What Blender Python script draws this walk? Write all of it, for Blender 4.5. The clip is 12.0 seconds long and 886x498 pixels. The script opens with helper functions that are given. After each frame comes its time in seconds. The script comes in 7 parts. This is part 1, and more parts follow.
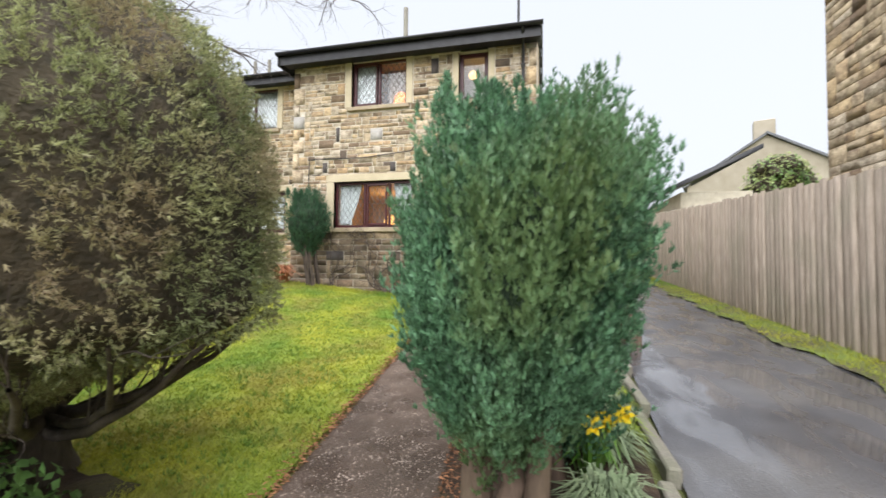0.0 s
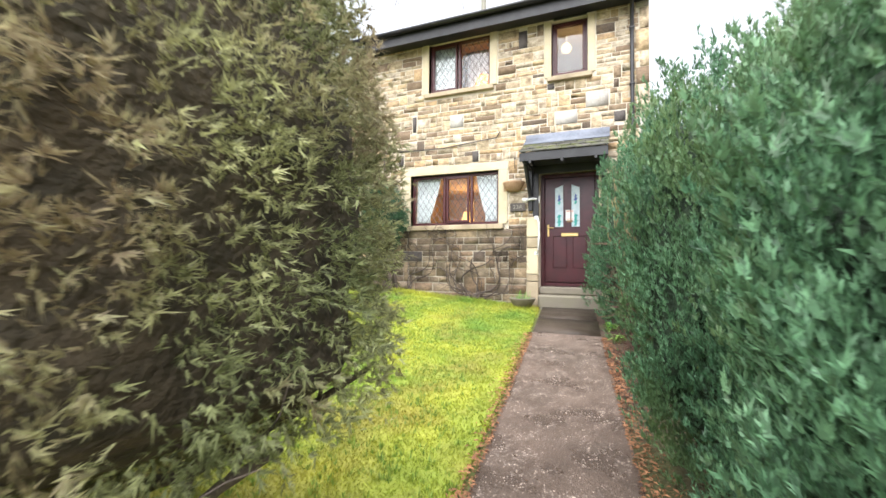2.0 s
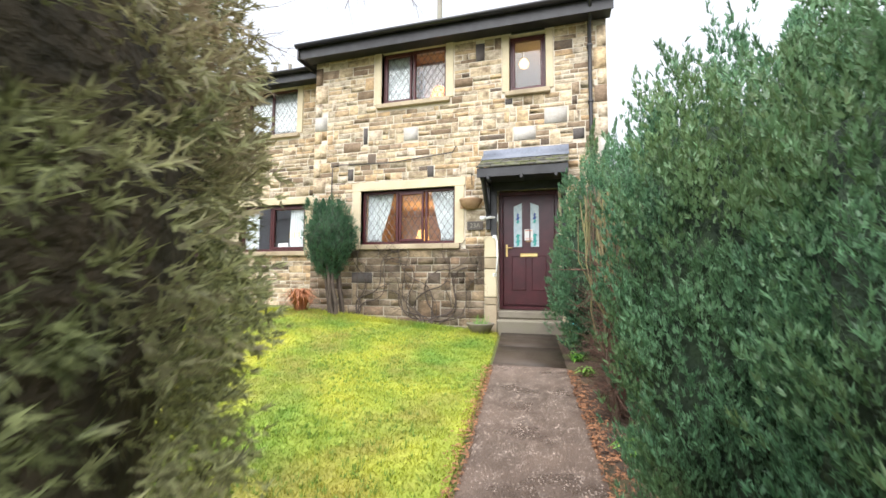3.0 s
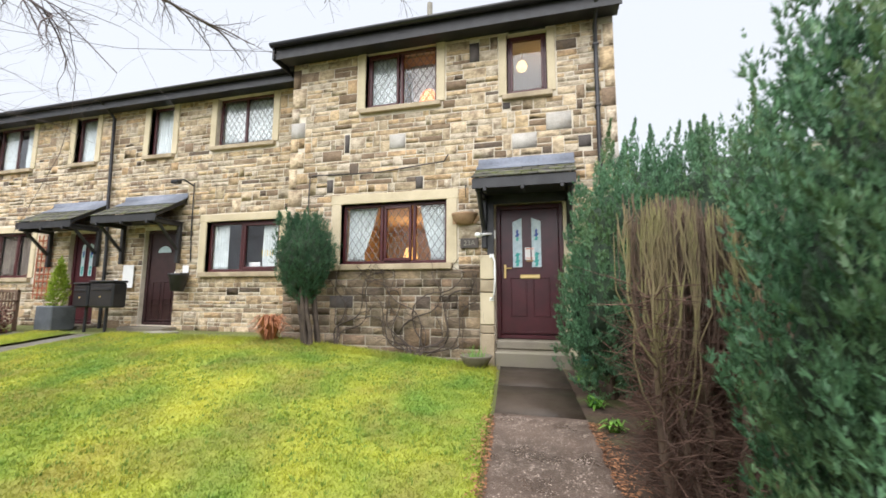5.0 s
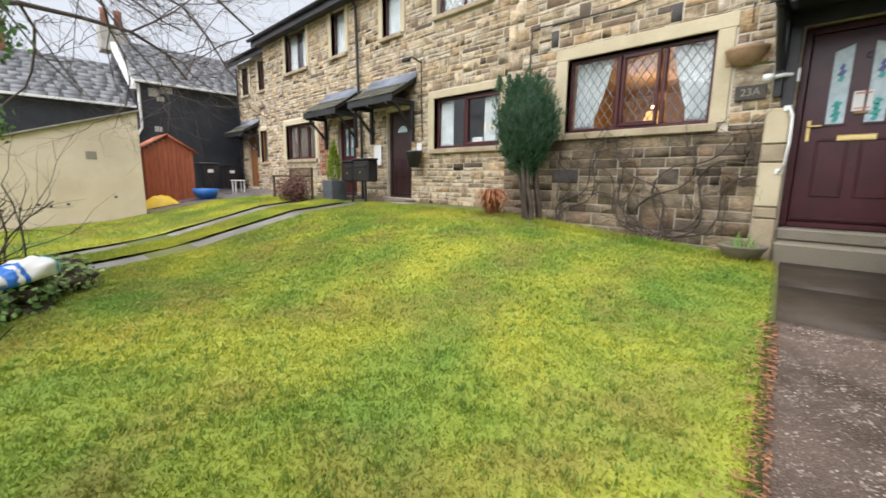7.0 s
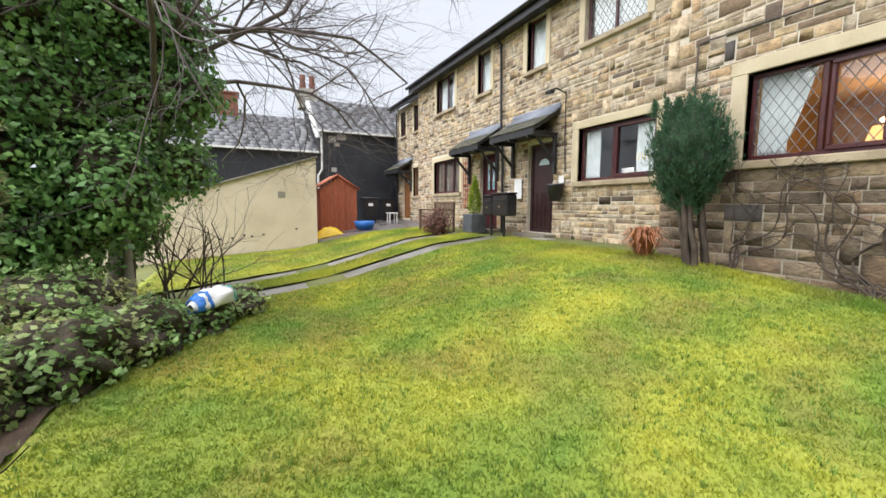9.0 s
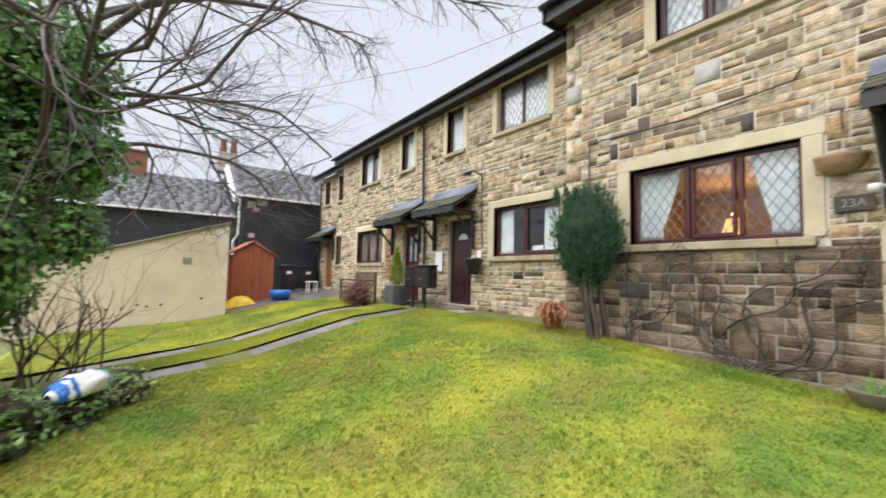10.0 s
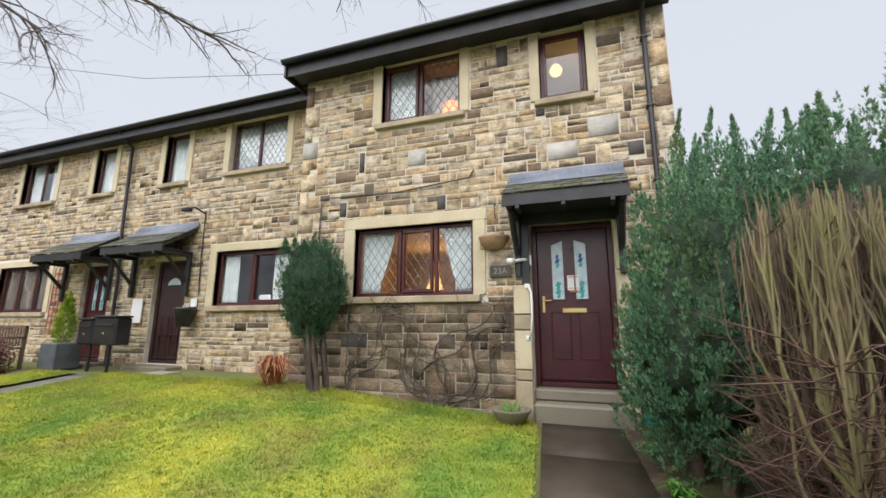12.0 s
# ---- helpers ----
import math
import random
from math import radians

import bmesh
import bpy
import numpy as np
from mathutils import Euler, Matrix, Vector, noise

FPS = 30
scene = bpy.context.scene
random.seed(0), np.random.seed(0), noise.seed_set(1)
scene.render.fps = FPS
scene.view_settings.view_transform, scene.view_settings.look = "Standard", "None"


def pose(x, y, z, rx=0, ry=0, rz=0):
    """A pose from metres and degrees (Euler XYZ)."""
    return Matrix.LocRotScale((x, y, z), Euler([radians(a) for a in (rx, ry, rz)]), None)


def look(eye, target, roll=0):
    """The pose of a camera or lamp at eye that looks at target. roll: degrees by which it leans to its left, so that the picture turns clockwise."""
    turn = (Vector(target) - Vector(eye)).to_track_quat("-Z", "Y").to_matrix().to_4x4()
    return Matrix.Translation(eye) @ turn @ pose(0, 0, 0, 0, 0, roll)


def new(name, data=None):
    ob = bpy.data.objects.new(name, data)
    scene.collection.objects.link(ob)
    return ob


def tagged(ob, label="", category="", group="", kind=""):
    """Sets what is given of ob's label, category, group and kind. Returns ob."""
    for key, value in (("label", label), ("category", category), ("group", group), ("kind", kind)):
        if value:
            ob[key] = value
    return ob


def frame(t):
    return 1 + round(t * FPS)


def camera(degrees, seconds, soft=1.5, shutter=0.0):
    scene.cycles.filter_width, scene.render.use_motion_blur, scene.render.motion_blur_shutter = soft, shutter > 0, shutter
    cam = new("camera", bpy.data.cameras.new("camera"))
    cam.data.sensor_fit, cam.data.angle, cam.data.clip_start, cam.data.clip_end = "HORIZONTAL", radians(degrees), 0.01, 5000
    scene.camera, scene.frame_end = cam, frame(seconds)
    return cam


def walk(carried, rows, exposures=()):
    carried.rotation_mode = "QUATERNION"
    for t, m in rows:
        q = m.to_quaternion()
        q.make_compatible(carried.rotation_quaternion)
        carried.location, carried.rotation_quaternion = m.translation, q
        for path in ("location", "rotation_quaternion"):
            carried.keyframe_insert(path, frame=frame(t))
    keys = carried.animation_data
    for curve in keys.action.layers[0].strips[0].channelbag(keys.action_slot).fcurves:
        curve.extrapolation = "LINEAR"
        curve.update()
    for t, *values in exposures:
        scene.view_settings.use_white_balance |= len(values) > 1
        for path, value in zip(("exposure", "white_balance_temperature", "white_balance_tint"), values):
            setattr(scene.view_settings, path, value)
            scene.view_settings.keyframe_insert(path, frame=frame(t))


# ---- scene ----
cam = camera(94.0, 12.0, shutter=0.3)
PATH = [
    (0, (2.003, -8.741, 0.718), (1.534, -6.798, 0.791), 0.6),
    (0.5, (1.797, -8.631, 0.709), (1.107, -6.755, 0.766), 0.5),
    (1, (1.619, -8.398, 0.723), (0.814, -6.568, 0.775), 0.5),
    (1.5, (1.44, -8.161, 0.733), (0.622, -6.336, 0.79), 0.5),
    (2, (1.271, -7.913, 0.74), (0.51, -6.065, 0.811), 0.5),
    (2.5, (1.182, -7.611, 0.736), (0.516, -5.728, 0.841), 0.5),
    (3, (1.111, -7.35, 0.829), (0.552, -5.436, 0.985), 0.4),
    (4.8, (0.879, -6.6, 0.962), (0.416, -4.672, 1.227), 0.2),
    (5, (0.856, -6.52, 0.951), (0.348, -4.601, 1.19), 0.3),
    (5.5, (0.762, -6.368, 0.922), (0.075, -4.495, 1.058), 0.5),
    (6, (0.665, -6.278, 0.885), (-0.256, -4.503, 0.87), 0.7),
    (6.5, (0.62, -6.171, 0.83), (-0.545, -4.556, 0.649), 0.9),
    (7, (0.533, -6.037, 0.805), (-0.841, -4.621, 0.475), 0.8),
    (7.5, (0.412, -5.933, 0.845), (-1.123, -4.725, 0.419), 0.6),
    (7.7, (0.379, -5.91, 0.855), (-1.21, -4.779, 0.412), 0.5),
    (9.3, (0.409, -5.69, 0.972), (-1.394, -4.834, 0.839), 1.2),
    (9.5, (0.42, -5.679, 0.989), (-1.362, -4.772, 0.936), 1.3),
    (10, (0.463, -5.643, 1.04), (-1.152, -4.471, 1.168), 1.3),
    (10.5, (0.535, -5.613, 1.055), (-0.784, -4.133, 1.317), 1.0),
    (11, (0.615, -5.608, 1.072), (-0.397, -3.915, 1.407), 0.5),
    (11.5, (0.664, -5.602, 1.077), (-0.113, -3.796, 1.442), 0.3),
    (12, (0.679, -5.597, 1.079), (0.034, -3.741, 1.453), 0.2),
]
walk(cam, [(t, look(eye, target, roll)) for t, eye, target, roll in PATH],
     exposures=((0, 0.6), (1, 1.12), (2, 1.2), (3, 1.0), (5, 0.58), (6, 0.4), (7, 0.38), (9.5, 0.5), (10.5, 0.24), (12, 0.26)))

# ---- world and light ----
world = bpy.data.worlds.new("overcast_sky")
scene.world = world
world.use_nodes = True
wn, wl = world.node_tree.nodes, world.node_tree.links
sky = wn.new("ShaderNodeTexSky")
sky.sky_type = "NISHITA"
sky.sun_disc = False
sky.sun_elevation, sky.sun_rotation = radians(60), radians(178)
sky.air_density, sky.dust_density, sky.ozone_density = 1.0, 6.0, 1.0
haze = wn.new("ShaderNodeHueSaturation")
haze.inputs["Saturation"].default_value = 0.12
haze.inputs["Value"].default_value = 1.0
even = wn.new("ShaderNodeMixRGB")
even.inputs["Fac"].default_value = 0.72
even.inputs["Color2"].default_value = (8.4, 8.9, 10.0, 1)
wl.new(sky.outputs["Color"], haze.inputs["Color"])
wl.new(haze.outputs["Color"], even.inputs["Color1"])
wl.new(even.outputs["Color"], wn["Background"].inputs["Color"])
wn["Background"].inputs["Strength"].default_value = 0.09
sun_data = bpy.data.lights.new("sun", "SUN")
sun_data.energy, sun_data.angle, sun_data.color = 4.3, radians(100), (0.99, 0.98, 1.0)
sun = new("sun", sun_data)
sun.matrix_world = look((-0.2, -6.8, 12), (0, 0, 0))


# ---- materials ----
def material(name, a, b, scale=3.0, rough=0.8, bump=0.0, bscale=40.0, metal=0.0, vary=0.0, island=0.0, palette=None, fine=0.35,
             spec=0.5, stain=None, stain_scale=0.8, stain_amount=0.0, stretch=(1, 1, 1), rough_var=0.0, trans=0.0):
    m = bpy.data.materials.new(name)
    m.use_nodes = True
    n, l = m.node_tree.nodes, m.node_tree.links
    p = n["Principled BSDF"]
    p.inputs["Roughness"].default_value, p.inputs["Metallic"].default_value = rough, metal
    p.inputs["Specular IOR Level"].default_value = spec
    g = n.new("ShaderNodeNewGeometry")
    mp = n.new("ShaderNodeMapping")
    mp.inputs["Scale"].default_value = stretch
    l.new(g.outputs["Position"], mp.inputs["Vector"])
    n1, n2 = n.new("ShaderNodeTexNoise"), n.new("ShaderNodeTexNoise")
    n1.inputs["Scale"].default_value, n1.inputs["Detail"].default_value = scale, 5
    n2.inputs["Scale"].default_value, n2.inputs["Detail"].default_value = bscale, 4
    for k in (n1, n2):
        l.new(mp.outputs["Vector"], k.inputs["Vector"])
    ramp = n.new("ShaderNodeValToRGB")
    ramp.color_ramp.elements[0].position, ramp.color_ramp.elements[1].position = 0.32, 0.68
    ramp.color_ramp.elements[0].color, ramp.color_ramp.elements[1].color = (*a, 1), (*b, 1)
    l.new(n1.outputs["Fac"], ramp.inputs["Fac"])
    out = ramp.outputs["Color"]
    rnd = None
    if vary or (palette and not island):
        rnd = n.new("ShaderNodeObjectInfo").outputs["Random"]
    elif island:
        rnd = g.outputs["Random Per Island"]
    if palette:
        pr = n.new("ShaderNodeValToRGB")
        pr.color_ramp.interpolation = "CONSTANT"
        while len(pr.color_ramp.elements) < len(palette):
            pr.color_ramp.elements.new(0.5)
        for e, (pos, c) in zip(pr.color_ramp.elements, palette):
            e.position, e.color = pos, (*c, 1)
        l.new(rnd, pr.inputs["Fac"])
        mx = n.new("ShaderNodeMixRGB")
        mx.blend_type, mx.inputs["Fac"].default_value = "MULTIPLY", 1.0
        l.new(out, mx.inputs["Color1"])
        l.new(pr.outputs["Color"], mx.inputs["Color2"])
        out = mx.outputs["Color"]
    if (vary or island) and not palette:
        hs = n.new("ShaderNodeHueSaturation")
        mr = n.new("ShaderNodeMapRange")
        amount = vary or island
        mr.inputs["To Min"].default_value, mr.inputs["To Max"].default_value = 1 - amount, 1 + amount
        l.new(rnd, mr.inputs["Value"])
        l.new(mr.outputs["Result"], hs.inputs["Value"])
        l.new(out, hs.inputs["Color"])
        out = hs.outputs["Color"]
    if stain_amount:
        n3 = n.new("ShaderNodeTexNoise")
        n3.inputs["Scale"].default_value, n3.inputs["Detail"].default_value = stain_scale, 6
        l.new(g.outputs["Position"], n3.inputs["Vector"])
        r3 = n.new("ShaderNodeValToRGB")
        r3.color_ramp.elements[0].position, r3.color_ramp.elements[1].position = 0.48, 0.66
        l.new(n3.outputs["Fac"], r3.inputs["Fac"])
        mlt = n.new("ShaderNodeMath")
        mlt.operation, mlt.inputs[1].default_value = "MULTIPLY", stain_amount
        l.new(r3.outputs["Color"], mlt.inputs[0])
        mx = n.new("ShaderNodeMixRGB")
        mx.inputs["Color2"].default_value = (*stain, 1)
        l.new(mlt.outputs["Value"], mx.inputs["Fac"])
        l.new(out, mx.inputs["Color1"])
        out = mx.outputs["Color"]
    mx = n.new("ShaderNodeMixRGB")
    mx.blend_type, mx.inputs["Fac"].default_value = "OVERLAY", fine
    l.new(out, mx.inputs["Color1"])
    l.new(n2.outputs["Fac"], mx.inputs["Color2"])
    l.new(mx.outputs["Color"], p.inputs["Base Color"])
    if trans:
        tr, ms = n.new("ShaderNodeBsdfTranslucent"), n.new("ShaderNodeMixShader")
        ms.inputs["Fac"].default_value = trans
        l.new(mx.outputs["Color"], tr.inputs["Color"])
        l.new(p.outputs["BSDF"], ms.inputs[1])
        l.new(tr.outputs["BSDF"], ms.inputs[2])
        l.new(ms.outputs["Shader"], n["Material Output"].inputs["Surface"])
    if rough_var:
        mr = n.new("ShaderNodeMapRange")
        mr.inputs["From Min"].default_value, mr.inputs["From Max"].default_value = 0.35, 0.65
        mr.inputs["To Min"].default_value, mr.inputs["To Max"].default_value = max(0.03, rough - rough_var), min(1, rough + rough_var)
        l.new(n1.outputs["Fac"], mr.inputs["Value"])
        l.new(mr.outputs["Result"], p.inputs["Roughness"])
    if bump:
        bp = n.new("ShaderNodeBump")
        bp.inputs["Strength"].default_value, bp.inputs["Distance"].default_value = bump, 0.02
        l.new(n2.outputs["Fac"], bp.inputs["Height"])
        l.new(bp.outputs["Normal"], p.inputs["Normal"])
    return m


BUFF = [(0.0, (0.98, 0.95, 0.90)), (0.14, (1.08, 1.0, 0.86)), (0.30, (0.86, 0.79, 0.68)), (0.40, (1.04, 0.90, 0.68)), (0.50, (1.0, 0.98, 0.95)),
        (0.62, (1.12, 1.03, 0.88)), (0.72, (0.92, 0.78, 0.60)), (0.80, (0.62, 0.53, 0.45)), (0.87, (1.02, 0.82, 0.60)), (0.92, (0.44, 0.36, 0.30)), (0.965, (0.25, 0.22, 0.21))]
DARK = [(0.0, (0.95, 0.88, 0.78)), (0.25, (0.74, 0.66, 0.58)), (0.42, (1.15, 1.05, 0.88)), (0.6, (0.55, 0.48, 0.44)), (0.72, (0.88, 0.72, 0.58)), (0.86, (1.3, 1.16, 0.95)), (0.93, (0.38, 0.34, 0.32))]
BUFF_ARGS = dict(scale=7, rough=0.92, bump=0.9, bscale=26, palette=BUFF, stretch=(1, 1, 2.2), stain=(0.17, 0.115, 0.07), stain_scale=7, stain_amount=0.75, fine=0.55)
DAMP_ARGS = dict(scale=6, rough=0.85, bump=0.9, bscale=26, palette=DARK, stretch=(1, 1, 2.0), stain=(0.12, 0.10, 0.065), stain_scale=3.5, stain_amount=0.6, fine=0.55)
m_stone = material("buff_sandstone", (0.40, 0.338, 0.252), (0.61, 0.535, 0.42), **BUFF_ARGS)
m_stone_far = material("buff_sandstone_joined", (0.40, 0.338, 0.252), (0.61, 0.535, 0.42), island=1, **BUFF_ARGS)
m_stone_low = material("damp_sandstone", (0.185, 0.152, 0.116), (0.335, 0.278, 0.213), **DAMP_ARGS)
m_stone_low_far = material("damp_sandstone_joined", (0.185, 0.152, 0.116), (0.335, 0.278, 0.213), island=1, **DAMP_ARGS)
m_mortar = material("buff_mortar", (0.57, 0.505, 0.40), (0.73, 0.665, 0.55), 6, 0.95, 0.4, 80)
m_mortar_low = material("damp_mortar", (0.34, 0.297, 0.235), (0.49, 0.435, 0.355), 4, 0.95, 0.4, 80)
m_dressed = material("dressed_sandstone", (0.53, 0.45, 0.30), (0.63, 0.545, 0.38), 2.5, 0.85, 0.2, 90, stain=(0.33, 0.27, 0.17), stain_scale=2, stain_amount=0.3, fine=0.2)
m_dressed_grey = material("pale_grey_block", (0.36, 0.34, 0.30), (0.48, 0.455, 0.41), 4, 0.85, 0.4, 60, stain=(0.25, 0.21, 0.15), stain_scale=5, stain_amount=0.4)
m_darkstone = material("sooty_block", (0.06, 0.055, 0.05), (0.12, 0.10, 0.09), 4, 0.9, 0.5, 60)
m_upvc = material("rosewood_frame", (0.05, 0.012, 0.014), (0.085, 0.02, 0.022), 8, 0.35, 0.1, 60, stretch=(6, 6, 1), fine=0.25)
m_door = material("maroon_door", (0.045, 0.008, 0.012), (0.068, 0.012, 0.018), 6, 0.35, 0.06, 60, fine=0.15)
m_door_brown = material("dark_brown_door", (0.03, 0.012, 0.013), (0.05, 0.02, 0.02), 6, 0.4, 0.06, 60)
m_door_oak = material("oak_door", (0.22, 0.09, 0.03), (0.32, 0.14, 0.05), 6, 0.5, 0.1, 60, stretch=(6, 6, 1))
m_black = material("black_timber", (0.014, 0.014, 0.016), (0.03, 0.03, 0.033), 5, 0.5, 0.15, 40)
m_gutter = material("black_plastic", (0.012, 0.012, 0.014), (0.022, 0.022, 0.025), 5, 0.35, 0.02, 40)
m_slate = material("grey_slate", (0.10, 0.11, 0.125), (0.17, 0.18, 0.20), 5, 0.45, 0.25, 50, vary=0.25, stain=(0.09, 0.10, 0.05), stain_scale=3, stain_amount=0.5)
m_slate_far = material("grey_slate_joined", (0.10, 0.104, 0.113), (0.155, 0.16, 0.17), 3, 0.5, 0.2, 50, island=0.12)
m_moss = material("mossy_slate", (0.05, 0.05, 0.042), (0.11, 0.105, 0.085), 7, 0.8, 0.6, 30, vary=0.2, stain=(0.12, 0.14, 0.03), stain_scale=6, stain_amount=0.6)
m_lead = material("lead_flashing", (0.15, 0.17, 0.21), (0.23, 0.25, 0.30), 3, 0.55, 0.2, 25)
m_brass = material("brass", (0.75, 0.55, 0.22), (0.85, 0.66, 0.3), 5, 0.28, 0, 50, metal=0.9)
m_brick = material("red_tile", (0.20, 0.08, 0.05), (0.30, 0.12, 0.08), 8, 0.85, 0.3, 60, vary=0.15)
m_white = material("white_plastic", (0.78, 0.78, 0.76), (0.86, 0.86, 0.84), 4, 0.4, 0.02, 50, fine=0.1)
m_paper = material("white_paper", (0.8, 0.78, 0.76), (0.88, 0.87, 0.86), 6, 0.7, 0, 50, fine=0.1)
m_pink = material("pale_red_print", (0.6, 0.2, 0.12), (0.7, 0.3, 0.2), 6, 0.7, 0, 50, fine=0.1)
m_wood = material("weathered_board", (0.25, 0.20, 0.155), (0.38, 0.315, 0.25), 4, 0.9, 0.35, 30, vary=0.14, stretch=(8, 8, 0.8), stain=(0.2, 0.19, 0.13), stain_scale=1.5, stain_amount=0.35)
m_shed = material("red_stained_board", (0.32, 0.085, 0.04), (0.44, 0.13, 0.065), 4, 0.75, 0.2, 30, vary=0.1, stretch=(6, 6, 1))
m_bench = material("dark_garden_timber", (0.09, 0.055, 0.035), (0.16, 0.10, 0.065), 6, 0.8, 0.2, 40)
m_cream = material("cream_render", (0.66, 0.55, 0.42), (0.77, 0.66, 0.53), 1.2, 0.9, 0.3, 60, stain=(0.42, 0.35, 0.24), stain_scale=0.9, stain_amount=0.3)
m_blackwall = material("black_painted_render", (0.016, 0.018, 0.024), (0.03, 0.034, 0.042), 1.5, 0.55, 0.3, 40)
m_tarmac = material("wet_tarmac", (0.035, 0.035, 0.04), (0.10, 0.10, 0.108), 1.6, 0.35, 0.25, 60, stain=(0.15, 0.145, 0.14), stain_scale=1.1, stain_amount=0.5, spec=0.8)
m_agg = material("exposed_aggregate", (0.086, 0.06, 0.046), (0.172, 0.125, 0.097), 3, 0.36, 0.8, 110, rough_var=0.18, fine=0.8, stain=(0.085, 0.065, 0.05), stain_scale=1.3, stain_amount=0.6, spec=0.3)
m_flag = material("wet_concrete_flag", (0.042, 0.031, 0.023), (0.08, 0.061, 0.046), 2, 0.45, 0.3, 60, vary=0.1, rough_var=0.15, stain=(0.028, 0.024, 0.013), stain_scale=1.6, stain_amount=0.6, spec=0.25)
m_step = material("sandstone_step", (0.155, 0.132, 0.098), (0.26, 0.228, 0.178), 2.5, 0.6, 0.3, 70, stain=(0.15, 0.14, 0.08), stain_scale=2.5, stain_amount=0.5)
m_sill = material("worn_sandstone_sill", (0.33, 0.26, 0.17), (0.47, 0.385, 0.265), 2.5, 0.8, 0.3, 70, stain=(0.2, 0.16, 0.10), stain_scale=3, stain_amount=0.5)
m_kerb = material("concrete_kerb", (0.22, 0.20, 0.16), (0.34, 0.32, 0.27), 3, 0.8, 0.3, 70, vary=0.1, stain=(0.11, 0.13, 0.05), stain_scale=3, stain_amount=0.6)
m_soil = material("damp_soil", (0.045, 0.03, 0.02), (0.10, 0.065, 0.042), 6, 0.9, 0.9, 40, stain=(0.10, 0.13, 0.03), stain_scale=1.5, stain_amount=0.5)
m_turf = material("mossy_turf", (0.14, 0.24, 0.03), (0.40, 0.40, 0.05), 1.0, 0.9, 1.0, 38, stain=(0.24, 0.19, 0.05), stain_scale=1.3, stain_amount=0.6)
m_grass = material("grass_blades", (0.155, 0.275, 0.033), (0.475, 0.47, 0.05), 1.0, 0.6, 0, 60, island=0.25, stain=(0.30, 0.24, 0.07), stain_scale=1.3, stain_amount=0.5, fine=0.15, trans=0.3)
m_tuft = material("coarse_grass", (0.13, 0.25, 0.04), (0.27, 0.37, 0.065), 2.2, 0.6, 0, 60, island=0.4, fine=0.15, trans=0.3)
m_verge = material("worn_verge", (0.075, 0.06, 0.035), (0.16, 0.21, 0.04), 2.2, 0.9, 0.8, 50, stain=(0.10, 0.075, 0.05), stain_scale=1.6, stain_amount=0.7)
m_farground = material("rough_grass", (0.09, 0.11, 0.03), (0.16, 0.17, 0.05), 0.6, 0.9, 0.6, 30)
m_needles = material("fallen_needles", (0.22, 0.10, 0.05), (0.40, 0.19, 0.09), 9, 0.85, 0, 60, island=0.3)
m_yew = material("topiary_sprays", (0.16, 0.195, 0.08), (0.47, 0.485, 0.245), 2.6, 0.6, 0, 30, island=0.65, stain=(0.42, 0.29, 0.20), stain_scale=2.2, stain_amount=0.6, fine=0.2, trans=0.5)
m_conifer = material("conifer_sprays", (0.055, 0.142, 0.07), (0.165, 0.32, 0.175), 2.0, 0.5, 0, 30, island=0.6, stain=(0.17, 0.23, 0.07), stain_scale=1.5, stain_amount=0.6, fine=0.2, trans=0.25)
m_dwarf = material("dwarf_conifer_sprays", (0.035, 0.10, 0.05), (0.085, 0.19, 0.095), 4, 0.55, 0, 30, island=0.45, fine=0.2, trans=0.3)
# twig brown darkened, so that solid crown cores read as deep shade
m_core = material("twig_shade_shell", (0.035, 0.03, 0.018), (0.095, 0.074, 0.047), 14, 0.9, 0.9, 50)
m_holly = material("holly_leaves", (0.10, 0.24, 0.07), (0.27, 0.45, 0.145), 2, 0.35, 0, 30, island=0.5, fine=0.2, trans=0.3)
m_ivy = material("ivy_leaves", (0.13, 0.24, 0.06), (0.32, 0.44, 0.16), 2, 0.45, 0, 30, island=0.55, fine=0.2, stain=(0.38, 0.27, 0.11), stain_scale=2, stain_amount=0.5, trans=0.3)
m_bark = material("grey_brown_bark", (0.055, 0.042, 0.032), (0.12, 0.095, 0.075), 9, 0.9, 0.7, 60, stretch=(1, 1, 0.3))
m_twig = material("bare_twig", (0.095, 0.075, 0.075), (0.16, 0.13, 0.125), 6, 0.85, 0, 40)
m_dead = material("dead_brown_stem", (0.08, 0.053, 0.038), (0.165, 0.112, 0.08), 8, 0.85, 0.4, 60, stretch=(1, 1, 0.3), stain=(0.20, 0.17, 0.08), stain_scale=2.5, stain_amount=0.25)
m_dead_moss = material("mossy_dead_stem", (0.13, 0.105, 0.055), (0.26, 0.21, 0.11), 8, 0.85, 0.4, 60, stretch=(1, 1, 0.3), stain=(0.25, 0.25, 0.09), stain_scale=4, stain_amount=0.6)
m_redtwig = material("dry_red_brown_twig", (0.075, 0.042, 0.03), (0.15, 0.085, 0.06), 8, 0.9, 0, 60, island=0.3)
m_vine = material("climber_stem", (0.055, 0.04, 0.032), (0.10, 0.075, 0.058), 8, 0.85, 0.3, 60)
m_fern = material("russet_bracken", (0.36, 0.13, 0.06), (0.5, 0.22, 0.11), 6, 0.8, 0, 40, island=0.35)
m_brownshrub = material("brown_shrub_twig", (0.12, 0.05, 0.04), (0.2, 0.09, 0.065), 6, 0.85, 0, 40, island=0.3)
m_yellowgreen = material("golden_conifer", (0.20, 0.30, 0.03), (0.34, 0.42, 0.05), 5, 0.6, 0, 40, island=0.3)
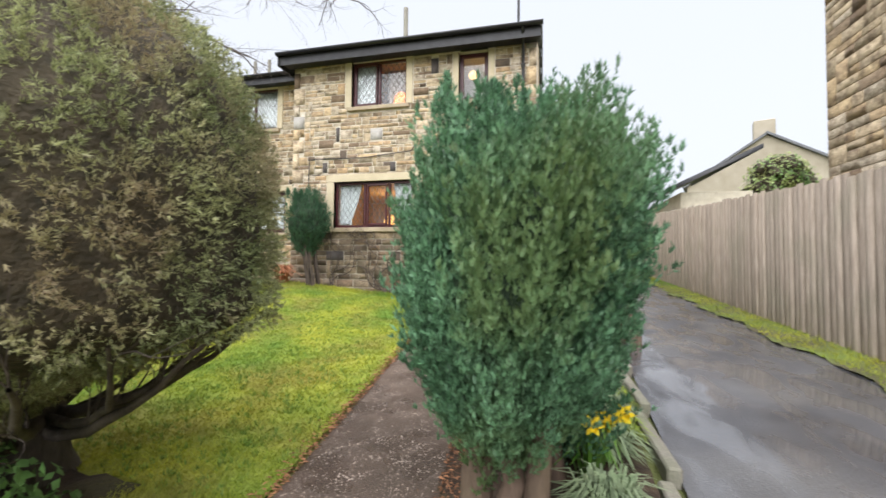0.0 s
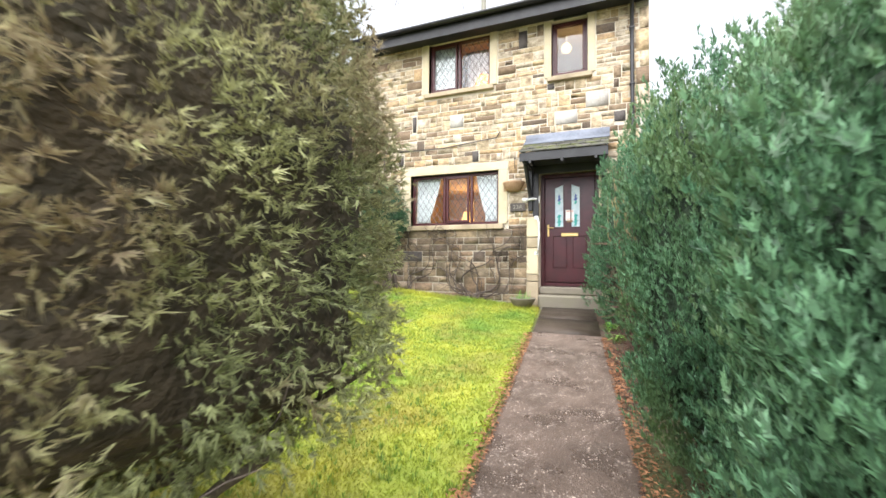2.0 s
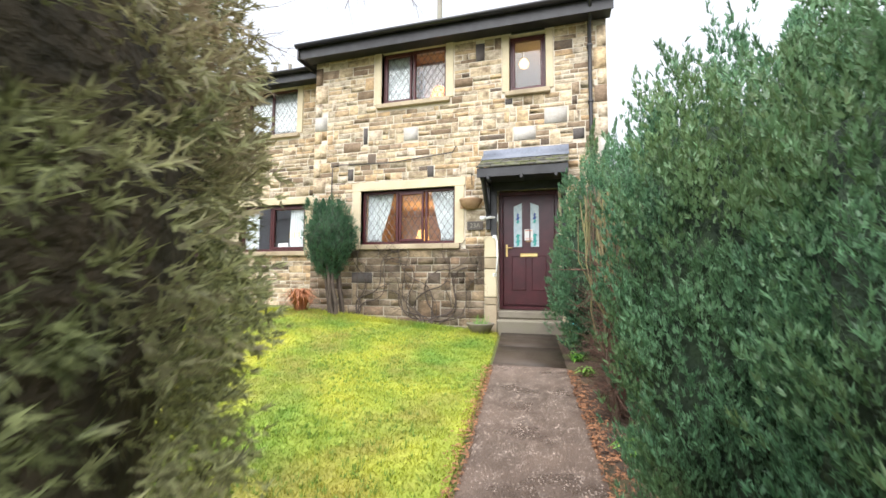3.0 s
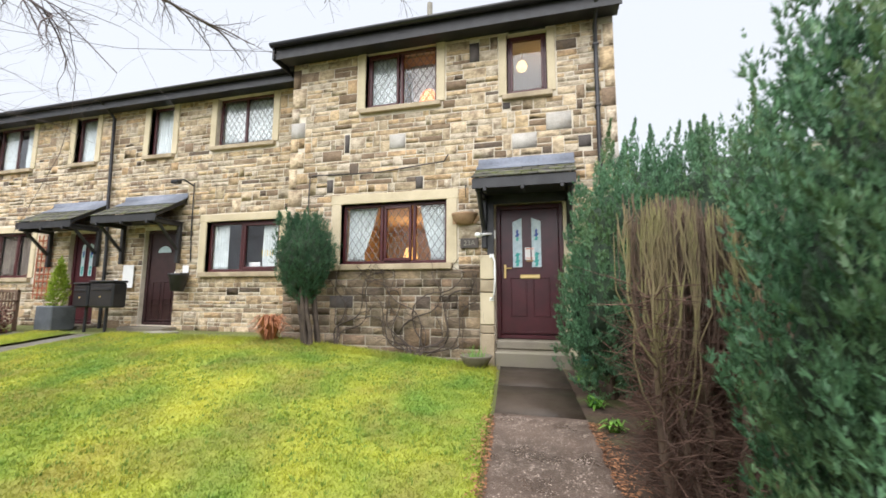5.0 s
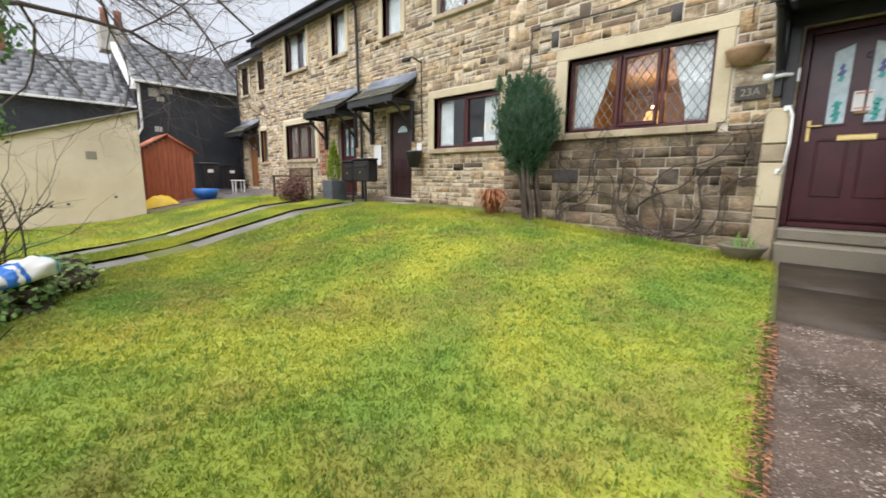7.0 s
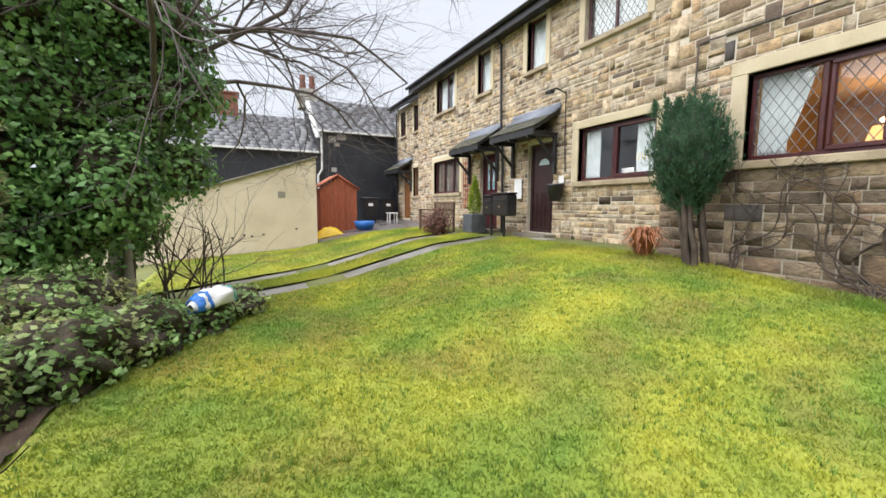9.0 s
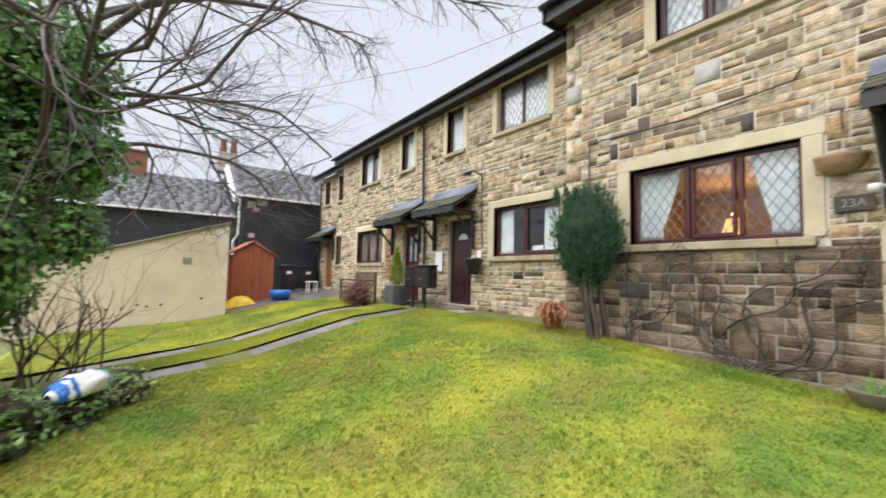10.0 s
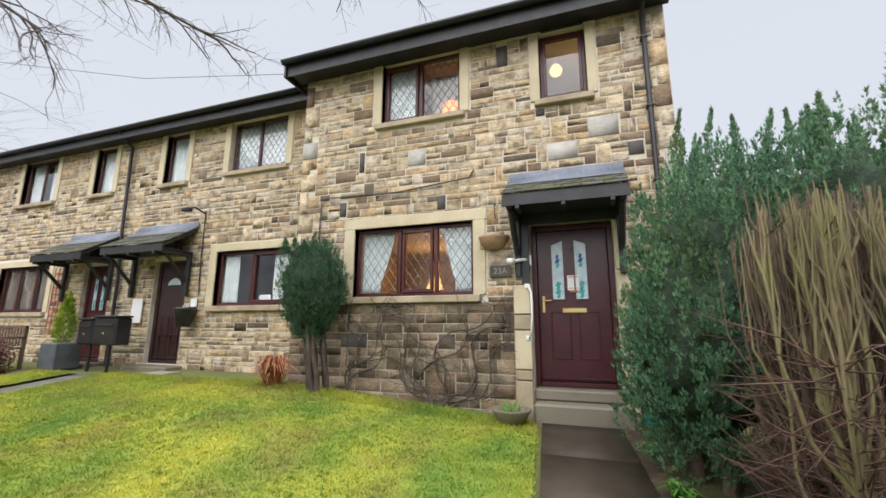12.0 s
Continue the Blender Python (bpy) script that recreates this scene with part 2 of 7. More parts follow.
m_daff = material("daffodil_petal", (0.85, 0.62, 0.01), (0.95, 0.75, 0.03), 6, 0.5, 0, 40, fine=0.1)
m_greenleaf = material("fresh_leaf", (0.10, 0.26, 0.03), (0.2, 0.38, 0.06), 6, 0.5, 0, 40, island=0.3)
m_purple = material("purple_heather", (0.25, 0.05, 0.12), (0.4, 0.1, 0.2), 6, 0.7, 0, 40, island=0.3)
m_terracotta = material("terracotta", (0.28, 0.17, 0.09), (0.40, 0.26, 0.15), 6, 0.85, 0.4, 50)
m_planter = material("slate_blue_planter", (0.06, 0.07, 0.08), (0.10, 0.11, 0.125), 5, 0.6, 0.1, 40)
m_curtain = material("net_curtain", (0.62, 0.66, 0.66), (0.78, 0.82, 0.82), 5, 0.9, 0.1, 120, fine=0.15)
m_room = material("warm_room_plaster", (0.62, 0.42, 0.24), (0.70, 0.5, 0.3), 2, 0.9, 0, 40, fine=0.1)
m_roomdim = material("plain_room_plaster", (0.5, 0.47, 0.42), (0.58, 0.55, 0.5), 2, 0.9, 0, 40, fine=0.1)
m_blue = material("blue_plastic", (0.02, 0.14, 0.5), (0.04, 0.2, 0.62), 5, 0.4, 0, 40, fine=0.1)
m_tealstripe = material("teal_plastic", (0.01, 0.35, 0.33), (0.03, 0.45, 0.42), 5, 0.4, 0, 40, fine=0.1)
m_yellow = material("yellow_sheet", (0.75, 0.48, 0.01), (0.85, 0.58, 0.03), 5, 0.5, 0.3, 12, fine=0.1)
m_yard = material("wet_yard", (0.10, 0.09, 0.085), (0.17, 0.155, 0.15), 2, 0.4, 0.3, 50, rough_var=0.15)
m_teal = material("stained_teal_glass", (0.03, 0.30, 0.28), (0.10, 0.50, 0.44), 20, 0.15, 0, 60, fine=0.2)
m_paleglass = material("obscured_glass", (0.42, 0.55, 0.60), (0.6, 0.72, 0.76), 20, 0.12, 0.1, 90, fine=0.2)
m_bluesglass = material("stained_blue_glass", (0.02, 0.06, 0.28), (0.05, 0.12, 0.42), 20, 0.15, 0, 60, fine=0.2)


def add_water(m, scale, low, high, rough_wet, rough_dry):
    """A thin film of water in long uneven streaks: it fills the grain and makes the surface glossy."""
    n, l = m.node_tree.nodes, m.node_tree.links
    g, mp, nz, mr = n.new("ShaderNodeNewGeometry"), n.new("ShaderNodeMapping"), n.new("ShaderNodeTexNoise"), n.new("ShaderNodeMapRange")
    mp.inputs["Scale"].default_value = (1.7, 0.75, 1)
    nz.inputs["Scale"].default_value, nz.inputs["Detail"].default_value, nz.inputs["Distortion"].default_value = scale, 7, 0.6
    mr.inputs["From Min"].default_value, mr.inputs["From Max"].default_value = low, high
    mr.inputs["To Min"].default_value, mr.inputs["To Max"].default_value = rough_dry, rough_wet
    l.new(g.outputs["Position"], mp.inputs["Vector"])
    l.new(mp.outputs["Vector"], nz.inputs["Vector"])
    l.new(nz.outputs["Fac"], mr.inputs["Value"])
    l.new(mr.outputs["Result"], n["Principled BSDF"].inputs["Roughness"])
    n["Principled BSDF"].inputs["Coat Roughness"].default_value = 0.06
    n["Principled BSDF"].inputs["Coat IOR"].default_value = 1.55
    wet = n.new("ShaderNodeMapRange")
    wet.inputs["From Min"].default_value, wet.inputs["From Max"].default_value = low, high
    l.new(nz.outputs["Fac"], wet.inputs["Value"])
    l.new(wet.outputs["Result"], n["Principled BSDF"].inputs["Coat Weight"])


add_water(m_tarmac, 2.4, 0.40, 0.64, 0.10, 0.42)


def glass_material():
    m = bpy.data.materials.new("window_glass")
    m.use_nodes = True
    p = m.node_tree.nodes["Principled BSDF"]
    p.inputs["Base Color"].default_value = (0.95, 0.97, 0.97, 1)
    p.inputs["Roughness"].default_value = 0.01
    p.inputs["Transmission Weight"].default_value = 1.0
    p.inputs["IOR"].default_value = 1.5
    return m


def glow_material(name, colour, strength):
    m = bpy.data.materials.new(name)
    m.use_nodes = True
    p = m.node_tree.nodes["Principled BSDF"]
    p.inputs["Base Color"].default_value = (*colour, 1)
    p.inputs["Emission Color"].default_value = (*colour, 1)
    p.inputs["Emission Strength"].default_value = strength
    return m


m_glass = glass_material()
m_lamp = glow_material("lit_lamp", (1.0, 0.60, 0.2), 1.1)
m_globe = glow_material("lit_globe", (1.0, 0.66, 0.26), 1.1)
m_lampo = glow_material("lit_orange_shade", (1.0, 0.32, 0.10), 0.9)
m_lampy = glow_material("lit_shade", (1.0, 0.62, 0.16), 0.7)


# ---- helpers for building ----
def ground_z(x, y):
    z = -0.03 + 0.066 * np.clip(y, -30, 6)
    return z + np.minimum(0.3, 0.085 * np.maximum(0, -np.asarray(x))) * np.clip((4.4 + np.asarray(y)) / 2.4, 0, 1)


def gz(x, y):
    return float(ground_z(x, y))


def thing(name, x=0, y=0, z=0, **tags):
    ob = new(name)
    ob.matrix_world = pose(x, y, z)
    return tagged(ob, **tags)


def link(name, mesh, mats, parent=None, label=""):
    for k in mats if isinstance(mats, (list, tuple)) else [mats]:
        mesh.materials.append(k)
    ob = new(name, mesh)
    if parent is not None:
        ob.parent = parent
        root = parent
        shift = Vector((0, 0, 0))
        while root is not None:
            shift += root.location
            root = root.parent
        ob.location = -shift
    if label:
        ob["label"] = label
    return ob


def part(name, bm, mats, parent=None, label="", smooth=False):
    mesh = bpy.data.meshes.new(name)
    bm.to_mesh(mesh)
    bm.free()
    if smooth:
        for p in mesh.polygons:
            p.use_smooth = True
    return link(name, mesh, mats, parent, label)


def mesh_np(name, verts, faces, mats, parent=None, label="", index=None, smooth=False):
    """A mesh from arrays: verts (n, 3), faces (m, 3 or 4)."""
    mesh = bpy.data.meshes.new(name)
    verts, faces = np.asarray(verts, dtype=np.float32), np.asarray(faces, dtype=np.int32)
    k = faces.shape[1]
    mesh.vertices.add(len(verts))
    mesh.vertices.foreach_set("co", verts.ravel())
    mesh.loops.add(faces.size)
    mesh.loops.foreach_set("vertex_index", faces.ravel())
    mesh.polygons.add(len(faces))
    mesh.polygons.foreach_set("loop_start", np.arange(0, faces.size, k, dtype=np.int32))
    if index is not None:
        mesh.polygons.foreach_set("material_index", np.asarray(index, dtype=np.int32))
    if smooth:
        mesh.polygons.foreach_set("use_smooth", np.ones(len(faces), dtype=bool))
    mesh.update(calc_edges=True)
    return link(name, mesh, mats, parent, label)


def add_box(bm, x0, x1, y0, y1, z0, z1, bevel=0.0, m=None):
    r = bmesh.ops.create_cube(bm, size=1, matrix=Matrix.Translation(((x0 + x1) / 2, (y0 + y1) / 2, (z0 + z1) / 2))
                              @ Matrix.Diagonal((x1 - x0, y1 - y0, z1 - z0, 1)))
    if bevel:
        edges = list({e for v in r["verts"] for e in v.link_edges})
        r2 = bmesh.ops.bevel(bm, geom=edges, offset=bevel, segments=1, affect="EDGES", clamp_overlap=True)
        vs = list({v for f in r2["faces"] for v in f.verts} | {v for v in r["verts"] if v.is_valid})
    else:
        vs = r["verts"]
    if m is not None:
        bmesh.ops.transform(bm, matrix=m, verts=vs)
    return vs


def box(name, x0, x1, y0, y1, z0, z1, mat, parent=None, label="", bevel=0.004, m=None):
    bm = bmesh.new()
    add_box(bm, x0, x1, y0, y1, z0, z1, bevel, m)
    return part(name, bm, mat, parent, label)


def tube(points, radii, sides=6):
    """Verts and quads of a tapered tube along points."""
    pts = np.asarray(points, dtype=float)
    n = len(pts)
    tang = np.gradient(pts, axis=0)
    tang /= np.linalg.norm(tang, axis=1)[:, None] + 1e-9
    ref = np.where(np.abs(tang[:, 2:3]) > 0.9, [[1.0, 0, 0]], [[0, 0, 1.0]])
    u = np.cross(tang, ref)
    u /= np.linalg.norm(u, axis=1)[:, None] + 1e-9
    v = np.cross(tang, u)
    a = np.arange(sides) * 2 * np.pi / sides
    ring = u[:, None, :] * np.cos(a)[None, :, None] + v[:, None, :] * np.sin(a)[None, :, None]
    vs = (pts[:, None, :] + ring * np.asarray(radii)[:, None, None]).reshape(-1, 3)
    i, j = np.meshgrid(np.arange(n - 1), np.arange(sides), indexing="ij")
    k = (j + 1) % sides
    fs = np.stack([i * sides + j, i * sides + k, (i + 1) * sides + k, (i + 1) * sides + j], axis=-1).reshape(-1, 4)
    return vs, fs


def joined(chunks):
    vs, fs, o = [], [], 0
    for v, f in chunks:
        vs.append(v)
        fs.append(f + o)
        o += len(v)
    return np.concatenate(vs), np.concatenate(fs)


def tube_part(name, points, radius, mat, parent=None, label="", sides=8):
    r = radius if hasattr(radius, "__len__") else [radius] * len(points)
    v, f = tube(points, r, sides)
    return mesh_np(name, v, f, mat, parent, label, smooth=True)


def lathe(name, profile, cx, cy, mat, parent=None, label="", sides=24):
    """A turned shape from (radius, z) pairs."""
    a = np.arange(sides) * 2 * np.pi / sides
    v = np.array([[cx + r * np.cos(t), cy + r * np.sin(t), z] for r, z in profile for t in a])
    n = len(profile)
    f = [[i * sides + j, i * sides + (j + 1) % sides, (i + 1) * sides + (j + 1) % sides, (i + 1) * sides + j] for i in range(n - 1) for j in range(sides)]
    return mesh_np(name, v, f, mat, parent, label, smooth=True)


def sheet(name, x0, x1, y0, y1, step, lift, mat, bumps=0.0, edge=None, seed=1, **tags):
    """A piece of ground that follows the slope. edge(x, y) may move the verts sideways."""
    xs = np.linspace(x0, x1, max(2, int((x1 - x0) / step) + 1))
    ys = np.linspace(y0, y1, max(2, int((y1 - y0) / step) + 1))
    X, Y = np.meshgrid(xs, ys, indexing="ij")
    if edge:
        X, Y = edge(X, Y)
    rs = np.random.RandomState(seed)
    Z = ground_z(X, Y) + lift + (bumps * (rs.rand(*X.shape) - 0.5) if bumps else 0)
    v = np.stack([X, Y, Z], axis=-1).reshape(-1, 3)
    nx, ny = len(xs), len(ys)
    i, j = np.meshgrid(np.arange(nx - 1), np.arange(ny - 1), indexing="ij")
    f = np.stack([i * ny + j, (i + 1) * ny + j, (i + 1) * ny + j + 1, i * ny + j + 1], axis=-1).reshape(-1, 4)
    ob = mesh_np(name, v, f, mat, smooth=True)
    return tagged(ob, **tags)


m_yardp = material("damp_concrete_path", (0.16, 0.15, 0.13), (0.26, 0.245, 0.22), 2, 0.5, 0.3, 50, rough_var=0.15, stain=(0.10, 0.09, 0.06), stain_scale=1.5, stain_amount=0.6)
# near-black green: the shade inside conifer crowns, put into the core colour
m_core_green = material("green_shade_shell", (0.016, 0.032, 0.018), (0.04, 0.07, 0.035), 14, 0.9, 0.9, 50)
m_far_render = material("far_pale_render", (0.32, 0.28, 0.21), (0.42, 0.37, 0.29), 1.2, 0.9, 0.3, 60)
m_curtain_dim = material("grey_brown_curtain", (0.16, 0.13, 0.11), (0.24, 0.2, 0.17), 5, 0.9, 0.1, 120, fine=0.15)


# ---- ground ----
def path_left(y):
    return 0.05 - 0.092 * y


def path_right(y):
    return 0.95 - 0.082 * y


def strip(lo, hi):
    def move(X, Y):
        k = (X - X.min()) / (X.max() - X.min())
        return lo(Y) + k * (hi(Y) - lo(Y)), Y
    return move


big = np.concatenate([[-220, -120, -70, -45], np.linspace(-30, 30, 61), [45, 70, 120, 220]])
X, Y = np.meshgrid(big, big, indexing="ij")
Z = ground_z(X, Y) - 0.03
n_big = len(big)
i, j = np.meshgrid(np.arange(n_big - 1), np.arange(n_big - 1), indexing="ij")
tagged(mesh_np("ground", np.stack([X, Y, Z], -1).reshape(-1, 3),
               np.stack([i * n_big + j, (i + 1) * n_big + j, (i + 1) * n_big + j + 1, i * n_big + j + 1], -1).reshape(-1, 4), m_farground, smooth=True),
       label="rough sloping ground of grass and earth", category="ground", kind="structure")
sheet("ground_lawn", -5.7, 0.2, -9.2, -0.32, 0.08, 0.01, m_turf, 0.012, strip(lambda y: -5.98 - 0.28 * (y + 6), lambda y: path_left(y) - 0.05),
      label="bright yellow-green mossy lawn in front of the house", category="lawn", kind="structure")
sheet("ground_lawn_strip", -7, -6.4, -6.5, -0.35, 0.1, 0.012, m_turf, 0.012, strip(lambda y: -7.35 - 0.36 * (y + 6), lambda y: -6.65 - 0.28 * (y + 6)),
      label="narrow strip of lawn between two garden paths", category="lawn", kind="structure")
sheet("ground_lawn_far", -12.4, -8, -7.5, -0.35, 0.15, 0.012, m_turf, 0.012, strip(lambda y: -12.45 + 0 * y, lambda y: -8.0 - 0.36 * (y + 6)),
      label="bright green lawn of the end house", category="lawn", kind="structure")
sheet("pavement_path_near", -6.6, -6, -6.5, -0.35, 0.12, -0.02, m_yardp, 0, strip(lambda y: -6.6 - 0.28 * (y + 6), lambda y: -6.05 - 0.28 * (y + 6)),
      label="narrow grey concrete garden path", category="path", kind="structure")
sheet("pavement_path_far", -8, -7.4, -6.5, -0.35, 0.12, -0.02, m_yardp, 0, strip(lambda y: -7.95 - 0.36 * (y + 6), lambda y: -7.4 - 0.36 * (y + 6)),
      label="narrow grey concrete garden path", category="path", kind="structure")
sheet("pavement_yard", -18.9, -12.6, -3.6, 0.95, 0.3, 0.004, m_yard, 0, label="wet dark yard beside the garden shed", category="yard", kind="structure")
sheet("pavement_path", 0.2, 1.2, -10.5, -2.3, 0.08, 0.02, m_agg, 0.004, strip(path_left, path_right),
      label="brown exposed-aggregate concrete garden path", category="path", kind="structure")
flags = tagged(new("pavement_flags"), "damp concrete flags before the doorstep", "path", kind="structure")
for ya, yb in ((-2.28, -1.32), (-1.3, -0.32)):
    v = []
    for yy in np.linspace(ya, yb, 4):
        for xx in (path_left(yy) + 0.01, (path_left(yy) + path_right(yy)) / 2, path_right(yy) - 0.01):
            v.append((xx, yy, gz(xx, yy) + 0.028))
    top = len(v)
    v += [(x, y, z - 0.06) for x, y, z in v]
    f = [[r * 3 + c, r * 3 + c + 1, (r + 1) * 3 + c + 1, (r + 1) * 3 + c] for r in range(3) for c in range(2)]
    ring = [0, 1, 2, 5, 8, 11, 10, 9, 6, 3]
    f += [[ring[(k + 1) % 10], ring[k], ring[k] + top, ring[(k + 1) % 10] + top] for k in range(10)]
    mesh_np("flag", v, f, m_flag, flags)
sheet("ground_bed", 1.0, 2.7, -9, -0.2, 0.1, 0.012, m_soil, 0.03, strip(lambda y: path_right(y) - 0.02, lambda y: 2.58 + 0.06 * (y + 6.4)),
      label="dark soil bed under the conifer hedge", category="flower bed", kind="structure")
sheet("road_driveway", 2.6, 4.9, -12, 9, 0.12, 0.006, m_tarmac, 0.004, strip(lambda y: 2.72 + 0.06 * (y + 6.4), lambda y: 4.95 + 0 * y),
      label="wet dark tarmac driveway with pale worn patches", category="driveway", kind="structure")
sheet("ground_verge", 4.7, 5.3, -12, 9, 0.1, 0.02, m_verge, 0.03, strip(lambda y: 4.85 + 0.06 * np.sin(y * 3) + 0.04 * np.sin(y * 7.1), lambda y: 5.4 + 0 * y),
      label="strip of grass along the foot of the fence", category="verge", kind="structure")
sheet("ground_border", -5.6, -0.05, -9.5, -6.95, 0.12, 0.035, m_soil, 0.05,
      label="dark earth and leaf litter under the topiary", category="border", kind="structure")
kerb = tagged(new("kerb"), "worn concrete edging beside the driveway", "kerb", kind="structure")
y = -9.0
while y < -0.5:
    xx = 2.66 + 0.06 * (y + 0.45 + 6.4)
    box("edging", xx - 0.04, xx + 0.04, y, y + 0.9, gz(xx, y + 0.45) - 0.08, gz(xx, y + 0.45) + 0.05, m_kerb, kerb, bevel=0.012)
    y += 0.915


# ---- stone walls ----
def wall_slab(name, x0, x1, z0, z1, y0, y1, holes, mat, parent, label=""):
    """A slab with openings that go through it. holes: (xa, xb, za, zb)."""
    xs = sorted({x0, x1, *[c for h in holes for c in h[:2]]})
    zs = sorted({z0, z1, *[c for h in holes for c in h[2:]]})
    nx, nz = len(xs) - 1, len(zs) - 1

    def solid(p, q):
        if not (0 <= p < nx and 0 <= q < nz):
            return False
        cx, cz = (xs[p] + xs[p + 1]) / 2, (zs[q] + zs[q + 1]) / 2
        return not any(h[0] < cx < h[1] and h[2] < cz < h[3] for h in holes)

    bm = bmesh.new()
    made = {}

    def vert(p, q, s):
        if (p, q, s) not in made:
            made[p, q, s] = bm.verts.new((xs[p], y1 if s else y0, zs[q]))
        return made[p, q, s]

    for p in range(nx):
        for q in range(nz):
            if solid(p, q):
                ring = ((p, q), (p + 1, q), (p + 1, q + 1), (p, q + 1))
                bm.faces.new([vert(*k, 0) for k in ring])
                bm.faces.new([vert(*k, 1) for k in ring[::-1]])
                for e, (dp, dq) in enumerate(((0, -1), (1, 0), (0, 1), (-1, 0))):
                    if not solid(p + dp, q + dq):
                        s, t = ring[e], ring[(e + 1) % 4]
                        bm.faces.new((vert(*t, 0), vert(*s, 0), vert(*s, 1), vert(*t, 1)))
    return part(name, bm, mat, parent, label)


def stone_verts(x0, x1, z0, z1, y, proud, rs):
    """One squared stone with a dressed, slightly uneven face that stands out of the wall at y towards -y."""
    c = min(0.003, proud * 0.7, (x1 - x0) / 5, (z1 - z0) / 5)
    q = lambda s=0.013: (rs.rand() - 0.5) * s
    back = [(x0, y, z0), (x1, y, z0), (x1, y, z1), (x0, y, z1)]
    mid = [(x0 + q(), y - proud + c, z0 + q()), (x1 + q(), y - proud + c, z0 + q()), (x1 + q(), y - proud + c, z1 + q()), (x0 + q(), y - proud + c, z1 + q())]
    front = [(x0 + c, y - proud + q(0.003), z0 + c), (x1 - c, y - proud + q(0.003), z0 + c), (x1 - c, y - proud + q(0.003), z1 - c), (x0 + c, y - proud + q(0.003), z1 - c)]
    ring = lambda o, p: [[o + k, o + (k + 1) % 4, p + (k + 1) % 4, p + k] for k in range(4)]
    return np.array(back + mid + front), np.array(ring(0, 4) + ring(4, 8) + [[8, 9, 10, 11]])


def course_stones(x0, x1, z0, z1, blocks, fixed, seed, low=0.055, high=0.135, wide=(0.13, 0.54)):
    """Rectangles of squared rubble round the blocks (xa, xb, za, zb): thin and thick rows, with taller stones that rise through two or three."""
    rs = np.random.RandomState(seed)
    marks = sorted({z0, z1, *[f for f in fixed if z0 < f < z1]})
    cuts = []
    for a, b in zip(marks, marks[1:]):
        n = max(1, round((b - a) / ((low + high) / 2)))
        w = low + (high - low) * rs.rand(n)
        cuts += list(a + (b - a) * np.concatenate([[0], np.cumsum(w)[:-1] / w.sum()]))
    cuts.append(z1)
    rows, unit = len(cuts) - 1, 0.02
    cols = int(round((x1 - x0) / unit))
    taken = np.zeros((rows, cols), bool)
    for r in range(rows):
        for bx in blocks:
            if bx[2] < cuts[r + 1] - 0.012 and bx[3] > cuts[r] + 0.012:
                taken[r, max(0, int(round((bx[0] - x0) / unit))):max(0, int(round((bx[1] - x0) / unit)))] = True
    out = []
    for r in range(rows):
        c = 0
        while c < cols:
            if taken[r, c]:
                c += 1
                continue
            span = c
            while span < cols and not taken[r, span]:
                span += 1
            room_ = span - c
            tall = 1
            roll = rs.rand()
            if roll < 0.12 and r + 1 < rows:
                tall = 2
            elif roll < 0.14 and r + 2 < rows:
                tall = 3
            w = (wide[0] + (wide[1] - wide[0]) * rs.rand() ** 1.5) * (1.0 if tall == 1 else 0.8 if tall == 2 else 0.45)
            k = max(4, int(w / unit))
            if room_ - k < 6:
                k = room_ if room_ < 30 else room_ // 2
            while tall > 1 and taken[r:r + tall, c:c + k].any():
                tall -= 1
            taken[r:r + tall, c:c + k] = True
            out.append((x0 + c * unit, min(x1, x0 + (c + k) * unit), cuts[r], cuts[r + tall]))
            c += k
    return out


def lay(rects, y, parent, mat, mat_joined, seed, singles, key=None, gap=0.0068, proud=(0.002, 0.008)):
    """The stones nearest to the walk as pieces of their own, the others joined."""
    rs = np.random.RandomState(seed)
    rects = sorted(rects, key=key) if key else rects
    rest = []
    for k, (a, b, c, d) in enumerate(rects):
        v, f = stone_verts(a + gap * (0.6 + rs.rand()), b - gap * (0.6 + rs.rand()), c + gap * (0.6 + rs.rand()), d - gap * (0.6 + rs.rand()), y, proud[0] + (proud[1] - proud[0]) * rs.rand(), rs)
        if k < singles:
            mesh_np("stone", v, f, mat, parent)
        else:
            rest.append((v, f))
    if rest:
        v, f = joined(rest)
        tagged(mesh_np("stonework", v, f, mat_joined, parent), kind="stuff")


# ---- windows and doors ----
def lattice(x0, x1, z0, z1, y, step=0.13, rad=0.0048):
    """Diamond leading as thin flat strips."""
    chunks = []
    ratio = 1.45
    w, h = x1 - x0, z1 - z0
    for sgn in (1, -1):
        k = -h / ratio
        while k < w + h / ratio:
            pts = []
            for t in (0.0, 1.0):
                pts.append((k + (h / ratio) * t, h * t))
            (xa, za), (xb, zb) = pts
            ta, tb = 0.0, 1.0
            if xb != xa:
                t0, t1 = sorted(((0 - xa) / (xb - xa), (w - xa) / (xb - xa)))
                ta, tb = max(ta, t0), min(tb, t1)
            if tb - ta > 0.01:
                pa = (xa + (xb - xa) * ta, za + (zb - za) * ta)
                pb = (xa + (xb - xa) * tb, za + (zb - za) * tb)
                if sgn < 0:
                    pa, pb = (w - pa[0], pa[1]), (w - pb[0], pb[1])
                chunks.append(tube([(x0 + pa[0], y, z0 + pa[1]), (x0 + pb[0], y, z0 + pb[1])], [rad, rad], 4))
            k += step
    return joined(chunks)


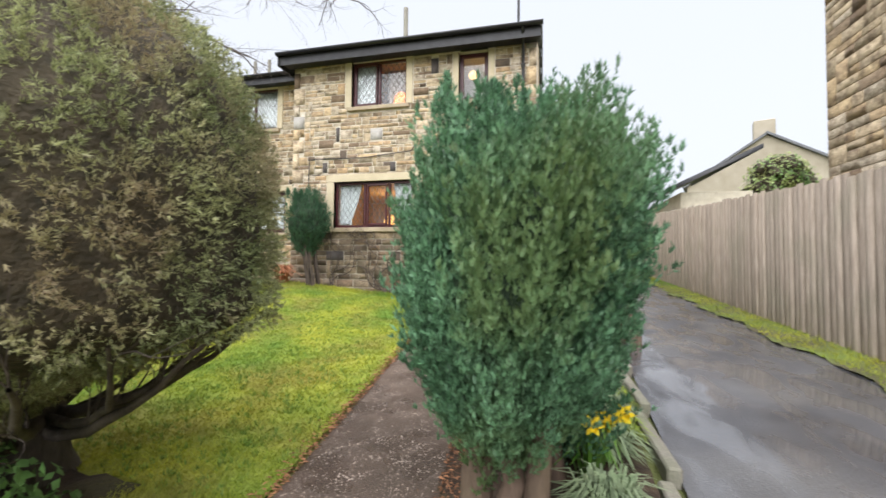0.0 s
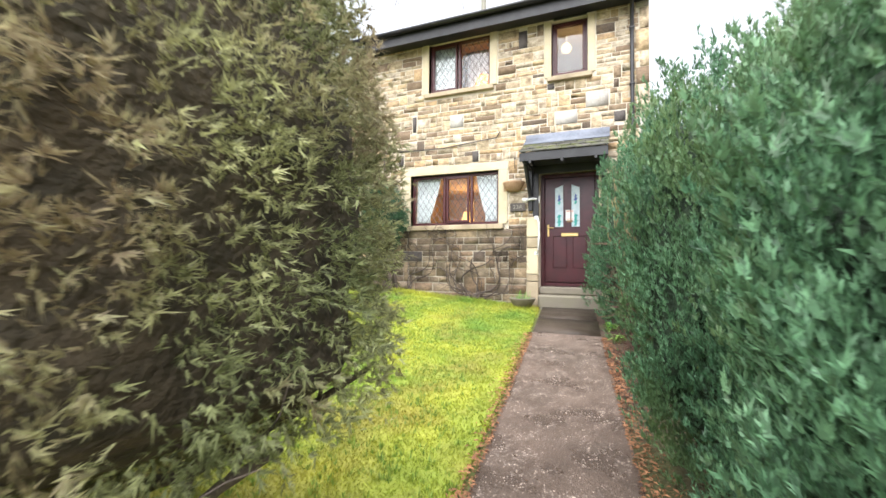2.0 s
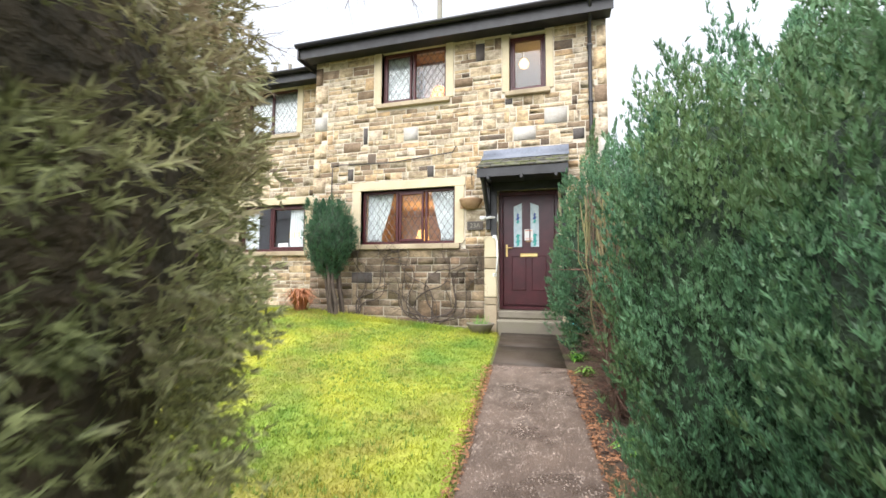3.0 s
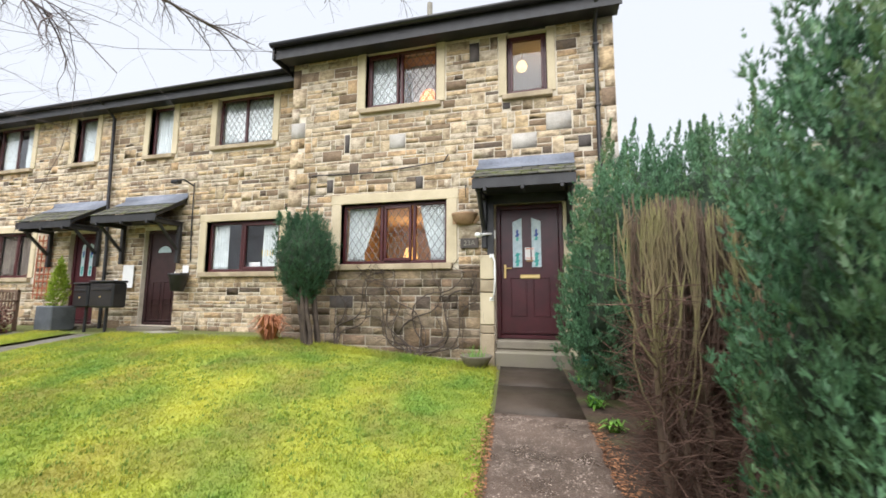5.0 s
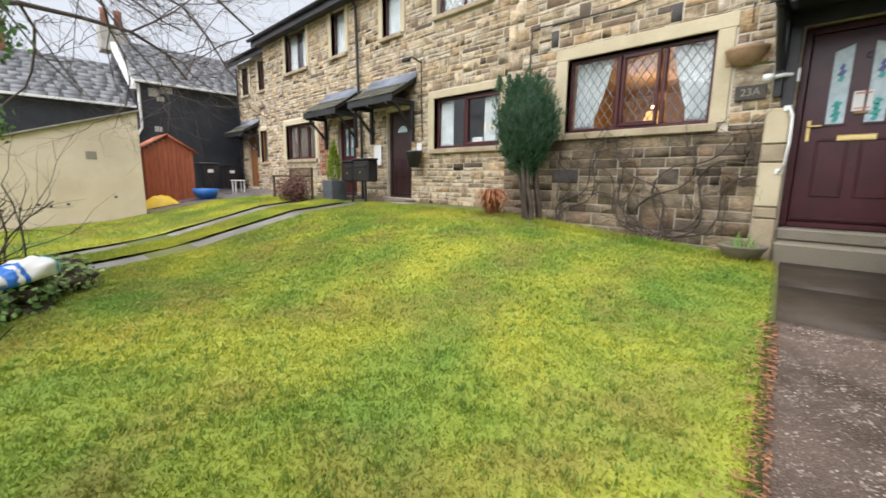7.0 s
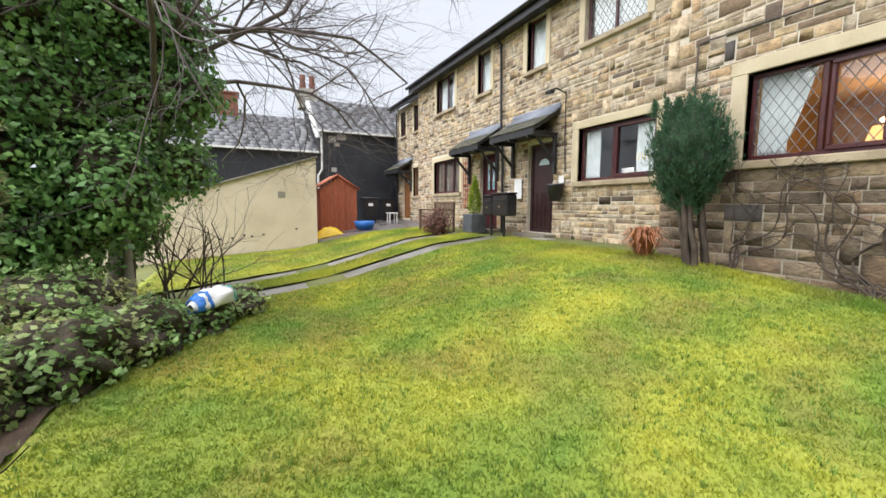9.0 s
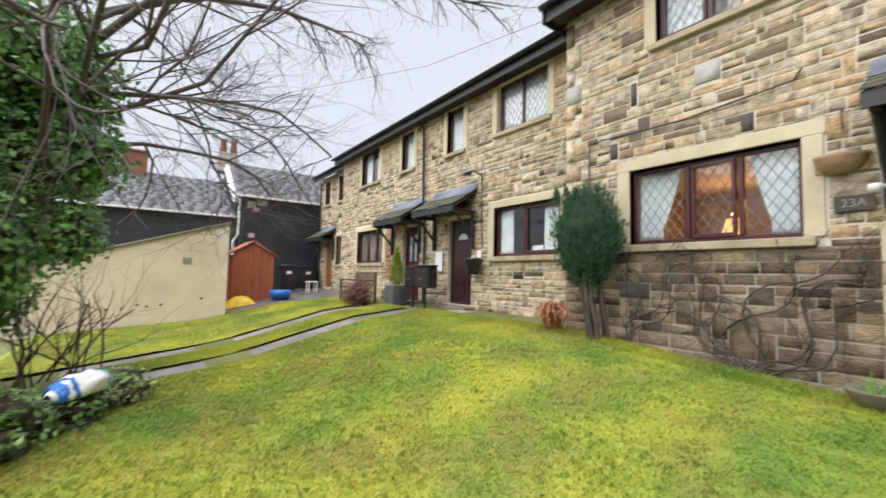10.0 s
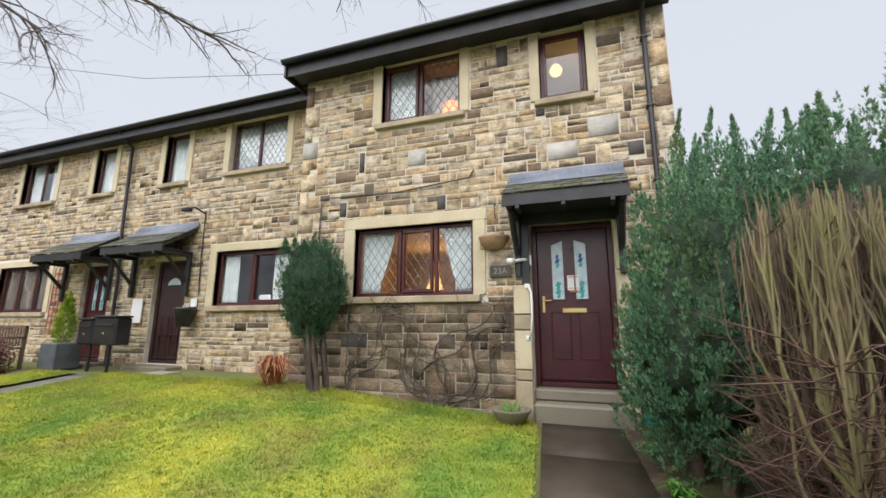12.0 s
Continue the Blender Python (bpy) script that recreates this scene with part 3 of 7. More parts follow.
def curtain(x0, x1, z0, z1, y, mat, parent, swept=0, seed=0):
    """A gathered curtain; swept 1 or -1 draws its lower part to the right or left."""
    rs = np.random.RandomState(seed)
    nu, nv = 60, 14
    v = []
    ph = rs.rand() * 6
    for r in range(nv + 1):
        t = r / nv
        z = z1 + (z0 - z1) * t
        k = 1.0 if not swept else 1 - 0.42 * min(1, t / 0.85) ** 1.3
        for c in range(nu + 1):
            s = c / nu
            if swept > 0:
                x = x1 - (x1 - x0) * (1 - s) * k
            elif swept < 0:
                x = x0 + (x1 - x0) * s * k
            else:
                x = x0 + (x1 - x0) * s
            v.append((x, y + 0.018 * math.sin(s * 46 + ph + 0.6 * math.sin(3 * t)) * (0.6 + 0.4 * t) + 0.006 * math.sin(s * 117), z))
    f = [[r * (nu + 1) + c, r * (nu + 1) + c + 1, (r + 1) * (nu + 1) + c + 1, (r + 1) * (nu + 1) + c] for r in range(nv) for c in range(nu)]
    ob = mesh_np("curtain", v, f, mat, None, smooth=True)
    sol = ob.modifiers.new("thickness", "SOLIDIFY")
    sol.thickness = 0.003
    return tagged(ob, "white net curtain behind the window", "curtain", group="net curtains")


def window(name, x0, x1, z0, z1, y, splits, parent, leaded=True, sill=0.1, lintel=0.0, jamb=0.17, head=True, label="", seed=0, mat_frame=None, opener=None):
    """A window in a wall whose face is at y: dressed surround, frame, panes and leading."""
    mat_frame = mat_frame or m_upvc
    win = thing(name, (x0 + x1) / 2, y, z0, label=label or "dark rosewood window with leaded panes in a pale stone surround", category="window", kind="structure")
    yo = y - 0.028
    if lintel:
        box("lintel", x0 - jamb - 0.02, x1 + jamb + 0.02, yo, y + 0.2, z1, z1 + lintel, m_dressed, win, bevel=0.008)
    for a, b in ((x0 - jamb, x0), (x1, x1 + jamb)):
        box("stone_jamb", a, b, yo, y + 0.2, z0, z1, m_dressed, win, bevel=0.008)
    box("window_sill", x0 - jamb * 0.6, x1 + jamb * 0.6, y - 0.085, y + 0.2, z0 - sill, z0, m_sill, win, bevel=0.01)
    yf, fw = y + 0.085, 0.055
    edges = [x0, *splits, x1]
    bm = bmesh.new()
    add_box(bm, x0 + 0.004, x1 - 0.004, yf, yf + 0.07, z0 + 0.004, z0 + fw + 0.01, 0.008)
    add_box(bm, x0 + 0.004, x1 - 0.004, yf, yf + 0.07, z1 - fw, z1 - 0.004, 0.008)
    for k, xe in enumerate(edges):
        w = fw if k in (0, len(edges) - 1) else fw * 1.1
        a = xe + 0.004 if k == 0 else xe - w if k == len(edges) - 1 else xe - w / 2
        add_box(bm, a, a + w - (0.004 if k == 0 else 0.004), yf, yf + 0.07, z0 + fw + 0.01, z1 - fw, 0.008)
    part("window_frame", bm, mat_frame, win)
    for k, (a, b) in enumerate(zip(edges, edges[1:])):
        pa, pb = a + fw * 0.9, b - fw * 0.9
        za, zb = z0 + fw + 0.01, z1 - fw
        if opener == k:
            bm = bmesh.new()
            s = 0.045
            add_box(bm, pa, pb, yf - 0.02, yf + 0.05, za - 0.01, za + s, 0.008)
            add_box(bm, pa, pb, yf - 0.02, yf + 0.05, zb - s, zb + 0.01, 0.008)
            add_box(bm, pa, pa + s, yf - 0.02, yf + 0.05, za + s, zb - s, 0.008)
            add_box(bm, pb - s, pb, yf - 0.02, yf + 0.05, za + s, zb - s, 0.008)
            part("sash", bm, mat_frame, win)
            pa, pb, za, zb = pa + s, pb - s, za + s, zb - s
        pane = box("pane", pa - 0.004, pb + 0.004, yf + 0.026, yf + 0.04, za - 0.004, zb + 0.004, m_glass, win, bevel=0)
        pane.visible_shadow = False
        if leaded:
            v, f = lattice(pa, pb, za, zb, yf + 0.02)
            mesh_np("leading", v, f, m_leading, pane)
    return win


m_leading = material("lead_strip", (0.15, 0.155, 0.165), (0.24, 0.245, 0.25), 5, 0.5, 0, 40, metal=0.2)


def room(name, x0, x1, y0, y1, z0, z1, mat, label):
    """A closed room behind a window; its front is the house wall."""
    bm = bmesh.new()
    t = 0.05
    add_box(bm, x0 - t, x1 + t, y1, y1 + t, z0 - t, z1 + t)
    add_box(bm, x0 - t, x0, y0, y1, z0 - t, z1 + t)
    add_box(bm, x1, x1 + t, y0, y1, z0 - t, z1 + t)
    add_box(bm, x0, x1, y0, y1, z0 - t, z0)
    add_box(bm, x0, x1, y0, y1, z1, z1 + t)
    return tagged(part(name, bm, mat), label, "room", kind="structure")


def point_lamp(name, x, y, z, energy, colour=(1.0, 0.62, 0.26), size=0.08):
    d = bpy.data.lights.new(name, "POINT")
    d.energy, d.color, d.shadow_soft_size = energy, colour, size
    ob = new(name, d)
    ob.location = (x, y, z)
    return ob


def gutter_run(parent, x0, x1, y, z, r=0.06):
    a = np.linspace(math.pi, 2 * math.pi, 9)
    v = [(x, y + s * math.cos(t), z + s * math.sin(t)) for x in (x0, x1) for s in (r, r - 0.008) for t in a]
    f = []
    for k in range(8):
        f.append([k, k + 1, 18 + k + 1, 18 + k])
        f.append([9 + k + 1, 9 + k, 27 + k, 27 + k + 1])
    f += [[0, 18, 27, 9], [8, 17, 35, 26]]
    f += [[k, 9 + k, 9 + k + 1, k + 1] for k in range(8)] + [[18 + k + 1, 27 + k + 1, 27 + k, 18 + k] for k in range(8)]
    return mesh_np("gutter", v, f, m_gutter, parent, "black half-round gutter")


def roof(parent, x0, x1, y_eave, z_eave, y_ridge, z_ridge, mat, rows=14, lift=0.0):
    """Two slopes of overlapping slates as rows, joined."""
    chunks = []
    for back in (0, 1):
        ye = y_eave if not back else 2 * y_ridge - y_eave
        for r in range(rows):
            t0, t1 = r / rows, min(1.0, (r + 1.25) / rows)
            ya, yb = ye + (y_ridge - ye) * t0, ye + (y_ridge - ye) * t1
            za, zb = z_eave + (z_ridge - z_eave) * t0, z_eave + (z_ridge - z_eave) * t1
            x = x0 - (0.15 if r % 2 else 0)
            while x < x1:
                a, b = max(x, x0), min(x + 0.3, x1)
                if b - a > 0.02:
                    v = np.array([(a + 0.003, ya, za + 0.035), (b - 0.003, ya, za + 0.035), (b - 0.003, yb, zb + 0.012), (a + 0.003, yb, zb + 0.012),
                                  (a + 0.003, ya, za + 0.012), (b - 0.003, ya, za + 0.012), (b - 0.003, yb, zb - 0.005), (a + 0.003, yb, zb - 0.005)])
                    f = np.array([[0, 1, 2, 3], [4, 5, 1, 0], [7, 6, 5, 4], [0, 3, 7, 4], [1, 5, 6, 2]])
                    chunks.append((v, f if not back else f[:, ::-1]))
                x += 0.3
    v, f = joined(chunks)
    ob = mesh_np("roof", v, f, mat, parent)
    return tagged(ob, "overlapping grey slates", kind="stuff")


# ---- main house ----
house = thing("house", -1.1, 2, 0, label="buff sandstone end house with dark eaves and rosewood windows", category="house")
HOLES = [(-2.74, -0.81, 1.53, 2.6), (-2.34, -1.0, 4.33, 5.42), (0.21, 0.86, 4.28, 5.36), (-0.02, 1.04, 0.3, 2.5)]
wall_slab("wall", -3.85, 1.88, -0.5, 5.45, 0.0, 0.3, HOLES, m_mortar, house, "pale mortar between sandstone blocks")
bm = bmesh.new()
add_box(bm, -3.85, -3.55, 0.3, 8, -0.5, 5.45)
add_box(bm, 1.58, 1.88, 0.3, 8, -0.5, 5.45)
add_box(bm, -3.55, 1.58, 7.7, 8, -0.5, 5.45)
part("side_wall", bm, m_mortar, house)
for xa, xb in ((-3.85, -3.55), (1.58, 1.88)):
    bm = bmesh.new()
    vs = [bm.verts.new(c) for c in ((xa, 0.0, 5.45), (xa, 8, 5.45), (xa, 4, 7.3), (xb, 0.0, 5.45), (xb, 8, 5.45), (xb, 4, 7.3))]
    for f in ((0, 2, 1), (3, 4, 5), (0, 3, 5, 2), (1, 2, 5, 4), (0, 1, 4, 3)):
        bm.faces.new([vs[k] for k in f])
    part("gable", bm, m_stone_far, house)
roof(house, -4.05, 2.0, -0.4, 5.6, 4, 7.6, m_slate_far)
bm = bmesh.new()
add_box(bm, -4.02, 1.97, -0.36, -0.335, 5.34, 5.62, 0.004)
part("fascia", bm, m_black, house, "black painted fascia board")
box("soffit", -4.0, 1.95, -0.335, 0.0, 5.4, 5.42, m_black, house)
gutter_run(house, -4.07, 2.01, -0.43, 5.6, 0.065)
box("verge_board", -4.06, -4.02, -0.4, 0.3, 5.32, 5.6, m_black, house)
tube_part("downpipe", [(1.6, -0.43, 5.55), (1.6, -0.3, 5.4), (1.6, -0.09, 5.25), (1.6, -0.08, 4.5), (1.6, -0.08, 2.5), (1.6, -0.08, 0.0)], 0.034, m_gutter, house, "black plastic downpipe")
for zc in (4.9, 3.9, 2.9, 1.9):
    box("pipe_clip", 1.555, 1.645, -0.122, 0.0, zc, zc + 0.03, m_gutter, house, bevel=0.006)
tube_part("flue_pipe", [(-1.9, 2.5, 6.4), (-1.9, 2.5, 8.2)], 0.07, m_kerb, house, "pale roof vent pipe")
tube_part("flue_pipe", [(1.35, 2.5, 6.4), (1.35, 2.5, 8.1)], 0.035, m_black, house, "dark roof vent pipe")

window("window_1", -2.74, -0.81, 1.53, 2.6, 0, [-2.0, -1.4], house, lintel=0.17, jamb=0.18, opener=1, label="dark rosewood three-pane leaded window with net curtains")
window("window_2", -2.34, -1.0, 4.33, 5.42, 0, [-1.68], house, sill=0.09, jamb=0.15, opener=0, label="dark rosewood leaded bedroom window under the eaves")
window("window_3", 0.21, 0.86, 4.28, 5.36, 0, [], house, sill=0.09, jamb=0.13, leaded=False, opener=0, label="narrow dark rosewood landing window under the eaves")
box("vent_grille", 0.25, 0.85, -0.03, 0.02, 5.37, 5.44, m_gutter, house)

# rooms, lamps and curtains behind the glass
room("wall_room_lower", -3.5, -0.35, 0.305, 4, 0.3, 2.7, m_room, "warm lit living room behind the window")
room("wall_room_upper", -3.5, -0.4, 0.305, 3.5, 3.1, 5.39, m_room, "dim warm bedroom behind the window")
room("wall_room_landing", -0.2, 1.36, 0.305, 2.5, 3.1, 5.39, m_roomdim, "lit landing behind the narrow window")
curtain(-2.68, -2.12, 1.6, 2.56, 0.2, m_curtain, None, swept=-1, seed=1)
curtain(-1.33, -0.87, 1.6, 2.56, 0.2, m_curtain, None, swept=1, seed=2)
curtain(-2.28, -1.70, 4.4, 5.38, 0.185, m_curtain, None, swept=0, seed=3)
curtain(-1.66, -1.04, 4.4, 5.385, 0.57, m_curtain, None, swept=0, seed=4)


def pendant(x, y, z, r, mat, energy, label):
    t = thing("ceiling_lamp", x, y, z, label=label, category="lamp")
    lathe("shade", [(0.01, z + r), (r * 0.6, z + r * 0.8), (r, z), (r * 0.75, z - r * 0.7), (0.01, z - r)], x, y, mat, t)
    tube_part("cord", [(x, y, z + r), (x, y, z + r + 0.35)], 0.006, m_white, t)
    point_lamp("lamp_light", x + 0.83, y, z - 0.05, energy)


def table_lamp(x, y, z, mat, energy, label):
    t = thing("table_lamp", x, y, z, label=label, category="lamp")
    lathe("base", [(0.09, z), (0.09, z + 0.02), (0.03, z + 0.06), (0.05, z + 0.16), (0.02, z + 0.26)], x, y, m_brass, t)
    lathe("shade", [(0.17, z + 0.24), (0.1, z + 0.48)], x, y, mat, t)
    if energy:
        point_lamp("lamp_light", x, y, z + 0.56, energy, size=0.03)


def side_table(x, y, z0, z1, w):
    t = thing("side_table", x, y, z0, label="small dark wooden table inside the window", category="table")
    box("tabletop", x - w, x + w, y - 0.2, y + 0.2, z1 - 0.03, z1, m_bench, t)
    for a in (-1, 1):
        for b in (-1, 1):
            box("leg", x + a * (w - 0.04) - 0.02, x + a * (w - 0.04) + 0.02, y + b * 0.16 - 0.02, y + b * 0.16 + 0.02, z0, z1 - 0.03, m_bench, t)


side_table(-1.1, 1.0, 0.3, 1.55, 0.35)
table_lamp(-1.12, 1.0, 1.55, m_lampy, 2, "lit table lamp with a yellow shade")
side_table(-2.0, 2.2, 0.3, 1.6, 0.5)
table_lamp(-2.2, 2.2, 1.6, m_lamp, 11, "bright table lamp with an amber shade")
side_table(-1.24, 0.54, 3.1, 4.3, 0.3)
dome = thing("table_lamp", -1.24, 0.36, 4.3, label="lit lamp with an orange dome shade inside the bedroom window", category="lamp")
lathe("base", [(0.07, 4.3), (0.07, 4.32), (0.02, 4.34), (0.02, 4.44)], -1.24, 0.36, m_brass, dome)
lathe("shade", [(0.18, 4.42), (0.18, 4.52), (0.155, 4.64), (0.09, 4.73), (0.01, 4.76)], -1.24, 0.36, m_lampo, dome)
pendant(0.42, 0.62, 5.12, 0.10, m_globe, 4, "round lit globe lamp on the landing")
bm = bmesh.new()
add_box(bm, -2.08, -1.92, 0.215, 0.235, 1.54, 1.62, 0.003, None)
tagged(part("window_card", bm, m_paper), "small white card leaning inside the window", "card")


# ---- front door, steps and canopy ----
def panel_door(name, x0, x1, z0, z1, y, mat, label, arched=True, glazed=True, parent=None):
    d = thing(name, (x0 + x1) / 2, y, z0, label=label, category="door", kind="structure")
    fw = 0.07
    bm = bmesh.new()
    add_box(bm, x0, x0 + fw, y - 0.03, y + 0.07, z0, z1, 0.008)
    add_box(bm, x1 - fw, x1, y - 0.03, y + 0.07, z0, z1, 0.008)
    add_box(bm, x0 + fw, x1 - fw, y - 0.03, y + 0.07, z1 - fw, z1, 0.008)
    add_box(bm, x0 + fw, x1 - fw, y - 0.05, y + 0.07, z0, z0 + 0.06, 0.008)
    part("door_frame", bm, mat, d)
    a, b, zb, zt = x0 + fw + 0.004, x1 - fw - 0.004, z0 + 0.065, z1 - fw - 0.004
    w, h = b - a, zt - zb
    box("door_leaf", a, b, y, y + 0.05, zb, zt, mat, d, bevel=0.006)
    bm = bmesh.new()
    for s in (0.16, 0.55):
        for q0, q1 in ((0.28, 0.47), ) if glazed else ((0.08, 0.28), (0.33, 0.47)):
            xa, xb = a + w * s, a + w * (s + 0.29)
            za, zc = zb + h * q0 - h * 0.14, zb + h * q1 - h * 0.02
            add_box(bm, xa, xb, y - 0.014, y + 0.002, za, za + 0.022, 0.005)
            add_box(bm, xa, xb, y - 0.014, y + 0.002, zc - 0.022, zc, 0.005)
            add_box(bm, xa, xa + 0.022, y - 0.014, y + 0.002, za + 0.022, zc - 0.022, 0.005)
            add_box(bm, xb - 0.022, xb, y - 0.014, y + 0.002, za + 0.022, zc - 0.022, 0.005)
    add_box(bm, a + 0.03, b - 0.03, y - 0.02, y + 0.002, zb + 0.02, zb + 0.05, 0.006)
    part("panel_moulding", bm, mat, d)
    if glazed:
        for s, tilt in ((0.21, 1), (0.54, -1)):
            xa, xb = a + w * s, a + w * (s + 0.165)
            za, zc = zb + h * 0.53, zb + h * 0.93
            drop = 0.06
            zl, zr = (zc - drop, zc) if tilt > 0 else (zc, zc - drop)
            rim = 0.02
            bm = bmesh.new()
            outer = [(xa - rim, za - rim), (xb + rim, za - rim), (xb + rim, zr + rim), (xa - rim, zl + rim)]
            inner = [(xa, za), (xb, za), (xb, zr), (xa, zl)]
            o = [bm.verts.new((x, y - 0.016, z)) for x, z in outer]
            n_ = [bm.verts.new((x, y - 0.016, z)) for x, z in inner]
            o2 = [bm.verts.new((x, y + 0.001, z)) for x, z in outer]
            n2 = [bm.verts.new((x, y + 0.001, z)) for x, z in inner]
            for k in range(4):
                l = (k + 1) % 4
                bm.faces.new((o[k], o[l], n_[l], n_[k]))
                bm.faces.new((o[k], o2[k], o2[l], o[l]))
                bm.faces.new((n_[l], n2[l], n2[k], n_[k]))
            part("glazing_bead", bm, mat, d)
            bm = bmesh.new()
            bm.faces.new([bm.verts.new((x, y - 0.004, z)) for x, z in inner])
            light = part("door_light", bm, m_paleglass, d, "pale leaded stained-glass light")
            mid = (xa + xb) / 2
            for k, (zz, mm) in enumerate(((0.06, m_teal), (0.13, m_teal), (0.2, m_teal), (0.27, m_teal), (0.62, m_teal), (0.7, m_bluesglass), (0.78, m_bluesglass))):
                z_ = za + (zc - drop - za) * zz
                bm = bmesh.new()
                sx = (0.045 if k % 2 else 0.03) * (1 if k < 5 else 0.8)
                pts = [(mid - sx, z_ - 0.02), (mid + 0.01, z_ - 0.035), (mid + sx, z_ + 0.02), (mid - 0.005, z_ + 0.04)]
                bm.faces.new([bm.verts.new((x, y - 0.0075, z)) for x, z in pts])
                part("coloured_glass", bm, mm, light)
    if arched and not glazed:
        v, f = tube([(x0 + (x1 - x0) / 2 + 0.2 * math.cos(t), y - 0.012, zb + h * 0.78 + 0.16 * math.sin(t)) for t in np.linspace(0, math.pi, 14)], [0.014] * 14, 6)
        mesh_np("fanlight_bead", v, f, mat, d)
        v = [(x0 + (x1 - x0) / 2, y - 0.006, zb + h * 0.78)] + [(x0 + (x1 - x0) / 2 + 0.19 * math.cos(t), y - 0.006, zb + h * 0.78 + 0.15 * math.sin(t)) for t in np.linspace(0, math.pi, 14)]
        mesh_np("fanlight", v, [[0, k + 2, k + 1] for k in range(13)], m_paleglass, d, "pale half-round glass light")
    return d, a, b, zb, zt


door, da, db, dzb, dzt = panel_door("door_1", -0.02, 1.04, 0.33, 2.48, 0.23, m_door, "closed maroon front door with two stained-glass lights")
bm = bmesh.new()
add_box(bm, 0.36, 0.67, 0.206, 0.23, 1.275, 1.345, 0.008)
lb = part("letter_plate", bm, m_brass, door, "polished brass letter plate")
box("letter_flap", 0.385, 0.645, 0.2, 0.208, 1.288, 1.332, m_brass, lb, bevel=0.003)
bm = bmesh.new()
add_box(bm, 0.098, 0.138, 0.212, 0.231, 1.28, 1.51, 0.006)
add_box(bm, 0.105, 0.23, 0.165, 0.185, 1.435, 1.455, 0.006)
add_box(bm, 0.108, 0.128, 0.168, 0.214, 1.435, 1.455, 0.004)
part("door_handle", bm, m_brass, door, "brass lever handle on a long plate")
v, f = tube([(0.515 + 0.018 * math.cos(t), 0.221, 2.13 + 0.03 * math.sin(t)) for t in np.linspace(0, 2 * math.pi, 13)], [0.006] * 13, 6)
mesh_np("knocker", v, f, m_gutter, door, "small dark door knocker")
notice = thing("notice", 0.515, 0.2, 1.62, label="white printed notice on the front door", category="notice")
box("sheet", 0.44, 0.59, 0.217, 0.2225, 1.58, 1.78, m_paper, notice, bevel=0)
box("print_bar", 0.455, 0.575, 0.2135, 0.2165, 1.75, 1.765, m_pink, notice, bevel=0)
box("print_bar", 0.455, 0.575, 0.2135, 0.2165, 1.60, 1.612, m_pink, notice, bevel=0)
box("holder", 0.46, 0.57, 0.205, 0.2225, 1.545, 1.58, m_terracotta, notice, bevel=0.006)
step_ob = thing("doorstep", 0.5, -0.1, gz(0.5, -0.3), label="two-tier worn sandstone doorstep with mossy edges", category="step")
box("threshold", -0.01, 1.1, -0.06, 0.3, 0.19, 0.325, m_step, step_ob, bevel=0.02)
box("lower_step", 0.0, 1.12, -0.3, 0.3, -0.4, 0.185, m_step, step_ob, bevel=0.025)
pier = tagged(new("trim_door_quoins"), "large smooth sandstone quoins beside the front door", "stonework", kind="structure")
for k, (za, zb) in enumerate(((-0.1, 0.42), (0.42, 0.55), (0.55, 1.05), (1.05, 1.25), (1.25, 1.64))):
    box("quoin", -0.24, -0.022, -0.1, -0.002, za + 0.006, zb - 0.006, m_sill if k in (0, 1, 3) else m_dressed, pier, bevel=0.012)
for k, (za, zb) in enumerate(((-0.1, 0.5), (0.5, 0.95), (0.95, 1.4), (1.4, 1.8), (1.8, 2.45))):
    box("quoin", 1.045, 1.2, -0.05, -0.002, za + 0.006, zb - 0.006, m_dressed, pier, bevel=0.012)

box("head_board", -0.24, 1.2, -0.028, -0.002, 2.46, 2.62, m_black, door, "black painted board above the door")
box("side_board", -0.13, -0.024, -0.06, -0.002, 1.65, 2.455, m_black, door, "black painted board beside the door")
rail = thing("grab_rail", -0.1, 0, 1.2, label="white tubular grab rail beside the front door", category="rail")
tube_part("bar", [(-0.05, -0.1, 1.62), (-0.03, -0.15, 1.61), (0.0, -0.18, 1.53), (0.005, -0.18, 1.25), (-0.01, -0.17, 1.02), (-0.04, -0.14, 0.96), (-0.06, -0.1, 0.95)], 0.016, m_white, rail)
for zz in (1.62, 0.95):
    box("fixing_plate", -0.09, -0.02, -0.112, -0.1, zz - 0.03, zz + 0.03, m_white, rail)
lamp = thing("security_lamp", -0.16, -0.1, 1.95, label="white outdoor lamp on a wall arm above the quoins", category="lamp")
tube_part("arm", [(-0.05, -0.03, 1.98), (-0.13, -0.12, 1.97), (-0.2, -0.17, 1.95)], 0.022, m_white, lamp)
lathe("head", [(0.01, 1.985), (0.05, 1.98), (0.055, 1.94), (0.035, 1.905), (0.008, 1.9)], -0.25, -0.19, m_white, lamp)
box("wall_plate", -0.1, 0.0, -0.032, -0.02, 1.9, 2.04, m_white, lamp)
plate = thing("house_number", -0.43, 0, 1.84, label="dark slate number plate reading 23A beside the door", category="sign")
box("plate", -0.57, -0.27, -0.045, -0.03, 1.76, 1.92, m_darkstone, plate, bevel=0.008)
cu = bpy.data.curves.new("digits", "FONT")
cu.body, cu.size, cu.extrude, cu.align_x, cu.align_y = "23A", 0.115, 0.002, "CENTER", "CENTER"
tmp = bpy.data.objects.new("digits_tmp", cu)
scene.collection.objects.link(tmp)
bpy.context.view_layer.update()
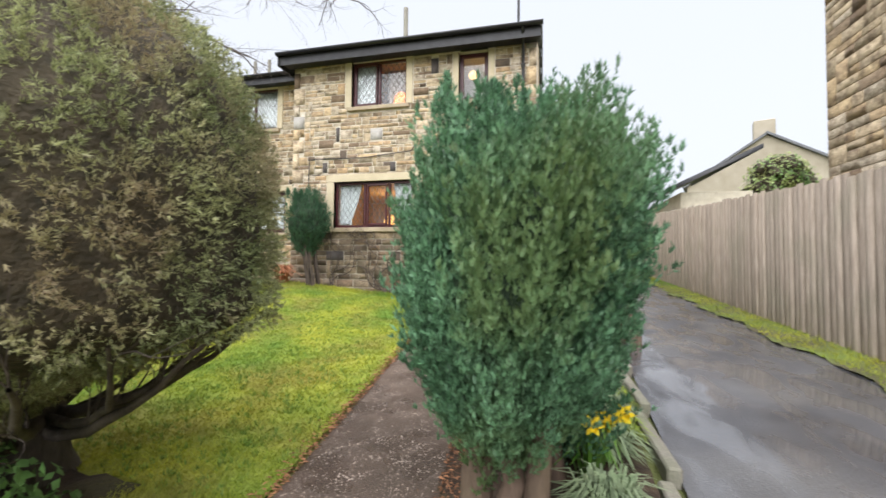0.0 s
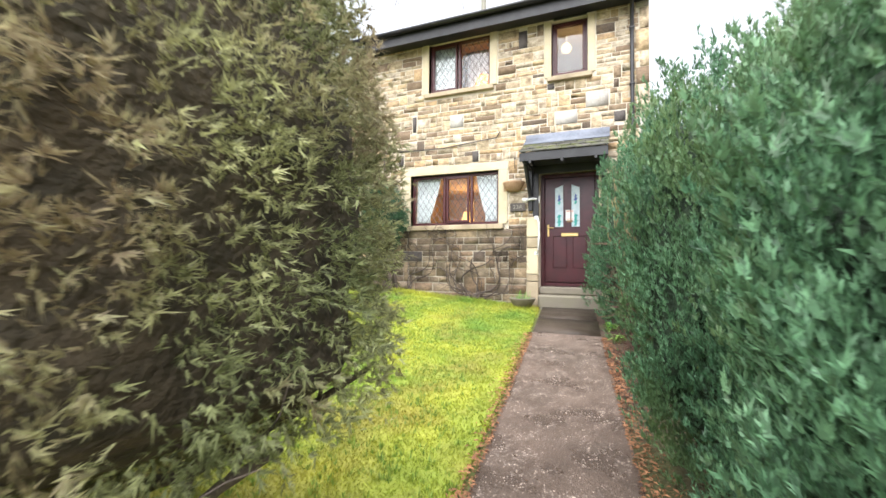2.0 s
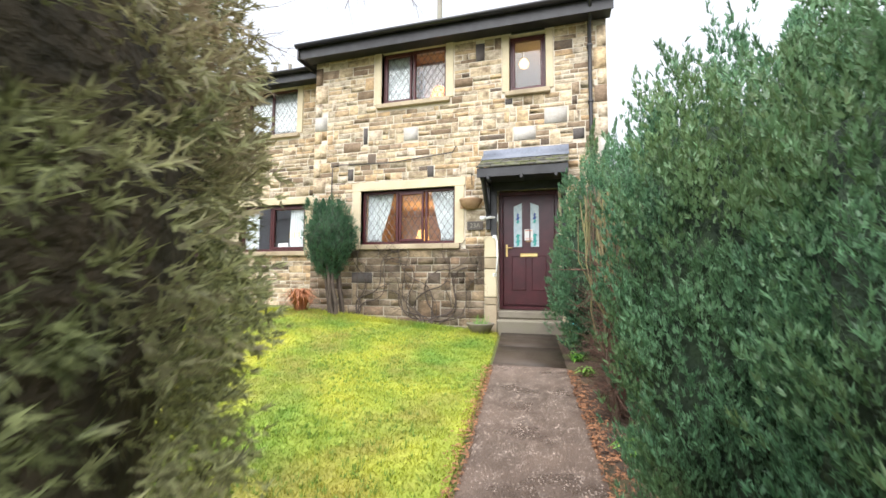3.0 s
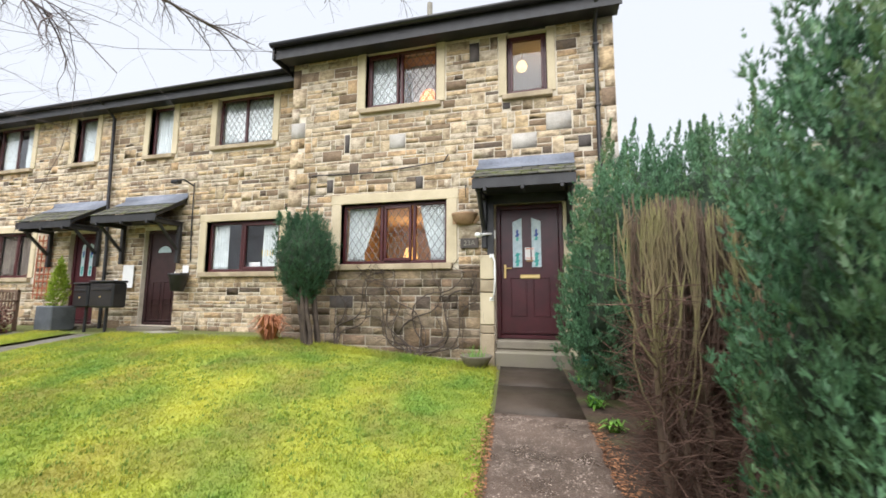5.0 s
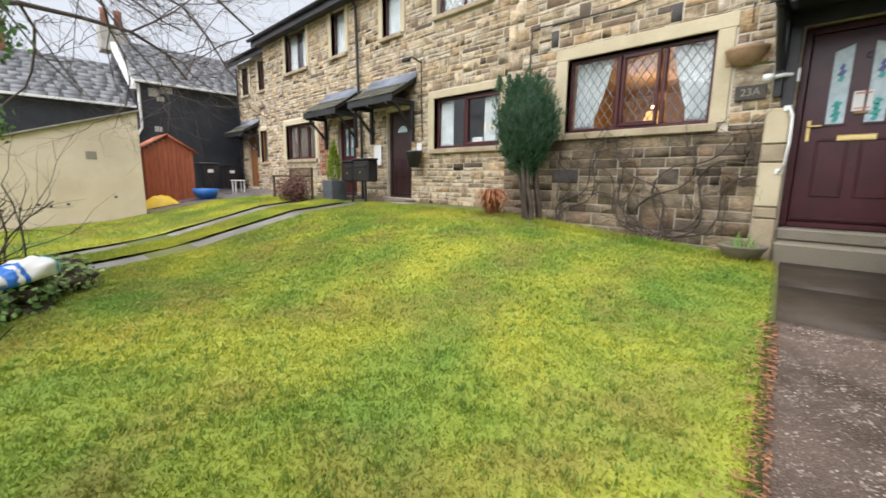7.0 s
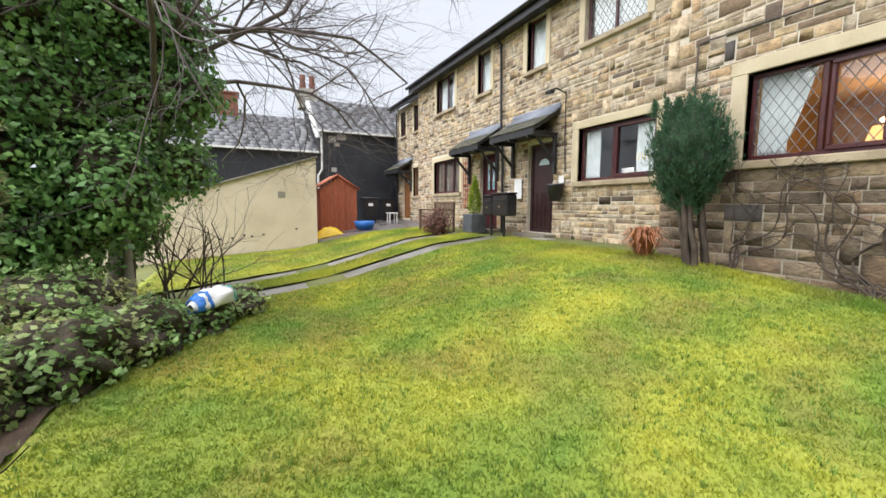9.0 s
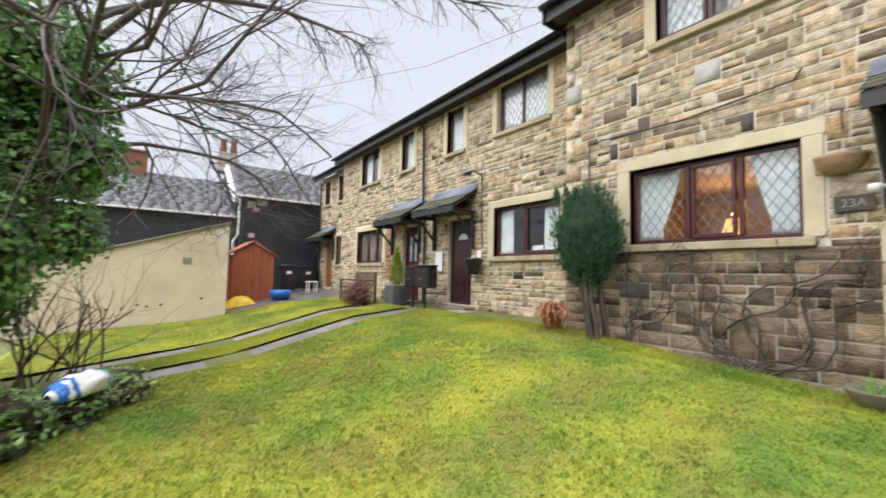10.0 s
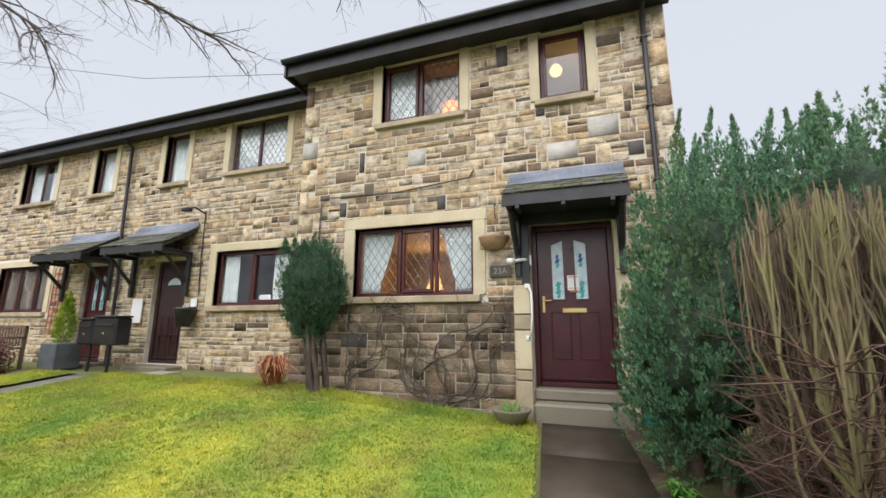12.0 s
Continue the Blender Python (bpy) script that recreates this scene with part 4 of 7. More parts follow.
me = bpy.data.meshes.new_from_object(tmp.evaluated_get(bpy.context.evaluated_depsgraph_get()))
bpy.data.objects.remove(tmp)
me.transform(pose(-0.42, -0.0475, 1.84, 90, 0, 0))
link("digits", me, m_kerb, plate, "pale painted digits")
basket = thing("wall_basket", -0.5, -0.02, 2.2, label="empty half-round terracotta wall planter", category="planter")
prof = [(0.06, 2.14), (0.14, 2.17), (0.19, 2.25), (0.21, 2.3), (0.22, 2.33), (0.2, 2.33), (0.18, 2.26)]
a = np.linspace(math.pi, 2 * math.pi, 15)
v = np.array([(-0.5 + r * math.cos(t), -0.03 + r * 0.8 * math.sin(t), z) for r, z in prof for t in a])
f = [[p * 15 + k, p * 15 + k + 1, (p + 1) * 15 + k + 1, (p + 1) * 15 + k] for p in range(len(prof) - 1) for k in range(14)]
mesh_np("bowl", v, f, m_terracotta, basket, smooth=True)
box("back_plate", -0.7, -0.3, -0.042, -0.03, 2.16, 2.33, m_terracotta, basket)
bracket = thing("wall_hook", -0.48, 0, 2.68, label="small rusty iron hook on the wall", category="hook")
tube_part("hook", [(-0.48, 0.0, 2.8), (-0.48, -0.09, 2.79), (-0.47, -0.1, 2.7), (-0.48, -0.04, 2.62), (-0.48, -0.02, 2.6)], 0.008, m_darkstone, bracket)


def canopy(name, x0, x1, y_wall, reach, z_top, z_low, label, brace=True):
    """A lean-to slate canopy with lead flashing, timber brackets and a fascia."""
    c = thing(name, (x0 + x1) / 2, y_wall, z_low, label=label, category="canopy")
    rows, rs = 4, np.random.RandomState(int(abs(x0) * 100))
    slope = (z_top - z_low) / reach
    for r in range(rows):
        ya, yb = y_wall - reach * (1 - r / rows) - 0.02, y_wall - reach * (1 - min(1, (r + 1.3) / rows))
        x = x0 - (0.1 if r % 2 else 0)
        while x < x1:
            p, q = max(x, x0), min(x + 0.24, x1)
            if q - p > 0.03:
                za, zb = z_low + slope * (ya - (y_wall - reach)), z_low + slope * (yb - (y_wall - reach))
                t = 0.016 + 0.006 * rs.rand()
                up = 0.018
                vv = [(p + 0.003, ya, za + up), (q - 0.003, ya, za + up + 0.004 * rs.rand()), (q - 0.003, yb, zb), (p + 0.003, yb, zb)]
                vv += [(X_, Y_, Z_ + t) for X_, Y_, Z_ in vv]
                mesh_np("slate", vv, [[4, 5, 6, 7], [0, 1, 5, 4], [3, 2, 1, 0], [1, 2, 6, 5], [2, 3, 7, 6], [3, 0, 4, 7]], m_moss, c)
            x += 0.24
    ya = y_wall - 0.28
    za = z_top - slope * 0.28
    vv = [(x0 - 0.01, ya, za + 0.045), (x1 + 0.01, ya, za + 0.045), (x1 + 0.01, y_wall - 0.03, z_top + 0.04), (x0 - 0.01, y_wall - 0.03, z_top + 0.04),
          (x1 + 0.01, y_wall - 0.026, z_top + 0.14), (x0 - 0.01, y_wall - 0.026, z_top + 0.14)]
    fl = mesh_np("flashing", vv, [[0, 1, 2, 3], [3, 2, 4, 5]], m_lead, c, "grey lead flashing")
    fl.modifiers.new("thickness", "SOLIDIFY").thickness = 0.006
    yf = y_wall - reach
    box("fascia", x0 + 0.01, x1 - 0.01, yf, yf + 0.03, z_low - 0.15, z_low + 0.005, m_black, c)
    for xs in (x0 + 0.02, x1 - 0.06):
        bm = bmesh.new()
        vs = [bm.verts.new(p) for p in ((xs, yf + 0.03, z_low - 0.06), (xs + 0.04, yf + 0.03, z_low - 0.06), (xs + 0.04, y_wall - 0.032, z_top - 0.08), (xs, y_wall - 0.032, z_top - 0.08),
                                        (xs, yf + 0.03, z_low), (xs + 0.04, yf + 0.03, z_low), (xs + 0.04, y_wall - 0.032, z_top - 0.005), (xs, y_wall - 0.032, z_top - 0.005))]
        for q in ((4, 5, 6, 7), (0, 3, 2, 1), (0, 1, 5, 4), (1, 2, 6, 5), (2, 3, 7, 6), (3, 0, 4, 7)):
            bm.faces.new([vs[k] for k in q])
        part("rafter", bm, m_black, c)
    box("ceiling_board", x0 + 0.02, x1 - 0.02, yf + 0.03, y_wall - 0.03, z_low - 0.09, z_low - 0.07, m_black, c)
    n_j = 3
    for k in range(n_j):
        xs = x0 + 0.2 + (x1 - x0 - 0.4) * k / (n_j - 1)
        box("joist", xs - 0.025, xs + 0.025, yf - 0.03, yf + 0.2, z_low - 0.2, z_low - 0.13, m_black, c, bevel=0.006)
    for xs in (x0 + 0.05, x1 - 0.13):
        br = box("bracket_post", xs, xs + 0.08, y_wall - 0.11, y_wall - 0.032, z_low - 0.95, z_low - 0.09, m_black, c, bevel=0.008)
        if brace:
            pts = [(xs + 0.04, y_wall - 0.1 - (reach - 0.24) * t, z_low - 0.66 + 0.5 * t) for t in np.linspace(0.0, 1.0, 7)]
            vv, ff = tube(pts, [0.04] * 7, 4)
            mesh_np("brace", vv, ff, m_black, br)
        box("bracket_arm", xs, xs + 0.08, yf + 0.04, y_wall - 0.11, z_low - 0.17, z_low - 0.092, m_black, c, bevel=0.008)
    return c


canopy("door_canopy", -0.26, 1.22, 0.0, 0.72, 3.08, 2.70, "dark lean-to door canopy with mossy slates and lead flashing")

cable = thing("wall_cable", -3.3, 0, 2.4, label="dark cable clipped along the stone wall", category="cable")
tube_part("cable_run", [(-3.38, -0.04, 2.35), (-3.39, -0.042, 2.7), (-3.38, -0.042, 3.12), (-3.34, -0.042, 3.17), (-2.8, -0.042, 3.15), (-2.0, -0.042, 3.14), (-1.3, -0.042, 3.2), (-0.85, -0.042, 3.24), (-0.78, -0.042, 3.35)], 0.012, m_darkstone, cable)

# ---- neighbouring row ----
row = thing("terrace_row", -9.3, 3, 0, label="long sandstone terrace set back beside the end house", category="house")
RH = [(-6.16, -4.38, 1.47, 2.53), (-13.25, -11.3, 1.4, 2.5), (-6.1, -4.68, 4.17, 5.27), (-7.95, -7.28, 4.12, 5.3), (-10.25, -9.56, 4.12, 5.3), (-13.05, -11.68, 4.12, 5.35),
      (-7.82, -6.9, 0.36, 2.42), (-10.05, -9.15, 0.34, 2.42)]
RY = 0.53
wall_slab("wall", -14.75, -3.86, -0.5, 5.4, RY, RY + 0.3, RH, m_mortar, row, "pale mortar between sandstone blocks")
bm = bmesh.new()
add_box(bm, -14.75, -14.45, RY + 0.3, 8.5, -0.5, 5.4)
add_box(bm, -14.45, -3.86, 8.2, 8.5, -0.5, 5.4)
part("side_wall", bm, m_mortar, row)
bm = bmesh.new()
vs = [bm.verts.new(c) for c in ((-14.75, RY, 5.4), (-14.75, 8.5, 5.4), (-14.75, 4.5, 7.2), (-14.45, RY, 5.4), (-14.45, 8.5, 5.4), (-14.45, 4.5, 7.2))]
for f in ((0, 2, 1), (3, 4, 5), (0, 3, 5, 2), (1, 2, 5, 4), (0, 1, 4, 3)):
    bm.faces.new([vs[k] for k in f])
part("gable", bm, m_stone_far, row)
roof(row, -14.95, -3.86, 0.16, 5.44, 4.5, 7.3, m_slate_far)
box("fascia", -14.92, -3.86, 0.19, 0.215, 5.22, 5.46, m_black, row, "black painted fascia board")
box("soffit", -14.9, -3.86, 0.215, RY, 5.28, 5.3, m_black, row)
gutter_run(row, -14.97, -3.87, 0.125, 5.44, 0.065)
tube_part("downpipe", [(-9.0, 0.125, 5.4), (-8.98, 0.3, 5.25), (-8.95, 0.44, 5.1), (-8.9, 0.45, 3.2), (-8.8, 0.45, 2.0), (-8.78, 0.45, 0.1)], 0.036, m_gutter, row, "black plastic downpipe")
for xx in (-7.6, -7.05):
    tube_part("flue_pipe", [(xx, 3.3, 6.6), (xx, 3.3, 7.6)], 0.055, m_kerb, row, "small pale roof vent pipe")
W2 = "dark rosewood window in a pale stone surround"
window("window_4", -6.16, -4.38, 1.47, 2.53, RY, [-5.35], row, lintel=0.15, jamb=0.16, leaded=False, opener=1, label=W2)
window("window_5", -13.25, -11.3, 1.4, 2.5, RY, [-12.6, -11.95], row, lintel=0.15, jamb=0.16, leaded=False, label=W2)
window("window_6", -6.1, -4.68, 4.17, 5.27, RY, [-5.42], row, sill=0.09, jamb=0.15, label="dark leaded upstairs window under the eaves")
window("window_7", -7.95, -7.28, 4.12, 5.28, RY, [], row, sill=0.09, jamb=0.15, leaded=False, label="narrow dark upstairs window under the eaves")
window("window_8", -10.25, -9.56, 4.12, 5.28, RY, [], row, sill=0.09, jamb=0.15, leaded=False, label="narrow dark upstairs window under the eaves")
window("window_9", -13.05, -11.68, 4.12, 5.28, RY, [-12.37], row, sill=0.09, jamb=0.15, leaded=False, label=W2)
room("wall_room_row", -14.4, -3.9, RY + 0.305, 4.2, 0.2, 5.2, m_roomdim, "unlit rooms behind the terrace windows")
for xa, xb, za, zb, sw in ((-6.1, -5.75, 1.53, 2.48, 0), (-4.9, -4.45, 1.53, 2.48, 0), (-6.05, -4.75, 4.3, 5.2, 0), (-7.93, -7.3, 4.2, 5.25, 0), (-10.23, -9.58, 4.2, 5.25, 0),
                           (-13.0, -12.5, 4.2, 5.25, 0), (-12.2, -11.75, 4.2, 5.25, 0), (-13.2, -12.65, 1.46, 2.45, 0), (-12.55, -12.0, 1.46, 2.45, 0), (-11.9, -11.35, 1.46, 2.45, 0)):
    curtain(xa, xb, za, zb, RY + 0.185, m_curtain_dim if xb < -11.3 and zb < 3 else m_curtain, None, swept=sw, seed=int(-xa * 10))
tagged(box("window_note", -4.92, -4.64, RY + 0.19, RY + 0.2, 1.80, 1.93, m_yellow), "yellow card standing inside the terrace window", "card")
tagged(box("window_sign", -5.22, -4.95, RY + 0.19, RY + 0.2, 1.56, 1.68, m_paper), "small white sign inside the terrace window", "card")
d2, *_r = panel_door("door_2", -7.82, -6.9, 0.36, 2.42, RY + 0.12, m_door_brown, "closed dark brown panelled door with an arched light", glazed=False)
box("door_handle", -7.0, -6.97, RY + 0.06, RY + 0.12, 1.35, 1.5, m_white, d2)
d3, *_r = panel_door("door_3", -10.05, -9.15, 0.34, 2.42, RY + 0.12, m_door, "closed maroon panelled door with small top lights", glazed=True)
box("letter_plate", -9.75, -9.45, RY + 0.095, RY + 0.12, 1.22, 1.28, m_brass, d3, "brass letter plate", bevel=0.004)
for xa, xb in ((-7.95, -6.75), (-10.2, -9.0)):
    s = thing("doorstep", (xa + xb) / 2, RY - 0.3, gz(xa, RY - 0.3), label="plain pale concrete doorstep", category="step", group="terrace doorsteps")
    box("tread", xa, xb, RY - 0.35, RY + 0.25, -0.1, 0.34, m_step, s, bevel=0.02)
    box("lower_step", xa - 0.05, xb + 0.05, RY - 0.7, RY - 0.352, -0.1, 0.22, m_step, s, bevel=0.02)
canopy("door_canopy", -8.45, -6.72, RY, 0.72, 3.05, 2.62, "mossy slate door canopy on black timber brackets")
canopy("door_canopy", -10.68, -9.0, RY, 0.72, 3.02, 2.58, "mossy slate door canopy on black timber brackets")

# ---- last house of the terrace ----
end = thing("end_house", -16.6, 4, 0, label="further sandstone house at the end of the terrace", category="house")
EH = [(-17.72, -16.85, 0.42, 2.45), (-16.45, -15.75, 1.4, 2.6), (-17.95, -17.3, 4.1, 5.2), (-16.35, -15.7, 4.1, 5.2)]
wall_slab("wall", -18.5, -14.76, -0.5, 5.4, 1.0, 1.3, EH, m_mortar, end)
bm = bmesh.new()
add_box(bm, -18.5, -18.2, 1.3, 8.5, -0.5, 5.4)
add_box(bm, -18.2, -14.76, 8.2, 8.5, -0.5, 5.4)
part("side_wall", bm, m_mortar, end)
roof(end, -18.6, -14.97, 0.62, 5.45, 4.7, 7.0, m_slate_far)
box("fascia", -18.6, -14.96, 0.65, 0.675, 5.22, 5.46, m_black, end)
gutter_run(end, -18.6, -14.98, 0.585, 5.44, 0.065)
tube_part("downpipe", [(-18.3, 0.9, 5.2), (-18.3, 0.92, 0.2)], 0.04, m_gutter, end)
d4, *_r = panel_door("door_4", -17.72, -16.85, 0.42, 2.45, 1.1, m_door_oak, "closed golden oak front door", glazed=False)
window("window_10", -16.45, -15.75, 1.4, 2.6, 1.0, [], end, leaded=False, lintel=0.12, mat_frame=m_door_oak, label="narrow oak-framed window")
window("window_11", -17.95, -17.3, 4.1, 5.2, 1.0, [], end, leaded=False, label=W2)
window("window_12", -16.35, -15.7, 4.1, 5.2, 1.0, [], end, leaded=False, label=W2)
room("wall_room_end", -18.15, -14.8, 1.31, 4.2, 0.2, 5.2, m_roomdim, "unlit rooms of the end house")
canopy("door_canopy", -18.4, -16.5, 1.0, 0.7, 2.95, 2.55, "dark slate canopy over the oak door")

# ---- buildings beyond the garden ----
lean = thing("lean_to", -13.6, -6, 0, label="cream rendered outbuilding with a sloping wall top", category="outbuilding")
vs2 = [(-3.7, -0.6), (-9.5, -1.0), (-9.5, 0.45), (-3.7, 2.36)]
bm = bmesh.new()
fr = [bm.verts.new((-12.5, yy, zz)) for yy, zz in vs2]
bk = [bm.verts.new((-12.8, yy, zz)) for yy, zz in vs2]
bm.faces.new(fr[::-1])
bm.faces.new(bk)
for k in range(4):
    l = (k + 1) % 4
    bm.faces.new((fr[k], fr[l], bk[l], bk[k]))
bmesh.ops.recalc_face_normals(bm, faces=bm.faces)
part("wall", bm, m_cream, lean)
mesh_np("coping", [(-12.44, -3.66, 2.37), (-12.44, -9.5, 0.46), (-12.86, -9.5, 0.46), (-12.86, -3.66, 2.37), (-12.44, -3.66, 2.43), (-12.44, -9.5, 0.52), (-12.86, -9.5, 0.52), (-12.86, -3.66, 2.43)],
        [[0, 1, 5, 4], [4, 5, 6, 7], [2, 3, 7, 6], [3, 0, 4, 7], [0, 3, 2, 1]], m_kerb, lean, "thin stone coping")
box("wall_return", -15.5, -12.8, -3.95, -3.7, -0.6, 2.2, m_cream, lean)
box("air_vent", -12.505, -12.49, -4.78, -4.58, 1.18, 1.36, m_kerb, lean, "small square grey air vent")
for yy, zz in ((-4.3, 0.25), (-5.2, 0.1), (-5.5, 0.06), (-5.7, 0.1), (-6.0, 0.02), (-6.3, 0.0)):
    box("air_hole", -12.503, -12.49, yy - 0.03, yy + 0.03, zz, zz + 0.05, m_darkstone, lean, bevel=0)


def dark_house(name, y0, y1, z_eave, z_ridge, x_front, depth, label):
    h = thing(name, x_front - depth / 2, (y0 + y1) / 2, 0, label=label, category="house")
    box("wall", x_front - depth, x_front, y0, y1, -0.6, z_eave, m_blackwall, h, bevel=0)
    xr = x_front - depth / 2
    chunks = []
    rows = 11
    rs = np.random.RandomState(5)
    for r in range(rows):
        t0, t1 = r / rows, min(1, (r + 1.25) / rows)
        xa, xb = x_front + 0.2 + (xr - x_front - 0.2) * t0, x_front + 0.2 + (xr - x_front - 0.2) * t1
        za, zb = z_eave - 0.08 + (z_ridge - z_eave + 0.08) * t0, z_eave - 0.08 + (z_ridge - z_eave + 0.08) * t1
        yy = y0 - 0.1 * (r % 2)
        while yy < y1:
            w = 0.34 + 0.2 * rs.rand()
            a, b = max(yy, y0), min(yy + w, y1)
            if b - a > 0.03:
                vv = np.array([(xa, a + 0.006, za + 0.06), (xa, b - 0.006, za + 0.06), (xb, b - 0.006, zb + 0.015), (xb, a + 0.006, zb + 0.015),
                               (xa, a + 0.006, za + 0.02), (xa, b - 0.006, za + 0.02), (xb, b - 0.006, zb), (xb, a + 0.006, zb)])
                chunks.append((vv, np.array([[0, 1, 2, 3], [4, 5, 1, 0], [0, 3, 7, 4], [1, 5, 6, 2]])))
            yy += w
    vv, ff = joined(chunks)
    tagged(mesh_np("roof", vv, ff, m_slate_far, h), "weathered stone-slate roof", kind="stuff")
    vv = [(xr, y0, z_ridge), (xr, y1, z_ridge), (x_front - depth, y1, z_eave), (x_front - depth, y0, z_eave), (x_front, y0, z_eave), (x_front, y1, z_eave)]
    mesh_np("roof_back", vv, [[0, 1, 2, 3]], m_slate_far, h)
    mesh_np("gable", [vv[0], vv[3], vv[4], vv[1], vv[2], vv[5]], [[0, 1, 2], [3, 5, 4]], m_blackwall, h)
    box("gutter", x_front + 0.14, x_front + 0.28, y0, y1, z_eave - 0.12, z_eave - 0.04, m_white, h, "pale eaves gutter")
    return h, xr


wing, wing_ridge = dark_house("dark_wing", -11.5, -2.56, 3.4, 5.25, -19.0, 5.2, "lower black-painted wing with a stone-slate roof")
tall, tall_ridge = dark_house("dark_house", -2.55, 7.5, 4.35, 6.35, -19.0, 6.0, "tall black-painted house with a stone-slate roof")
mesh_np("verge_board", [(-18.78, -2.7, 4.2), (-18.78, -2.5, 4.2), (tall_ridge, -2.5, 6.42), (tall_ridge, -2.7, 6.42), (-18.78, -2.7, 3.95), (-18.78, -2.5, 3.95), (tall_ridge, -2.5, 6.1), (tall_ridge, -2.7, 6.1)],
        [[0, 1, 2, 3], [4, 5, 1, 0], [0, 3, 7, 4], [1, 5, 6, 2]], m_white, tall, "white painted gable verge")
tube_part("downpipe", [(-18.9, -2.42, 4.2), (-18.9, -2.42, 2.6), (-18.9, -2.6, 2.3), (-18.9, -2.6, 0.1)], 0.05, m_white, tall, "pale downpipe")
for yy, zz, w, h in ((-2.1, 3.8, 0.35, 0.3), (-1.7, 3.95, 0.4, 0.25), (-1.85, 3.65, 0.25, 0.18), (-2.0, 2.5, 0.25, 0.2), (1.5, 1.6, 0.3, 0.25)):
    box("bare_stone", -19.0, -18.985, yy, yy + w, zz, zz + h, m_dressed_grey, tall, "patch of bare stone in the black paint", bevel=0.004)
bm = bmesh.new()
add_box(bm, tall_ridge - 0.4, tall_ridge + 0.4, -3.0, -2.1, 5.8, 6.75, 0.02)
part("chimney", bm, m_dressed_grey, tall, "pale rendered chimney stack")
for yy in (-2.75, -2.3):
    lathe("chimney_pot", [(0.15, 6.75), (0.17, 6.8), (0.13, 7.2), (0.15, 7.45), (0.12, 7.45)], tall_ridge, yy, m_brick, tall)
bm = bmesh.new()
add_box(bm, wing_ridge - 0.4, wing_ridge + 0.4, -6.6, -5.7, 4.8, 6.0, 0.02)
add_box(bm, wing_ridge - 0.46, wing_ridge + 0.46, -6.66, -5.64, 6.0, 6.1, 0.02)
part("chimney", bm, m_brick, wing, "squat brick chimney stack")

shed = thing("garden_shed", -15.4, -2.6, gz(-14.6, -2.6), label="small red-stained timber garden shed with a gabled roof", category="shed")
sz = gz(-14.6, -2.6)
for k in range(11):
    ya = -3.25 + k * 0.118
    top = sz + 1.55 + 0.42 * (1 - abs(ya + 0.059 + 2.6) / 0.66)
    box("board", -14.62, -14.6, ya + 0.003, ya + 0.115, sz, top, m_shed, shed, bevel=0.003)
box("body", -16.2, -14.625, -3.25, -1.95, sz, sz + 1.55, m_shed, shed, bevel=0)
for s, lbl in ((1, ""), (-1, "")):
    vv = [(-14.5, -2.6, sz + 2.03), (-14.5, -2.6 + s * 0.78, sz + 1.53), (-16.3, -2.6 + s * 0.78, sz + 1.53), (-16.3, -2.6, sz + 2.03)]
    rf = mesh_np("roof", vv, [[0, 1, 2, 3]], m_shed, shed, "red-stained roof boarding")
    rf.modifiers.new("thickness", "SOLIDIFY").thickness = 0.04
box("door_batten", -14.598, -14.585, -2.64, -2.56, sz + 0.1, sz + 1.6, m_shed, shed)


def wheelie_bin(x, y, w, d, h, label):
    z = gz(x, y)
    b = thing("wheelie_bin", x, y, z, label=label, category="bin")
    bm = bmesh.new()
    vs = add_box(bm, x - w / 2, x + w / 2, y - d / 2, y + d / 2, z + 0.03, z + h)
    for v_ in bm.verts:
        if v_.co.z < z + h / 2:
            v_.co.x, v_.co.y = x + (v_.co.x - x) * 0.82, y + (v_.co.y - y) * 0.8
    bmesh.ops.bevel(bm, geom=bm.edges[:], offset=0.03, segments=2, affect="EDGES")
    part("body", bm, m_gutter, b)
    box("lid", x - w / 2 - 0.03, x + w / 2 + 0.03, y - d / 2 - 0.03, y + d / 2 + 0.03, z + h, z + h + 0.06, m_gutter, b, bevel=0.025)
    tube_part("handle", [(x - w / 2, y - d / 2 - 0.05, z + h + 0.02), (x + w / 2, y - d / 2 - 0.05, z + h + 0.02)], 0.015, m_gutter, b)
    box("label_sticker", x + w / 2 - 0.006, x + w / 2 + 0.004, y - 0.1, y + 0.1, z + h * 0.7, z + h * 0.82, m_paper, b)


wheelie_bin(-17.3, -0.75, 0.6, 0.65, 1.05, "black wheelie bin beside the dark wall")
wheelie_bin(-18.2, 0.35, 0.55, 0.6, 0.95, "black wheelie bin near the oak door")
tub = thing("plastic_tub", -13.6, -1.95, gz(-13.6, -1.95), label="bright blue plastic tub on the yard", category="tub")
lathe("bowl", [(0.0, gz(-13.6, -1.95) + 0.02), (0.27, gz(-13.6, -1.95) + 0.02), (0.33, gz(-13.6, -1.95) + 0.3), (0.36, gz(-13.6, -1.95) + 0.3), (0.3, gz(-13.6, -1.95) + 0.08), (0.0, gz(-13.6, -1.95) + 0.08)], -13.6, -1.95, m_blue, tub)
stool = thing("plastic_stool", -15.8, -0.2, gz(-15.8, -0.2), label="white plastic step stool in the yard", category="stool")
z = gz(-15.8, -0.2)
box("seat", -16.0, -15.6, -0.4, 0.0, z + 0.4, z + 0.44, m_white, stool, bevel=0.012)
for a in (-15.97, -15.67):
    for b in (-0.37, -0.07):
        box("leg", a, a + 0.04, b, b + 0.04, z, z + 0.4, m_white, stool)
